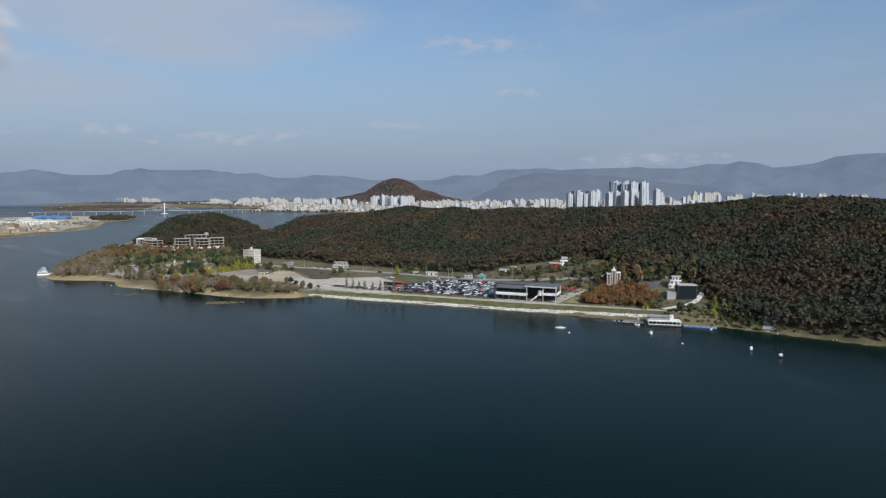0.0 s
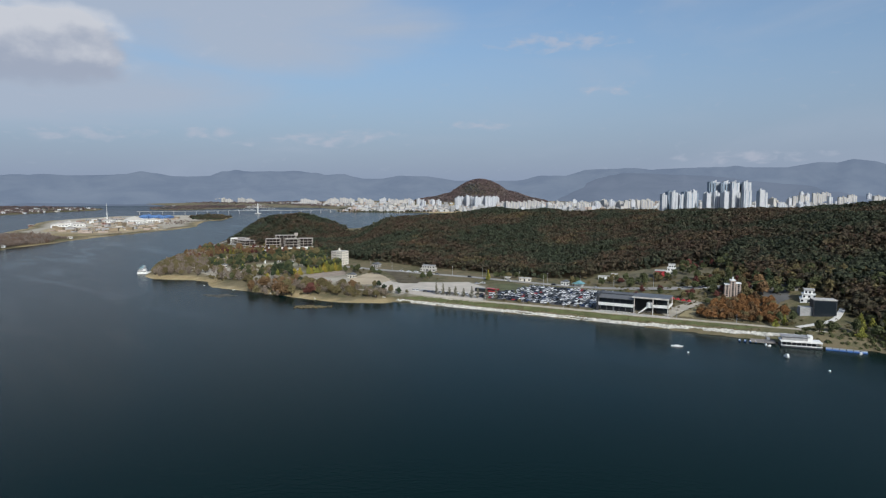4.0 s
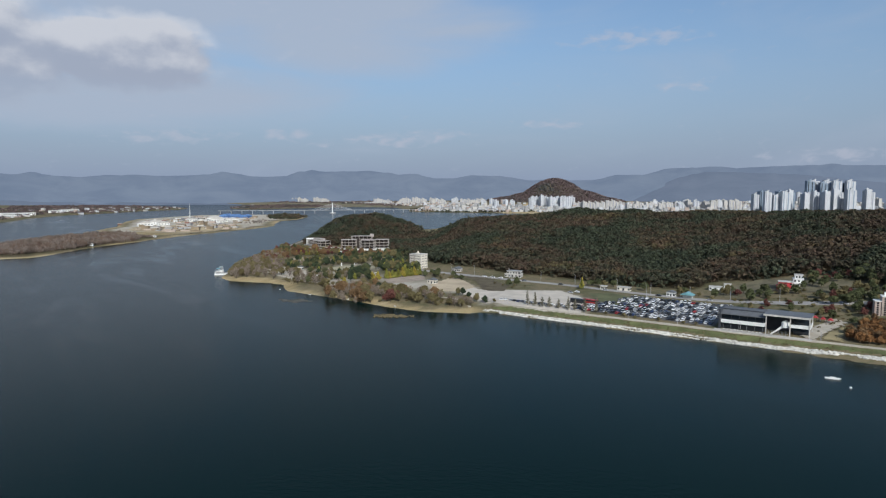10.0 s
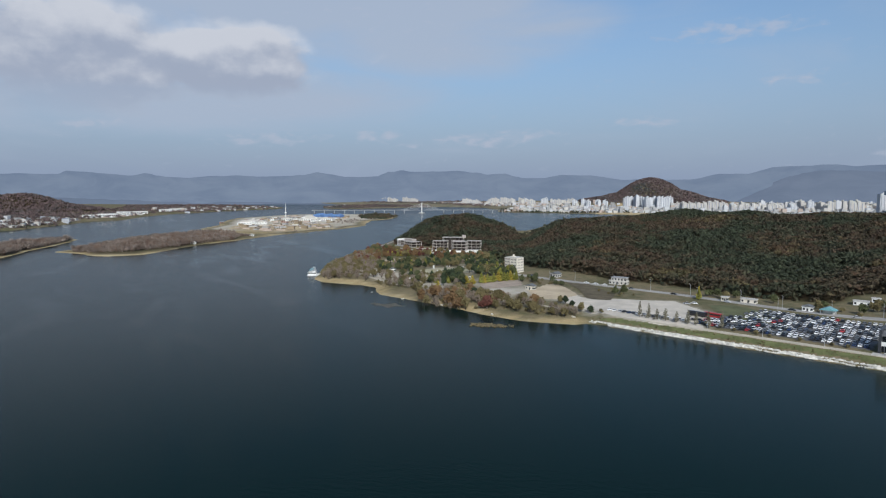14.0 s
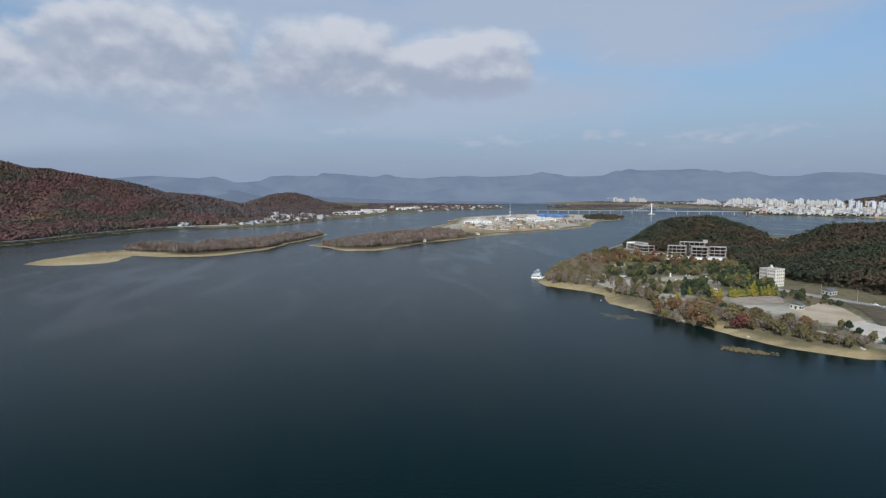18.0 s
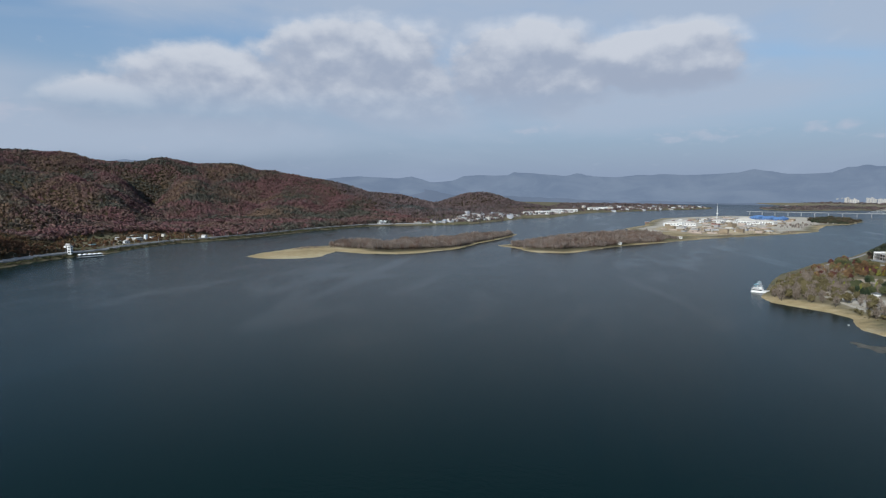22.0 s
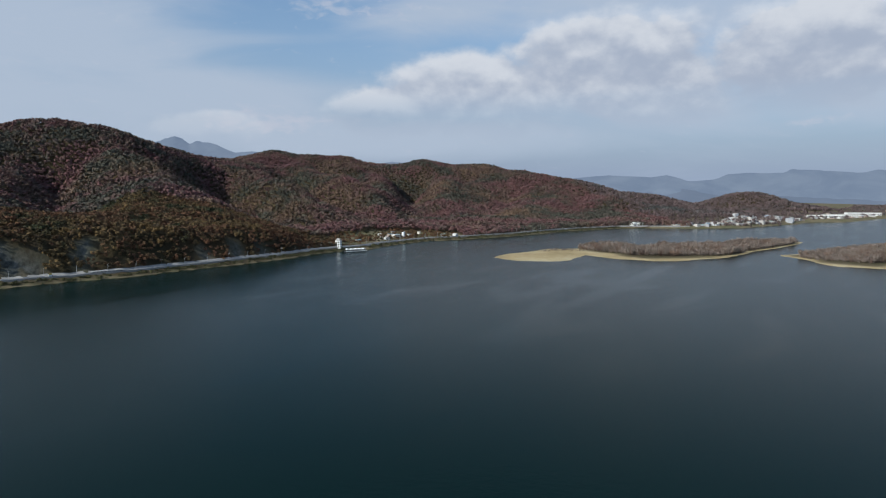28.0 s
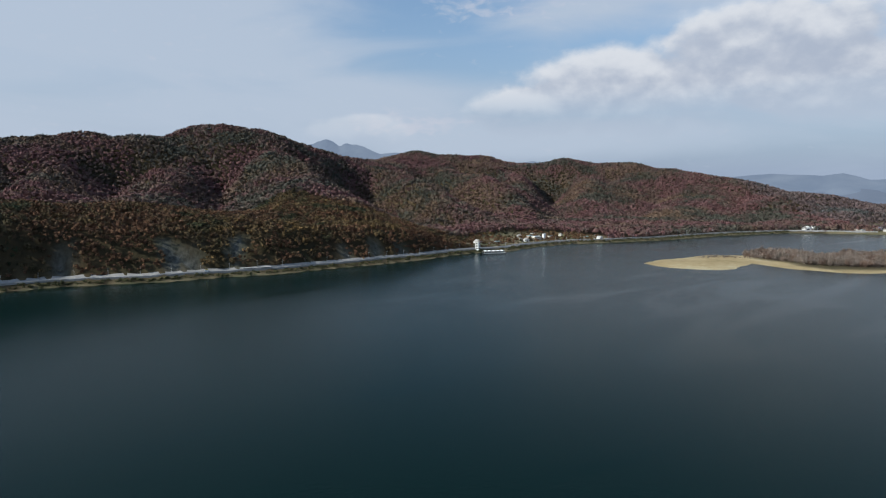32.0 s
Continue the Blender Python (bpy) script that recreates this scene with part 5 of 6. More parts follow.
# ---- the unfinished hotel and the other buildings of the point ----
WEATHERED = plain("weathered_concrete", (0.37, 0.335, 0.305), 0.85, 0.25)
# Near-black colour that paints the shade inside the open concrete frame.
INNER_SHADE = plain("inner_shade_dark", (0.050, 0.040, 0.036), 0.9, 0.3)


def frame_wing(ob, x0, x1, y0, y1, floors, h=3.9, bay=5.5, roof_pad=0.6):
    """An open concrete frame: slabs, columns and a dark block painting the shade inside."""
    z = 0.0
    for k in range(floors + 1):
        part("slab", boxes((x0 - roof_pad, x1 + roof_pad, y0 - roof_pad, y1 + roof_pad, z - 0.28, z + 0.06), bev=0.03), WEATHERED, ob)
        z += h
    nx = max(2, int(round((x1 - x0) / bay)))
    for i in range(nx + 1):
        cx = x0 + (x1 - x0) * i / nx
        for cy in (y0, (y0 + y1) / 2, y1):
            part("column", boxes((cx - 0.26, cx + 0.26, cy - 0.26, cy + 0.26, 0, floors * h)), WEATHERED, ob)
    part("core", boxes((x0 + (x1 - x0) * 0.10, x1 - (x1 - x0) * 0.10, y0 + (y1 - y0) * 0.30, y1 - 0.8, 0, floors * h - 0.36)), INNER_SHADE, ob, "dark block standing for shade in the open bays")
    part("rail_wall", boxes((x0 + 0.5, x1 - 0.5, y0 - 0.1, y0 + 0.1, 0.15, 0.8)), GREY, ob)


def unfinished_hotel():
    ob = thing("unfinished_hotel", "abandoned open concrete hotel frame on a white plinth", "building", pose(-372, 857, 7.6, 0, 0, 16))
    frame_wing(ob, 0, 20, 0, 14, 3)
    frame_wing(ob, 27, 45, -9, 8, 3)
    frame_wing(ob, 45.8, 64, 3, 18, 3)
    frame_wing(ob, 12, 40, 14.5, 28, 4)
    part("stair_tower", boxes((21.2, 23.8, 3, 9, -0.3, 13.5), bev=0.05), INNER_SHADE, ob, "dark stair shaft")
    part("lift_tower", boxes((38, 43, 16, 21, 15, 18.8)), WEATHERED, ob, "pale lift tower on the roof")
    part("plinth", boxes((26, 65, -12, 19, -7, -0.36), (-2, 26, -2, 29, -6, -0.36)), WHITE, ob, "white plinth wall below the frame")
    part("canopy", boxes((-26, -1, 3, 7, 1.0, 1.5), (-26, -25.4, 3, 7, -5, 1.0), (-14, -13.4, 3, 7, -5, 1.0)), WEATHERED, ob, "long covered link to the lower building")


unfinished_hotel()


def terrace_building():
    ob = thing("terrace_building", "stepped pale concrete building with open terraces", "building", pose(-462, 935, 5.5, 0, 0, -36))
    frame_wing(ob, 0, 26, 0, 14, 2, 3.6)
    frame_wing(ob, 26.8, 50, -4, 12, 2, 3.6)
    part("top_storey", boxes((8, 30, 7, 15, 7.4, 9.6), bev=0.05), WEATHERED, ob, "pale top storey")
    part("end_wall", boxes((-1.2, -0.2, -0.5, 15, -2, 9.0)), WHITE, ob, "white end wall")
    part("plinth", boxes((-1, 51, -4, 15, -5, -0.36)), GREY, ob)


terrace_building()


SMOKED = plain("curtained_windows", (0.20, 0.19, 0.18), 0.35, 0.3, 0.6)


def hotel_tower():
    ob = thing("hotel_tower", "five-storey pale hotel tower with a crest on its roof", "building", put(-224, 693, -24) @ Matrix.Diagonal((0.86, 0.9, 0.9, 1)))
    # Darker tone than the right wing: the left side's shade is in the paint.
    BEIGE = plain("shaded_beige_render", (0.47, 0.43, 0.37), 0.7, 0.14)
    part("left_wing", boxes((0, 8, 0, 11, -1, 15.6), bev=0.08), BEIGE, ob, "left wing in a darker beige for its shaded side")
    part("core", boxes((8, 9.5, 2, 11, -1, 15.2)), GREY, ob, "dark recess between the wings")
    part("right_wing", boxes((9.5, 19, -1, 11, -1, 16.2), bev=0.08), CREAM, ob, "cream right wing")
    for k in range(5):
        z = 1.2 + k * 3.1
        for x0 in (0.8, 2.7, 4.6, 6.3, 10.3, 12.4, 14.5, 16.8):
            y0 = -0.04 if x0 < 9 else -1.04
            w = part("window", boxes((x0, x0 + 1.3, y0, y0 + 0.3, z, z + 1.5)), SMOKED, ob)
            part("sill", boxes((x0 - 0.1, x0 + 1.4, y0 - 0.08, y0 + 0.02, z - 0.15, z)), PALE, w)
        for y0 in (1.0, 3.6, 6.2, 8.8):
            part("window", boxes((18.75, 19.04, y0, y0 + 1.3, z, z + 1.5)), SMOKED, ob)
    part("parapet", boxes((-0.2, 8.2, -0.2, 11.2, 15.6, 16.2), (9.3, 19.2, -1.2, 11.2, 16.2, 16.8)), PALE, ob)
    part("roof_crest", prism([(6.2, 15.8), (11.6, 15.8), (11.0, 17.6), (9.6, 17.2), (8.9, 19.6), (8.2, 17.2), (6.8, 17.6)], 4, 6.5), CREAM, ob, "pale pointed crest on the roof")


hotel_tower()


def villa(name, label, x, y, turn, w, d, floors, wall, roof, flat=True, z=None):
    """A small house: storeys, windows, door, roof."""
    ob = thing(name, label, "house", put(x, y, turn, z))
    h = 2.9
    for k in range(floors):
        inset = 0.12 * w * k if flat else 0
        part("storey", boxes((inset, w - inset * 0.4, inset * 0.5, d, k * h - (0.8 if k == 0 else 0), (k + 1) * h), bev=0.04), wall, ob)
        part("floor_band", boxes((inset - 0.4, w - inset * 0.4 + 0.4, inset * 0.5 - 0.5, d + 0.2, (k + 1) * h, (k + 1) * h + 0.3)), roof if k == floors - 1 and flat else wall, ob)
        n = max(2, int(w / 2.6))
        for i in range(n):
            wx = inset + 0.6 + i * (w - inset * 1.4 - 1.6) / max(1, n - 1)
            part("window", boxes((wx, wx + 1.2, inset * 0.5 - 0.05, inset * 0.5 + 0.2, k * h + 0.8, k * h + 2.2)), GLASS, ob)
        for i in range(2):
            part("window", boxes((w - inset * 0.4 - 0.2, w - inset * 0.4 + 0.05, d * (0.25 + 0.4 * i), d * (0.25 + 0.4 * i) + 1.2, k * h + 0.8, k * h + 2.2)), GLASS, ob)
    if not flat:
        top = floors * h + 0.3
        part("roof", prism([(-0.6, top), (w + 0.6, top), (w * 0.5, top + w * 0.22)], -0.6, d + 0.6), roof, ob, "pitched roof")
    part("door", boxes((w * 0.45, w * 0.45 + 1.0, -0.06, 0.1, 0, 2.1)), DARK, ob, "dark front door")
    return ob


villa("stepped_villa", "white stepped villa with flat roofs beside the road", -116, 645, -14, 15, 8, 2, PALE, GREY)
villa("red_house", "two-storey red and white house with flat roofs", 98, 574, -12, 10, 9, 2, REDP, PALE)
villa("white_house", "white three-storey house beside the red house", 109, 578, -12, 8, 8, 3, WHITE, PALE)
villa("roadside_shed", "small cream shed beside the road", -29, 590, -20, 4.5, 4, 1, CREAM, PALE)
villa("roadside_house", "low brown and white house under the trees", -16, 588, -22, 10, 5, 1, CREAM, PALE)
villa("roadside_shop", "small white shop with a grey roof", 20, 568, -22, 6, 5, 1, WHITE, ROOFGREY, False)
villa("field_house", "white field house with a wide flat roof", 54, 592, -15, 9, 6, 1, WHITE, PALE)
villa("field_shed", "small white shed beside the field", 66, 598, -15, 5, 4, 1, WHITE, PALE)
villa("slope_house", "white flat-roofed house with terraces on the slope", 171, 466, -20, 9, 8, 3, WHITE, PALE)
villa("park_kiosk", "low white kiosk in the lakeside park", -294, 606, 10, 11, 4, 1, WHITE, PALE)
villa("park_toilet", "small white pavilion with a grey roof in the park", -331, 648, 20, 6, 4, 1, WHITE, ROOFGREY, False)
villa("park_office", "long low white office beside the drive", -356, 812, 22, 16, 5, 1, WHITE, PALE)
villa("road_lodge", "white lodge with stepped roofs at the road bend", -172, 668, -30, 8, 6, 1, PALE, ROOFGREY, False)
villa("court_hut", "small pale hut beside the earth court", -176, 590, -20, 8, 4, 1, CREAM, ROOFGREY, False)


def teal_pavilion():
    ob = thing("teal_pavilion", "open pavilion with a teal sheet roof", "shelter", put(29, 560, -20))
    for cx in (0.4, 8.6):
        for cy in (0.4, 5.6):
            part("post", boxes((cx - 0.12, cx + 0.12, cy - 0.12, cy + 0.12, -0.3, 2.8)), STEEL, ob)
    part("roof", prism([(-0.5, 2.8), (9.5, 2.8), (4.5, 5.0)], -0.5, 6.5), TEAL, ob, "teal pitched sheet roof")
    part("counter", boxes((1, 8, 3.5, 5.5, 0, 2.5)), WHITE, ob)


teal_pavilion()


def castle_house():
    ob = thing("castle_house", "pinkish brick building of slim towers with dark window strips", "building", put(131, 492, -12))
    for x0, w, h in ((0, 3.2, 9.0), (3.6, 3.4, 12.0), (7.4, 3.2, 10.0)):
        t = part("tower", boxes((x0, x0 + w, 0, 7, -1, h), bev=0.08), PINK, ob)
        part("tower_cap", boxes((x0 - 0.15, x0 + w + 0.15, -0.15, 7.15, h, h + 0.4)), WHITE, t)
        k = 0.8
        while k < h - 1:
            part("window", boxes((x0 + w * 0.32, x0 + w * 0.68, -0.05, 0.3, k, k + 1.0)), GLASS, t)
            k += 1.35
    for x0 in (3.15, 6.95):
        part("window_strip", boxes((x0, x0 + 0.5, 0.2, 0.6, 0, 9.0)), GLASS, ob, "dark upright window strip")
    part("chimney", tubes(((5.4, 3.5, 12), (5.4, 3.5, 14.6), 0.55, 0.45), seg=10), WHITE, ob, "white round chimney")


castle_house()


def screen_hall():
    ob = thing("screen_hall", "black box hall with a dark screen front", "building", put(168, 439, -8))
    part("hall", boxes((0, 13, 0.4, 9, -1, 10.5), bev=0.06), DARK, ob)
    part("screen", boxes((0.6, 12.4, 0.1, 0.4, 0.8, 10.0)), GLASS, ob, "dark glossy screen front")
    part("roof_rim", boxes((-0.2, 13.2, 0.2, 9.2, 10.5, 10.9)), PALE, ob, "pale roof rim")
    part("side_wing", boxes((-7, 0, 2, 8, -1, 5.5)), GREY, ob)


screen_hall()
for x, y in ((95, 491), (98, 488), (101, 484), (104, 481)):
    t = thing("market_tent", "small red market tent beside the path", "tent", put(x, y, -22), "red tents")
    part("canopy", prism([(-1.6, 2.0), (1.6, 2.0), (0, 3.3)], -1.5, 1.5), REDP, t)
    for cx in (-1.4, 1.4):
        for cy in (-1.3, 1.3):
            part("pole", boxes((cx - 0.05, cx + 0.05, cy - 0.05, cy + 0.05, -0.3, 2.0)), STEEL, t)


# ---- cars ----
def car(paint, label, van=False):
    ob = thing("car", label, "car", pose(0, 0, -300), "parked cars")
    L_, H_ = (4.9, 1.95) if van else (4.5, 1.5)
    body = [(-L_ / 2, 0.3), (-L_ / 2, 0.85), (-L_ / 2 + 0.2, 0.95), (L_ / 2 - 1.2, 0.95), (L_ / 2 - 0.1, 0.78), (L_ / 2, 0.55), (L_ / 2, 0.3)]
    bm = prism(body, -0.88, 0.88)
    bmesh.ops.bevel(bm, geom=bm.edges[:], offset=0.06, segments=1, affect="EDGES")
    part("body", bm, paint, ob)
    roof = [(-L_ / 2 + (0.15 if van else 0.55), 0.93), (-L_ / 2 + (0.35 if van else 1.05), H_ - 0.08), (0.45, H_ - 0.08), (L_ / 2 - 1.25, 0.93)]
    part("greenhouse", prism(roof, -0.78, 0.78), GLASS, ob, "dark windows")
    part("roof", prism([(roof[1][0] - 0.05, H_ - 0.1), (roof[1][0] + 0.1, H_), (0.3, H_), (0.5, H_ - 0.1)], -0.74, 0.74), paint, ob)
    for wx in (-L_ / 2 + 0.85, L_ / 2 - 0.85):
        for wy in (-0.8, 0.8):
            part("wheel", tubes(((wx, wy - 0.1, 0.33), (wx, wy + 0.1, 0.33), 0.33, 0.33), seg=8), RUBBER, ob)
    return ob


CARS = [car(p, l, v) for p, l, v in ((PAINTS[0], "white saloon car parked in a row", False), (PAINTS[0], "white van parked in a row", True), (PAINTS[1], "black saloon car parked in a row", False), (PAINTS[1], "black van parked in a row", True), (PAINTS[2], "silver saloon car parked in a row", False),
                                     (PAINTS[3], "grey saloon car parked in a row", False), (PAINTS[4], "red saloon car parked in a row", False), (PAINTS[5], "navy saloon car parked in a row", False))]
ODDS = [0] * 12 + [1] * 4 + [2] * 9 + [3] * 4 + [4] * 8 + [5] * 7 + [6] + [7] * 2
RC = random.Random(8)


def park(x, y, turn):
    copy_thing(CARS[RC.choice(ODDS)], put(x, y, turn + RC.uniform(-3, 3), spot(x, y) + 0.13))


for row in range(9):
    v = 22.5 + (row // 2) * 16.2 + (row % 2) * 5.6
    s0, s1 = 62 + row * 2.0, 148
    s = s0
    while s < s1:
        if RC.random() < 0.93:
            park(*bank(s, v + RC.uniform(-0.3, 0.3)), BANK_TURN + 90 + (180 if RC.random() < 0.3 else 0))
        s += 2.75
for k in range(16):
    park(*bank(2 + k * 3.4 + RC.uniform(-0.6, 0.6), 24 + RC.uniform(-0.5, 0.5)), BANK_TURN + 90)
for k in range(8):
    park(*bank(56 + k * 3.1, 30 + k * 1.5 + RC.uniform(-1, 1)), BANK_TURN + RC.uniform(0, 90))
for x, y in ((-52, 565), (-47, 568), (-134, 640), (-126, 637), (-118, 634), (-95, 622), (-62, 606), (14, 566), (-25, 583), (125, 518), (-190, 668), (48, 551)):
    park(x, y, -25)
for c in CARS:
    for q in list(c.children):
        bpy.data.objects.remove(q)
    bpy.data.objects.remove(c)


def coach(x, y, turn, paint, label):
    ob = thing("coach", label, "bus", put(x, y, turn, spot(x, y) + 0.13), "coaches")
    part("body", boxes((-5.5, 5.5, -1.25, 1.25, 0.45, 3.3), bev=0.15), paint, ob)
    part("window_band", boxes((-5.2, 5.3, -1.28, 1.28, 1.7, 2.7)), GLASS, ob)
    part("windscreen", boxes((5.4, 5.53, -1.1, 1.1, 1.3, 2.9)), GLASS, ob)
    for wx in (-3.4, 3.6):
        for wy in (-1.1, 1.1):
            part("wheel", tubes(((wx, wy - 0.15, 0.5), (wx, wy + 0.15, 0.5), 0.5, 0.5), seg=10), RUBBER, ob)


coach(-45, 521, -28, PAINTS[1], "black coach parked on the gravel lot")
coach(-36, 520, -30, PAINTS[4], "red coach parked on the gravel lot")


# ---- poles, lamps ----
def lamp_post(x, y, turn, tall=9.0, group="road lamps"):
    ob = thing("street_lamp", "slim grey street lamp beside the road", "lamp", put(x, y, turn), group)
    part("pole", tubes(((0, 0, -0.3), (0, 0, tall), 0.14, 0.09), seg=6), STEEL, ob)
    arm = part("arm", tubes(((0, 0, tall - 0.1), (1.6, 0, tall + 0.35), 0.06, 0.05), seg=5), STEEL, ob)
    part("lamp_head", boxes((1.3, 2.2, -0.15, 0.15, tall + 0.25, tall + 0.42)), PALE, arm)


for x, y in ((-171, 660), (-146, 650), (-110, 634), (-80, 620), (-50, 607), (-16, 588), (9, 574), (36, 561), (62, 551), (91, 538), (-105, 612), (-45, 590), (5, 562)):
    lamp_post(x, y, -110)
for s in (12, 40, 70, 100, 130, 165, 205, 240):
    lamp_post(*bank(s, 14.2), 250, 5.0, "promenade lamps")
for x, y in ((-250, 712), (-228, 690), (-206, 676)):
    lamp_post(x, y, -60)


# ---- jetty, boats ----
def jetty_club():
    ob = thing("floating_club", "two-level floating boat club with white rails", "building", pose(130, 388, 0.0, 0, 0, -12))
    part("pontoon", boxes((0, 20, 0, 9, -0.5, 0.9), bev=0.08), DARK, ob, "dark floating hull")
    part("lower_room", boxes((1.5, 18, 2.5, 8, 0.9, 3.0)), GLASS, ob, "dark glazed lower room")
    part("deck", boxes((-0.2, 20.2, -0.2, 9.2, 3.0, 3.3)), WHITE, ob, "white upper deck edge")
    part("upper_room", boxes((1, 13.5, 3.5, 8.2, 3.3, 5.4)), GREY, ob)
    part("roof", boxes((0.2, 14.5, 2.4, 9, 5.4, 5.7), bev=0.05), GREY, ob, "grey flat roof")
    part("stair_box", boxes((13.6, 16, 4, 7.5, 3.3, 6.3)), WHITE, ob)
    part("hull_rail", boxes((0, 20, -0.12, 0.02, 0.9, 1.3), (0, 20, -0.12, 0.02, 3.3, 3.9)), WHITE, ob, "white rails")
    for k in range(9):
        part("post", boxes((0.2 + k * 2.42, 0.36 + k * 2.42, 0.0, 0.16, 0.9, 3.0)), WHITE, ob)
    side = thing("jetty", "wide grey timber jetty beside the boat club", "jetty", pose(117, 395, 0, 0, 0, -12))
    part("deck", boxes((0, 12.4, 0, 8, 0.5, 0.9)), plain("grey_planks", (0.22, 0.20, 0.18), 0.9, 0.25, 0.8), side)
    for k in range(5):
        part("pile", tubes(((0.6 + k * 2.7, 0.5, -3), (0.6 + k * 2.7, 0.5, 1.2), 0.18, 0.18), seg=6), GREY, side)
    bridge = thing("gangway", "narrow gangway from shore to the jetty", "jetty", pose(127, 398, 0, 0, 0, 70))
    part("deck", boxes((0, 14, -0.9, 0.9, 1.2, 1.4)), GREY, bridge)
    for k in range(6):
        f = thing("float", "blue plastic float of the pontoon line", "pontoon", pose(151.5 + k * 3.0, 384.5 - k * 1.15, 0, 0, 0, -20), "blue floats")
        part("block", boxes((0, 2.9, -0.9, 0.9, -0.3, 0.55), bev=0.08), SEABLUE, f)
        part("rail", boxes((0, 2.9, 0.8, 0.86, 0.55, 1.3)), STEEL, f)


jetty_club()


def sailboat(x, y, turn, hull, label, sail=True, long=0.8):
    ob = thing("sailboat", label, "boat", pose(x, y, 0, 0, 0, turn) @ Matrix.Diagonal((long, 0.75, 0.8, 1)), "small boats")
    bm = prism([(-2.2, 0.75), (-1.8, -0.2), (1.7, -0.2), (2.7, 0.85)], -0.75, 0.75)
    bmesh.ops.bevel(bm, geom=bm.edges[:], offset=0.15, segments=2, affect="EDGES")
    part("hull", bm, hull, ob)
    part("cabin", boxes((-0.6, 1.0, -0.5, 0.5, 0.7, 1.25), bev=0.1), WHITE, ob)
    if sail:
        part("mast", tubes(((0.9, 0, 0.6), (1.0, 0, 4.6), 0.07, 0.05), seg=6), STEEL, ob)
        arch = [(1.5 * math.cos(a) - 0.5, 0.8 + 1.7 * math.sin(a)) for a in np.linspace(0.35, 3.0, 9)]
        part("canopy", prism(arch + [(1.3 * math.cos(a) - 0.5, 0.75 + 1.5 * math.sin(a)) for a in np.linspace(3.0, 0.35, 9)], -0.7, 0.7), WHITE, ob, "curved white canopy")
        part("boom", tubes(((0.9, 0, 1.5), (-1.9, 0, 1.7), 0.06, 0.04), seg=6), STEEL, ob)


sailboat(166, 328, 70, WHITE, "small white dinghy with a curved canopy at anchor")
sailboat(174, 313, 40, DARK, "small dark dinghy with a white canopy at anchor")
sailboat(124, 365, 100, WHITE, "small white dinghy with a mast off the boat club")
sailboat(73, 381, -15, WHITE, "long white motorboat on the open lake", False, 1.4)
sailboat(165, 376, 60, WHITE, "white motorboat moored at the floats", False)
sailboat(123, 390, 80, WHITE, "white motorboat moored at the jetty", False)
sailboat(124, 388, 60, WHITE, "white motorboat moored beside the boat club", False)
for x, y in ((200, 365), (134, 341), (76, 368)):
    b = thing("buoy", "round white mooring buoy on the water", "buoy", pose(x, y, 0.1), "buoys")
    bm = bmesh.new()
    bmesh.ops.create_icosphere(bm, subdivisions=2, radius=0.55)
    part("float", bm, WHITE, b, smooth_=True)
    part("ring", tubes(((0, 0, 0.5), (0, 0, 0.75), 0.08, 0.08), seg=6), STEEL, b)
for k in range(4):
    sailboat(112 + k * 2.6, 399.5 - k * 1.0, 250, SEABLUE, "small blue rowing boat beside the jetty", False)


def ferry(x, y, turn, w, label):
    ob = thing("ferry", label, "boat", pose(x, y, 0, 0, 0, turn) @ Matrix.Diagonal((0.85, 0.9, 0.8, 1)), "boats at the point")
    bm = prism([(-w / 2, 1.3), (-w / 2 + 0.9, -0.4), (w / 2 - 1.6, -0.4), (w / 2 + 0.8, 1.5)], -2.6, 2.6)
    bmesh.ops.bevel(bm, geom=bm.edges[:], offset=0.2, segments=2, affect="EDGES")
    part("hull", bm, WHITE, ob)
    part("saloon", boxes((-w / 2 + 1, w / 2 - 3, -2.1, 2.1, 1.3, 3.7), bev=0.1), WHITE, ob)
    part("window_band", boxes((-w / 2 + 1.4, w / 2 - 3.4, -2.14, 2.14, 2.1, 3.1)), GLASS, ob)
    part("upper_deck", boxes((-w / 2 + 0.8, w / 2 - 2.6, -2.3, 2.3, 3.7, 3.9)), PALE, ob, "pale upper deck")
    part("bridge_house", boxes((w / 2 - 7, w / 2 - 4, -1.5, 1.5, 3.9, 5.9), bev=0.1), WHITE, ob)
    part("awning", boxes((-w / 2 + 3, w / 2 - 8.5, -2.0, 2.0, 6.0, 6.15)), TEAL, ob, "teal awning")
    part("funnel", tubes(((w / 2 - 8.2, 0, 3.9), (w / 2 - 8.4, 0, 6.6), 0.45, 0.38), seg=10), WHITE, ob)
    part("deck_rail", boxes((-w / 2 + 0.8, w / 2 - 2.6, -2.32, -2.26, 4.5, 4.62), (-w / 2 + 0.8, w / 2 - 2.6, 2.26, 2.32, 4.5, 4.62)), WHITE, ob)
    for px in (-w / 2 + 1.2, w / 2 - 7.6):
        for py in (-2.0, 2.0):
            part("stanchion", boxes((px - 0.06, px + 0.06, py - 0.06, py + 0.06, 3.9, 6.0)), STEEL, ob)


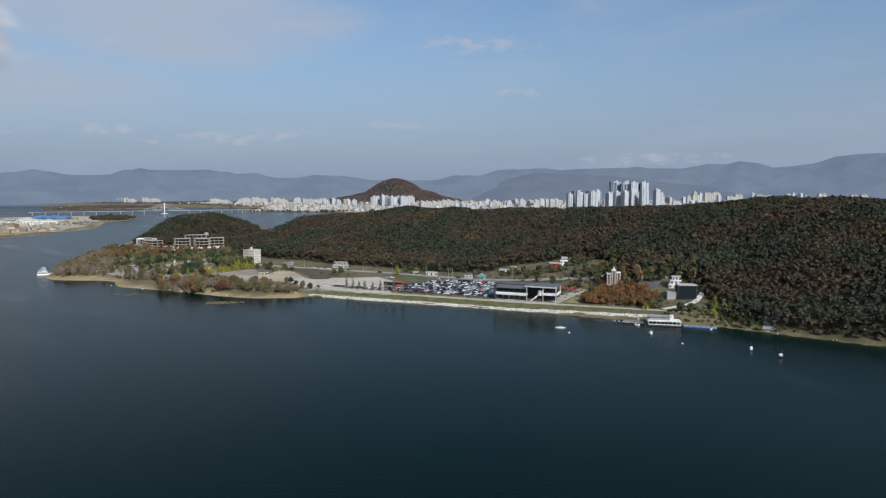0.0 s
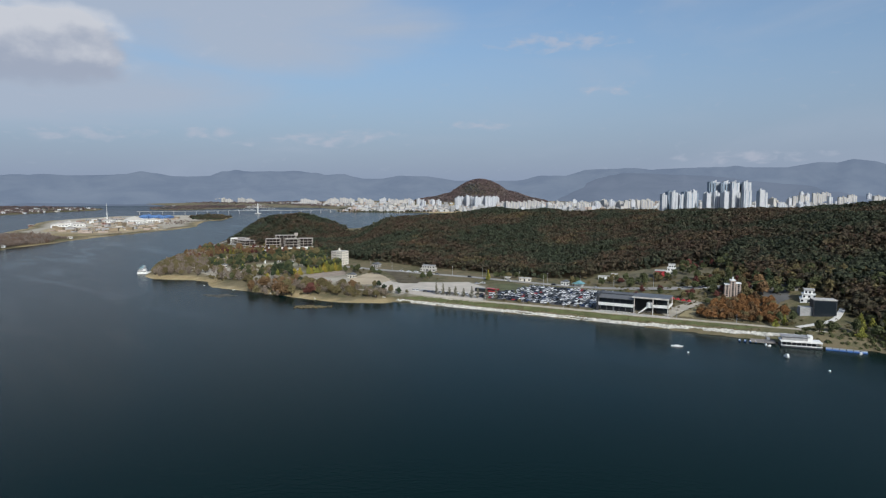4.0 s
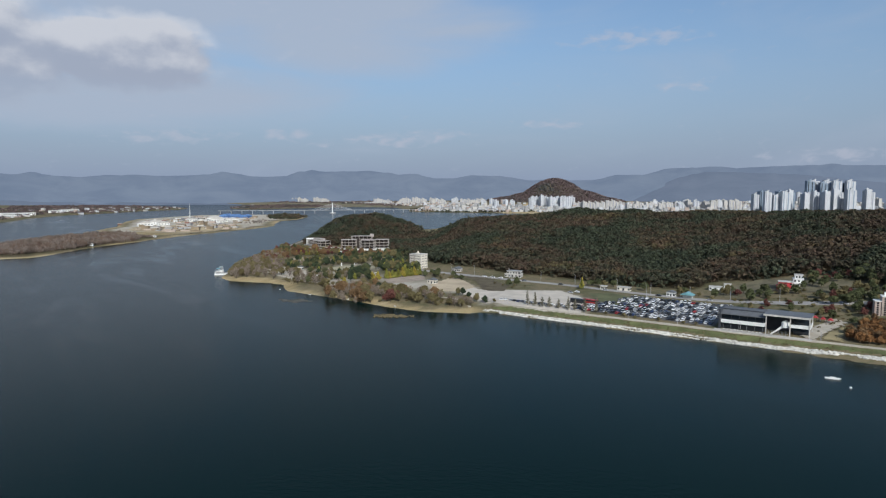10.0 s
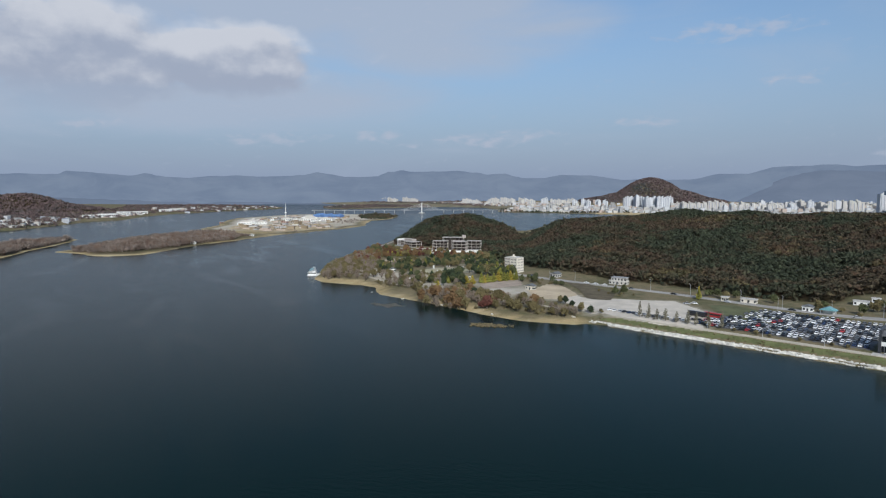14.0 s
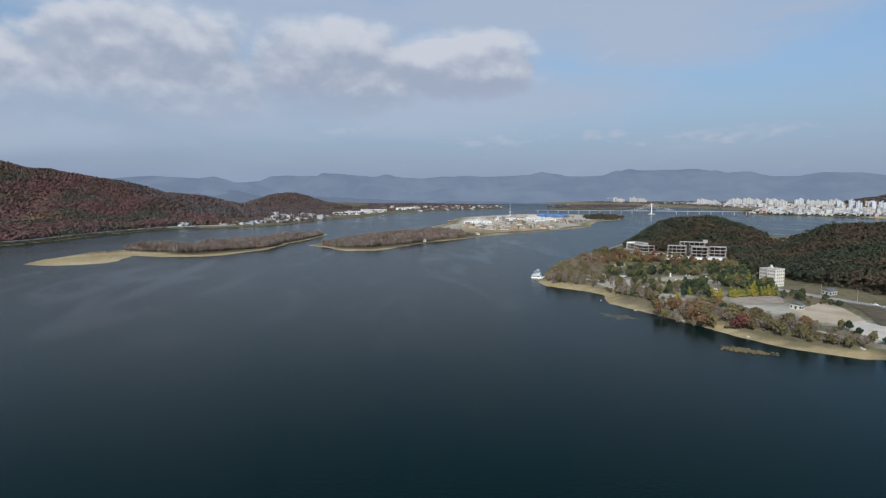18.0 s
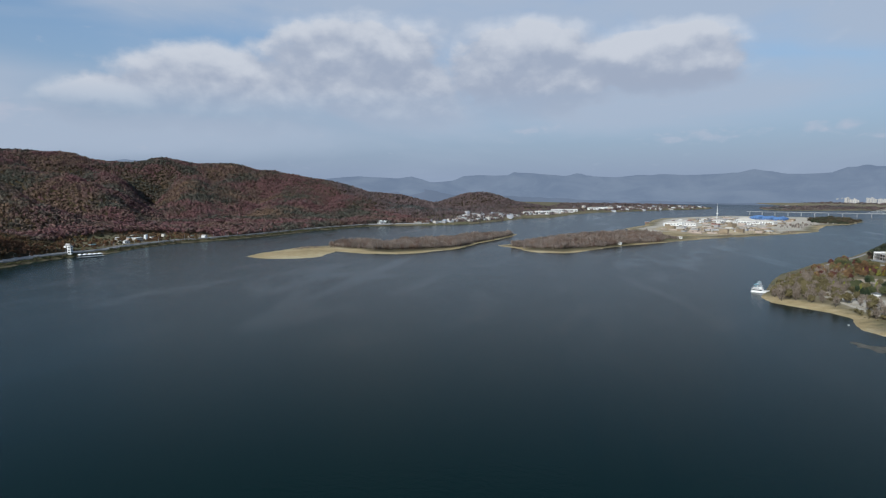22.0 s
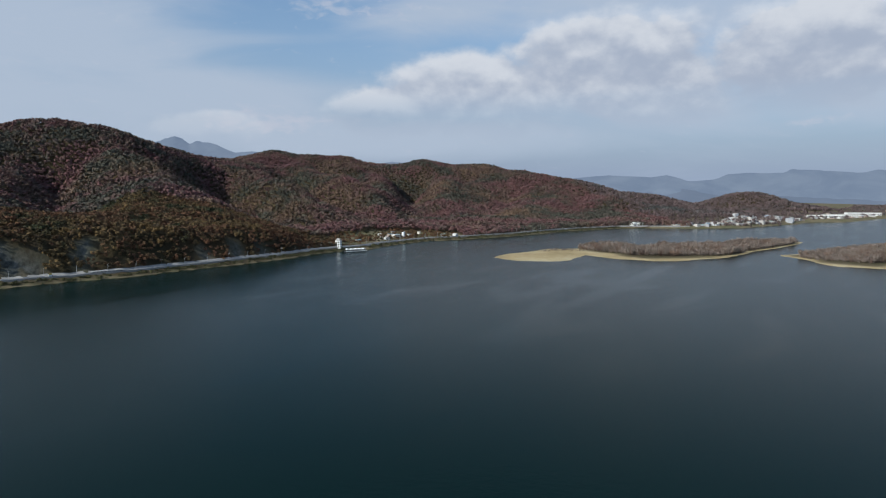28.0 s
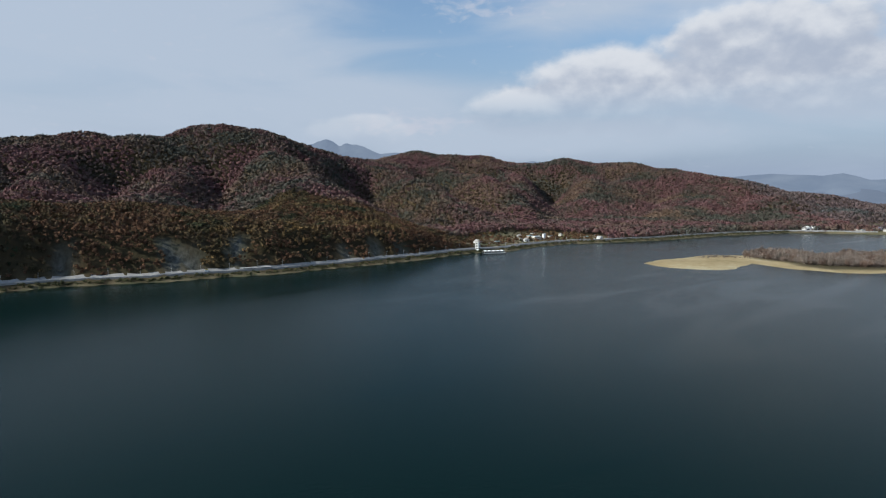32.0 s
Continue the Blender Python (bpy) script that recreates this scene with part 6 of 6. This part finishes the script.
ferry(-417, 641, 115, 22, "white and teal excursion boat moored at the point")
ferry(-407, 628, 20, 14, "small white excursion boat moored at the point")
ferry(-424, 655, 120, 15, "white excursion boat beside the larger one")
p_ = thing("landing_stage", "pale floating landing stage at the point", "jetty", pose(-402, 640, 0, 0, 0, 25))
part("deck", boxes((-8, 8, -2.5, 2.5, 0.3, 0.8)), PALE, p_)
part("gangway", boxes((8, 18, -1, 1, 0.9, 1.2)), PALE, p_)
for x, y, w in ((-128, 507, 3.4), (-121, 505, 2.8), (-262, 536, 2.2), (-300, 556, 2.4), (-176, 500, 2.5), (-222, 521, 2.6)):
    b = thing("beached_boat", "old pale rowing boat pulled up on the shore", "boat", put(x, y, RC.uniform(0, 180)), "beached boats")
    bm = prism([(-w / 2, 0.7), (-w / 2 + 0.4, 0), (w / 2 - 0.5, 0), (w / 2 + 0.3, 0.8)], -0.6, 0.6)
    part("hull", bm, CREAM, b)
    part("thwart", boxes((-0.2, 0.2, -0.6, 0.6, 0.7, 0.78)), GREY, b)
for k, (x, y) in enumerate(((-280, 655), (-272, 672), (-300, 690), (-316, 670), (-268, 690), (-290, 706), (-250, 612), (-238, 628))):
    s_ = thing("sculpture", "abstract pale stone sculpture on the lawn", "sculpture", put(x, y, k * 50), "park sculptures")
    bm = tubes(*[((2.2 * math.cos(a), 0, 2.6 * math.sin(a)), (2.2 * math.cos(a + 0.4), 0, 2.6 * math.sin(a + 0.4)), 0.3, 0.3) for a in np.arange(0, 3.0, 0.39)], seg=6) if k % 2 else boxes((-0.8, 0.8, -0.6, 0.6, -0.2, 2.6), (-1.5, 1.5, -0.4, 0.4, 2.6, 3.2), bev=0.1)
    part("figure", bm, WHITE, s_)
    part("base", boxes((-1.6, 1.6, -1.0, 1.0, -0.4, 0.15)), PALE, s_)

# ---- western shore ----
WEST_ROAD = []
for (ax, ay), (bx, by), (cx, cy) in zip(WEST_SHORE[1:24], WEST_SHORE[2:25], WEST_SHORE[3:26]):
    d_ = Vector((cx - ax, cy - ay)).normalized()
    WEST_ROAD.append((bx - d_.y * 10.5, by + d_.x * 10.5))
draped("road_west", WEST_ROAD, 6.0, ROADTOP, "pale lakeside road below the mountain", 1.0)
draped("curb_west", [(x + 3.4, y - 2.0) for x, y in WEST_ROAD], 0.4, GREY, "pale concrete guard wall along the lakeside road", 1.7, category="wall")


def along(line, gap):
    out, carry = [], 0.0
    for (ax, ay), (bx, by) in zip(line, line[1:]):
        n = math.hypot(bx - ax, by - ay)
        t = carry
        while t < n:
            out.append((ax + (bx - ax) * t / n, ay + (by - ay) * t / n, math.degrees(math.atan2(by - ay, bx - ax))))
            t += gap
        carry = t - n
    return out


for x, y, a in along(WEST_ROAD[1:20], 27.0):
    lamp_post(x - 4.2 * math.cos(math.radians(a - 60)), y + 4.2 * math.sin(math.radians(120)), a - 90, 8.5, "western road lamps")


def boathouse():
    ob = thing("boathouse", "white lookout tower with a floating deck restaurant", "building", pose(-1031, 122, 3.0, 0, 0, 60))
    part("tower", boxes((0, 5, 0, 5, -1.5, 11), bev=0.08), WHITE, ob)
    for k in range(3):
        part("window", boxes((5.0 - 0.1, 5.06, 1.2, 3.8, 1.5 + 3.2 * k, 3.2 + 3.2 * k)), GLASS, ob)
        part("window", boxes((1.2, 3.8, -0.06, 0.1, 1.5 + 3.2 * k, 3.2 + 3.2 * k)), GLASS, ob)
    part("tower_cap", boxes((-0.4, 5.4, -0.4, 5.4, 11, 11.6)), PALE, ob)
    dk = thing("floating_restaurant", "low floating restaurant with white awnings", "building", pose(-1012, 132, 0, 0, 0, 106))
    part("hull", boxes((0, 30, -10, 0, -0.4, 1.0), bev=0.1), DARK, dk)
    part("room", boxes((2, 28, -8.5, -1.5, 1.0, 3.4)), GLASS, dk)
    for k in range(5):
        part("awning", prism([(1.2 + k * 5.7, 3.5), (6.5 + k * 5.7, 3.5), (3.85 + k * 5.7, 4.9)], -9.4, -0.6), WHITE, dk, "white pitched awning")
    part("rail", boxes((0, 30, -10, -9.85, 1.0, 1.9)), WHITE, dk)


boathouse()


def arcade():
    ob = thing("roadside_arcade", "long low pale arcade building beside the lake road", "building", put(-780, -104, 122, 3.6))
    part("wall", boxes((0, 28, 2.5, 5, -1, 2.8)), PALE, ob)
    part("roof", boxes((-0.4, 28.4, -0.3, 5.4, 2.8, 3.1), bev=0.05), PALE, ob, "flat pale roof")
    for k in range(9):
        part("pier", boxes((k * 3.4, k * 3.4 + 0.6, 0, 0.6, -1, 2.8)), PALE, ob)
        if k < 8:
            part("opening", boxes((k * 3.4 + 0.9, k * 3.4 + 3.1, 2.4, 2.6, 0.2, 2.3)), GLASS, ob, "dark arcade opening")


arcade()
k_ = thing("roadside_kiosk", "small white kiosk with a yellow sign", "kiosk", put(-760, -134, 122, 4.4))
part("booth", boxes((0, 3, 0, 2.5, -0.5, 2.6), bev=0.05), WHITE, k_)
part("sign", boxes((0.2, 2.8, -0.15, -0.02, 2.6, 3.6)), plain("yellow_sign", (0.65, 0.45, 0.06), 0.5, 0.1), k_, "yellow sign board")
villa("crenellated_cafe", "white cafe with a square turret on the western shore", -1176, 212, 132, 17, 9, 2, CREAM, WHITE)
t_ = thing("cafe_turret", "square white turret beside the shore cafe", "building", put(-1188, 228, 132))
part("shaft", boxes((0, 4, 0, 4, -1, 9.5), bev=0.05), WHITE, t_)
for i_ in range(3):
    part("merlon", boxes((i_ * 1.5, i_ * 1.5 + 0.9, -0.1, 0.4, 9.5, 10.4)), WHITE, t_)
for i_, (x, y, w, fl) in enumerate(((-1150, 196, 8, 1), (-1168, 190, 6, 1), (-1192, 205, 9, 2), (-1215, 190, 7, 1), (-1230, 240, 8, 1), (-1225, 300, 7, 1), (-1218, 322, 9, 1), (-1252, 262, 7, 2), (-1098, 150, 8, 1), (-1085, 122, 10, 1), (-1270, 215, 8, 1))):
    villa("village_house", "small %s village house by the western shore" % ("white flat-roofed" if i_ % 3 else "grey-roofed"), x, y, 118 + 12 * (i_ % 4), w, w * 0.7, fl, (WHITE, CREAM, PINK)[i_ % 3], (PALE, ROOFGREY, TEAL)[i_ % 3], i_ % 3 != 0)
draped("path_village", [(-1110, 180), (-1160, 190), (-1210, 215), (-1260, 240), (-1310, 262)], 4, EARTH, "pale earth lane through the village", category="path")
patch("lawn_village", [(-1195, 245), (-1230, 270), (-1262, 300), (-1290, 300), (-1290, 262), (-1235, 228)], GRASS, "pale green terraced field behind the village")


def pier_house():
    ob = thing("pier_pavilion", "white pavilion with two pitched roofs on the shore", "building", put(-1478, 770, 100))
    for k in range(2):
        part("hall", boxes((k * 15, k * 15 + 13, 0, 12, -1.5, 4.5), bev=0.06), WHITE, ob)
        part("roof", prism([(k * 15 - 0.8, 4.5), (k * 15 + 13.8, 4.5), (k * 15 + 6.5, 8.5)], -0.8, 12.8), WHITE, ob, "white pitched roof")
        part("doorway", boxes((k * 15 + 4, k * 15 + 9, -0.08, 0.2, -0.5, 3.2)), GLASS, ob)
    part("deck", boxes((-3, 31, -7, 0, -3.5, -0.8)), PALE, ob)


pier_house()

# ---- the far bank, the island works and the bridge ----
RH = random.Random(12)


def shed(name, label, x, y, turn, w, d, h, wall, roof, pitched=True, group=""):
    ob = thing(name, label, "building", put(x, y, turn), group)
    part("shell", boxes((-w / 2, w / 2, -d / 2, d / 2, -2, h), bev=0.1), wall, ob)
    if pitched:
        part("roof", prism([(-w / 2 - 0.6, h), (w / 2 + 0.6, h), (0, h + w * 0.16)], -d / 2 - 0.6, d / 2 + 0.6), roof, ob)
    else:
        part("roof", boxes((-w / 2 - 0.5, w / 2 + 0.5, -d / 2 - 0.5, d / 2 + 0.5, h, h + 0.8)), roof, ob)
    n = max(2, int(w / 6))
    for i in range(n):
        part("window", boxes((-w / 2 + w * (i + 0.25) / n, -w / 2 + w * (i + 0.75) / n, -d / 2 - 0.1, -d / 2 + 0.3, h * 0.45, h * 0.75)), GLASS, ob)
    return ob


for k in range(3):
    shed("blue_hall", "large blue-roofed hall on the island works", -1165 + k * 30, 1800 + k * 5, 12, 27, 50, 8 - k, BLUEP, BLUEP, True, "blue halls")
for x, y, w, d, h in ((-1085, 1340, 34, 14, 7), (-1060, 1372, 28, 12, 6), (-1110, 1400, 30, 14, 7), (-1040, 1560, 40, 16, 7), (-1010, 1590, 36, 14, 6), (-1085, 1620, 44, 16, 8), (-1000, 1520, 20, 10, 5), (-1120, 1560, 26, 14, 6)):
    shed("works_hall", "long white hall on the island works", x, y, RH.uniform(30, 70), w, d, h, WHITE, PALE, True, "island works")
for k in range(46):
    x, y = -1150 + RH.uniform(-80, 120), 1560 + RH.uniform(-160, 140)
    shed("site_cabin", ("brown", "white", "grey")[k % 3] + " site cabin on the island works", x, y, RH.uniform(0, 90), RH.uniform(6, 14), 5, RH.uniform(2.8, 6), (RUST, WHITE, GREY)[k % 3], (PALE, PALE, ROOFGREY)[k % 3], False, "site cabins")
for x, y in ((-832, 852), (-821, 866), (-795, 868), (-824, 1046)):
    shed("island_cabin", "small white cabin on the island bank", x, y, 20, 9, 4, 3, WHITE, PALE, True, "island cabins")
m_ = thing("lattice_mast", "tall white lattice mast on the island works", "mast", put(-1160, 1612))
part("shaft", tubes(((-1.2, 0, -1), (0, 0, 42), 0.5, 0.3), ((1.2, 0, -1), (0, 0, 42), 0.5, 0.3), ((0, 1.4, -1), (0, 0, 42), 0.5, 0.3), seg=5), WHITE, m_)
part("ring", tubes(((0, 0, 20), (0, 0, 21.2), 3.2, 3.2), seg=12), WHITE, m_)
part("tip", tubes(((0, 0, 42), (0, 0, 50), 0.25, 0.1), seg=5), WHITE, m_)
patch("sand_works", [(-860, 1120), (-820, 1200), (-815, 1330), (-900, 1450), (-1020, 1420), (-1090, 1300), (-1000, 1180)], plain("yellow_sand", (0.36, 0.29, 0.18), 0.95, 0.45, 0.012), "yellow sand ground of the island works", 0.3, "ground", 14)


def cable_bridge():
    ob = thing("cable_bridge", "white cable-stayed bridge with one tall pylon", "bridge", pose(-1050, 2345, 0, 0, 0, 26))
    part("deck", boxes((-430, 330, -6, 6, 11.4, 12.3)), GREY, ob, "long pale bridge deck")
    part("kerb", boxes((-430, 330, -6.3, -6, 11.6, 12.9), (-430, 330, 6, 6.3, 11.6, 12.9)), GREY, ob)
    for k in range(20):
        px = -420 + k * 39
        if abs(px) < 60:
            continue
        part("pier", boxes((px - 1.0, px + 1.0, -4, 4, -3, 11.4), bev=0.1), GREY, ob)
    part("pylon", tubes(((0, -8, -3), (0, -1.2, 36), 2.0, 1.3), ((0, 8, -3), (0, 1.2, 36), 2.0, 1.3), ((0, 0, 35), (0, 0, 42), 1.6, 1.2), seg=8), WHITE, ob, "white A-shaped pylon")
    part("pylon_foot", tubes(((0, 0, -3), (0, 0, 2.5), 13, 12), seg=16), PALE, ob)
    for s in (-1, 1):
        for k in range(7):
            part("cable", tubes(((0, 0, 39 - k * 2.2), (s * (86 - k * 11), 0, 12.6), 0.22, 0.22), seg=5), WHITE, ob)


cable_bridge()


# ---- the town ----
def apartment(w, d, h, wall, dark):
    """A block of flats of stepped bays, with darker-coloured recesses and roof houses."""
    ob = thing("apartment_block", "tall pale block of flats in the far town", "building", pose(0, 0, -400), "town flats")
    n = max(2, int(w / 11))
    for i in range(n):
        x0, x1 = -w / 2 + w * i / n, -w / 2 + w * (i + 1) / n
        dz = (0, -3.2, 0, -6.0)[i % 4]
        bay = part("bay", boxes((x0, x1 - 1.6, -d / 2 + (1.5 if i % 2 else 0), d / 2, -3, h + dz)), wall, ob)
        part("recess", boxes((x1 - 1.6, x1, -d / 2 + 3.0, d / 2 - 1, -3, h + dz - 1)), dark, ob, "recess in the darker colour")
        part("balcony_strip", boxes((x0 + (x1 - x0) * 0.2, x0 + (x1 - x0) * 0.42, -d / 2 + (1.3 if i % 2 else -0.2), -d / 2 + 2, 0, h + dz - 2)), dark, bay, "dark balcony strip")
    part("roof_house", boxes((-3, 3, -3, 3, h, h + 4)), wall, ob)
    return ob


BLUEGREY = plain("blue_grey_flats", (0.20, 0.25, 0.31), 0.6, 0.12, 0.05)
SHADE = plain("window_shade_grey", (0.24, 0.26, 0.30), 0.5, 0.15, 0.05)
# White render dimmed and slightly blued, a painted stand-in for haze over the town.
FLATWHITE = plain("hazed_white_flats", (0.47, 0.48, 0.50), 0.6, 0.10, 0.03)
FLATCREAM = plain("far_cream_flats", (0.44, 0.42, 0.39), 0.7, 0.12, 0.03)
MADE = {}


def flats(kind, x, y, top, turn):
    """A block whose roof lies that high over the lake."""
    g = spot(x, y)
    h = round((top - g) / 6.0) * 6.0
    key = (kind, h)
    if key not in MADE:
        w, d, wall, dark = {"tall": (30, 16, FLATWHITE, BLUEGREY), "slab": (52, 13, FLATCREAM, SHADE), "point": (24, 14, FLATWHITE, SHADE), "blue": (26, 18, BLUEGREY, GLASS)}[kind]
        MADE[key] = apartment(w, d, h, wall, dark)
    copy_thing(MADE[key], pose(x, y, g, 0, 0, turn))


def quarter(kind, n, x0, x1, y0, y1, lo, hi, turn=20):
    for k in range(n):
        flats(RH.choice(kind), x0 + (x1 - x0) * (k + RH.uniform(0.1, 0.9)) / n, RH.uniform(y0, y1), RH.uniform(lo, hi), turn + RH.choice((0, 0, 90, 12)))


for k in range(7):
    flats("blue" if k in (0, 2, 5) else "tall", 655 + k * 20, 2400 + 22 * (k % 2), 124 - 3 * (k % 3), 10)
quarter(["tall", "point"], 8, 645, 815, 2290, 2350, 80, 94, 12)
quarter(["tall", "blue", "tall", "point"], 12, 480, 640, 2300, 2440, 70, 92, 14)
quarter(["point", "slab", "slab"], 9, 330, 560, 2750, 3000, 40, 54, 10)
quarter(["slab", "point", "slab"], 24, -130, 480, 2640, 3200, 30, 42, 14)
quarter(["slab", "point"], 7, 60, 400, 3000, 3400, 34, 48, 10)
quarter(["point"], 16, -345, -150, 2920, 3060, 54, 66, 25)
quarter(["slab"], 4, -110, 30, 2620, 2720, 42, 50, 18)
quarter(["point"], 6, -590, -420, 3050, 3150, 42, 52, 20)
quarter(["slab", "slab", "point"], 15, -1000, -600, 3500, 3750, 36, 46, 10)
quarter(["slab"], 11, -1420, -1000, 3650, 3900, 34, 50, 12)
quarter(["slab"], 6, -2060, -1760, 3880, 3960, 34, 44, 8)
quarter(["slab", "point"], 20, 900, 2300, 3000, 3700, 50, 72, 8)
quarter(["slab", "point"], 12, 1000, 2200, 3600, 4000, 68, 84, 8)
quarter(["point"], 8, 900, 1250, 2500, 2750, 36, 46, 8)
for ob in list(MADE.values()):
    for c in list(ob.children_recursive):
        bpy.data.objects.remove(c)
    bpy.data.objects.remove(ob)


def low_town(name, polys, gap, lo, hi, seed, label, walls=(0, 1, 2, 3, 4, 3), roofs=(2, 3, 3, 5, 6, 7, 3)):
    """Close-set small houses, in one mesh."""
    r_ = np.random.RandomState(seed)
    verts, faces, idx, off = [], [], [], 0
    cube = np.array([(x, y, z) for z in (0, 1) for y in (-0.5, 0.5) for x in (-0.5, 0.5)])
    quads = np.array([(0, 1, 5, 4), (1, 3, 7, 5), (3, 2, 6, 7), (2, 0, 4, 6), (4, 5, 7, 6)])
    for poly, g in polys:
        xs, ys = [q[0] for q in poly], [q[1] for q in poly]
        x, y, r2 = scatter(min(xs), max(xs), min(ys), max(ys), g, seed)
        k = (inside(poly, x, y) > 0) & (r2.rand(len(x)) < 0.8)
        x, y = x[k], y[k]
        z = height(x, y)
        for px, py, pz in zip(x, y, z):
            if pz < 0.5 or pz > 27 or (px < -2000 and r_.rand() < 0.6):
                continue
            w, d, h = r_.uniform(8, 18), r_.uniform(7, 14), r_.uniform(lo, hi) * (2.2 if r_.rand() < 0.08 else 1)
            a = 0.35 + r_.randn() * 0.25
            c = cube * (w, d, h + 2)
            c = np.stack([px + c[:, 0] * math.cos(a) - c[:, 1] * math.sin(a), py + c[:, 0] * math.sin(a) + c[:, 1] * math.cos(a), pz - 2 + c[:, 2]], 1)
            verts.append(c)
            faces.append(quads + off)
            wall, roof = r_.choice(walls), r_.choice(roofs)
            idx += [wall] * 4 + [roof]
            off += 8
    me = mesh_from(name, np.concatenate(verts), np.concatenate(faces), [FLATWHITE, FLATCREAM, PALE, GREY, PINK, TEAL, BLUEP, EARTH], False, idx)
    tagged(new(name, me), label, "town", kind="stuff")


low_town("low_town", [([(-790, 2625), (-430, 2545), (300, 2440), (1000, 2420), (1500, 2900), (700, 3300), (-300, 3200), (-850, 3000)], 17), ([(500, 3300), (1500, 2800), (2800, 2700), (2800, 4200), (1000, 4300), (200, 3900)], 34),
                      ([(-1000, 3300), (-400, 3250), (300, 3600), (200, 4000), (-900, 3900), (-1600, 3750)], 32)], 24, 4, 10, 3, "close-set small pale houses of the town")
low_town("far_bank_village", [([(-1462, 850), (-1450, 900), (-1448, 1005), (-1495, 1080), (-1590, 1255), (-1652, 1335), (-1740, 1300), (-1640, 1120), (-1530, 1000), (-1505, 870)], 21), ([(-1670, 1400), (-1760, 1400), (-1960, 1700), (-1860, 1760)], 20), ([(-1960, 1960), (-2250, 2050), (-2350, 2450), (-2200, 2520), (-1900, 2300)], 34),
                              ([(-2500, 3000), (-2950, 3100), (-3000, 3900), (-2700, 3500)], 60), ([(-1800, 1960), (-1780, 2300), (-1840, 2640), (-1770, 3100), (-2100, 3200), (-2300, 2500), (-2100, 1960)], 42)], 26, 2.6, 5.0, 5, "pale farm and village houses on the far bank", (1, 2, 3, 4, 0), (2, 3, 3, 5, 6, 7))
low_town("site_huts", [([(-880, 1160), (-840, 1200), (-830, 1340), (-905, 1440), (-1010, 1410), (-1075, 1310), (-990, 1190)], 24), ([(-930, 1480), (-1060, 1440), (-1250, 1620), (-1330, 1900), (-1100, 1900), (-1000, 1650)], 30)], 24, 2.2, 4.0, 9, "brown and white huts and stacks of the island works", (4, 7, 7, 3, 1), (7, 4, 3, 7, 7, 1))
for x, y, w, d, h in ((-1725, 1480, 46, 18, 11), (-1790, 1575, 60, 16, 9), (-1850, 1650, 40, 20, 12), (-1740, 1430, 30, 14, 8), (-1900, 1760, 50, 16, 9), (-2010, 1980, 40, 18, 9), (-2060, 2100, 60, 20, 8)):
    shed("school_block", "long white school block on the far bank", x, y, RH.uniform(60, 80), w, d, h, WHITE, PALE, False, "school blocks")

tagged(new("reed_shoal", mesh_from("reed_shoal", [(-261 + (13 + 4 * math.sin(a * 3)) * math.cos(a), 507 + (7 + 3 * math.sin(a * 5 + 1)) * math.sin(a), 0.03) for a in np.linspace(0, 2 * math.pi, 40, endpoint=False)] + [(-261, 507, 0.05)], [(k, (k + 1) % 40, 40) for k in range(40)], [plain("sunken_reeds", (0.09, 0.085, 0.065), 0.8, 0.5, 0.3)])), "pale shoal of sunken reeds near the shore", "reeds", kind="stuff")
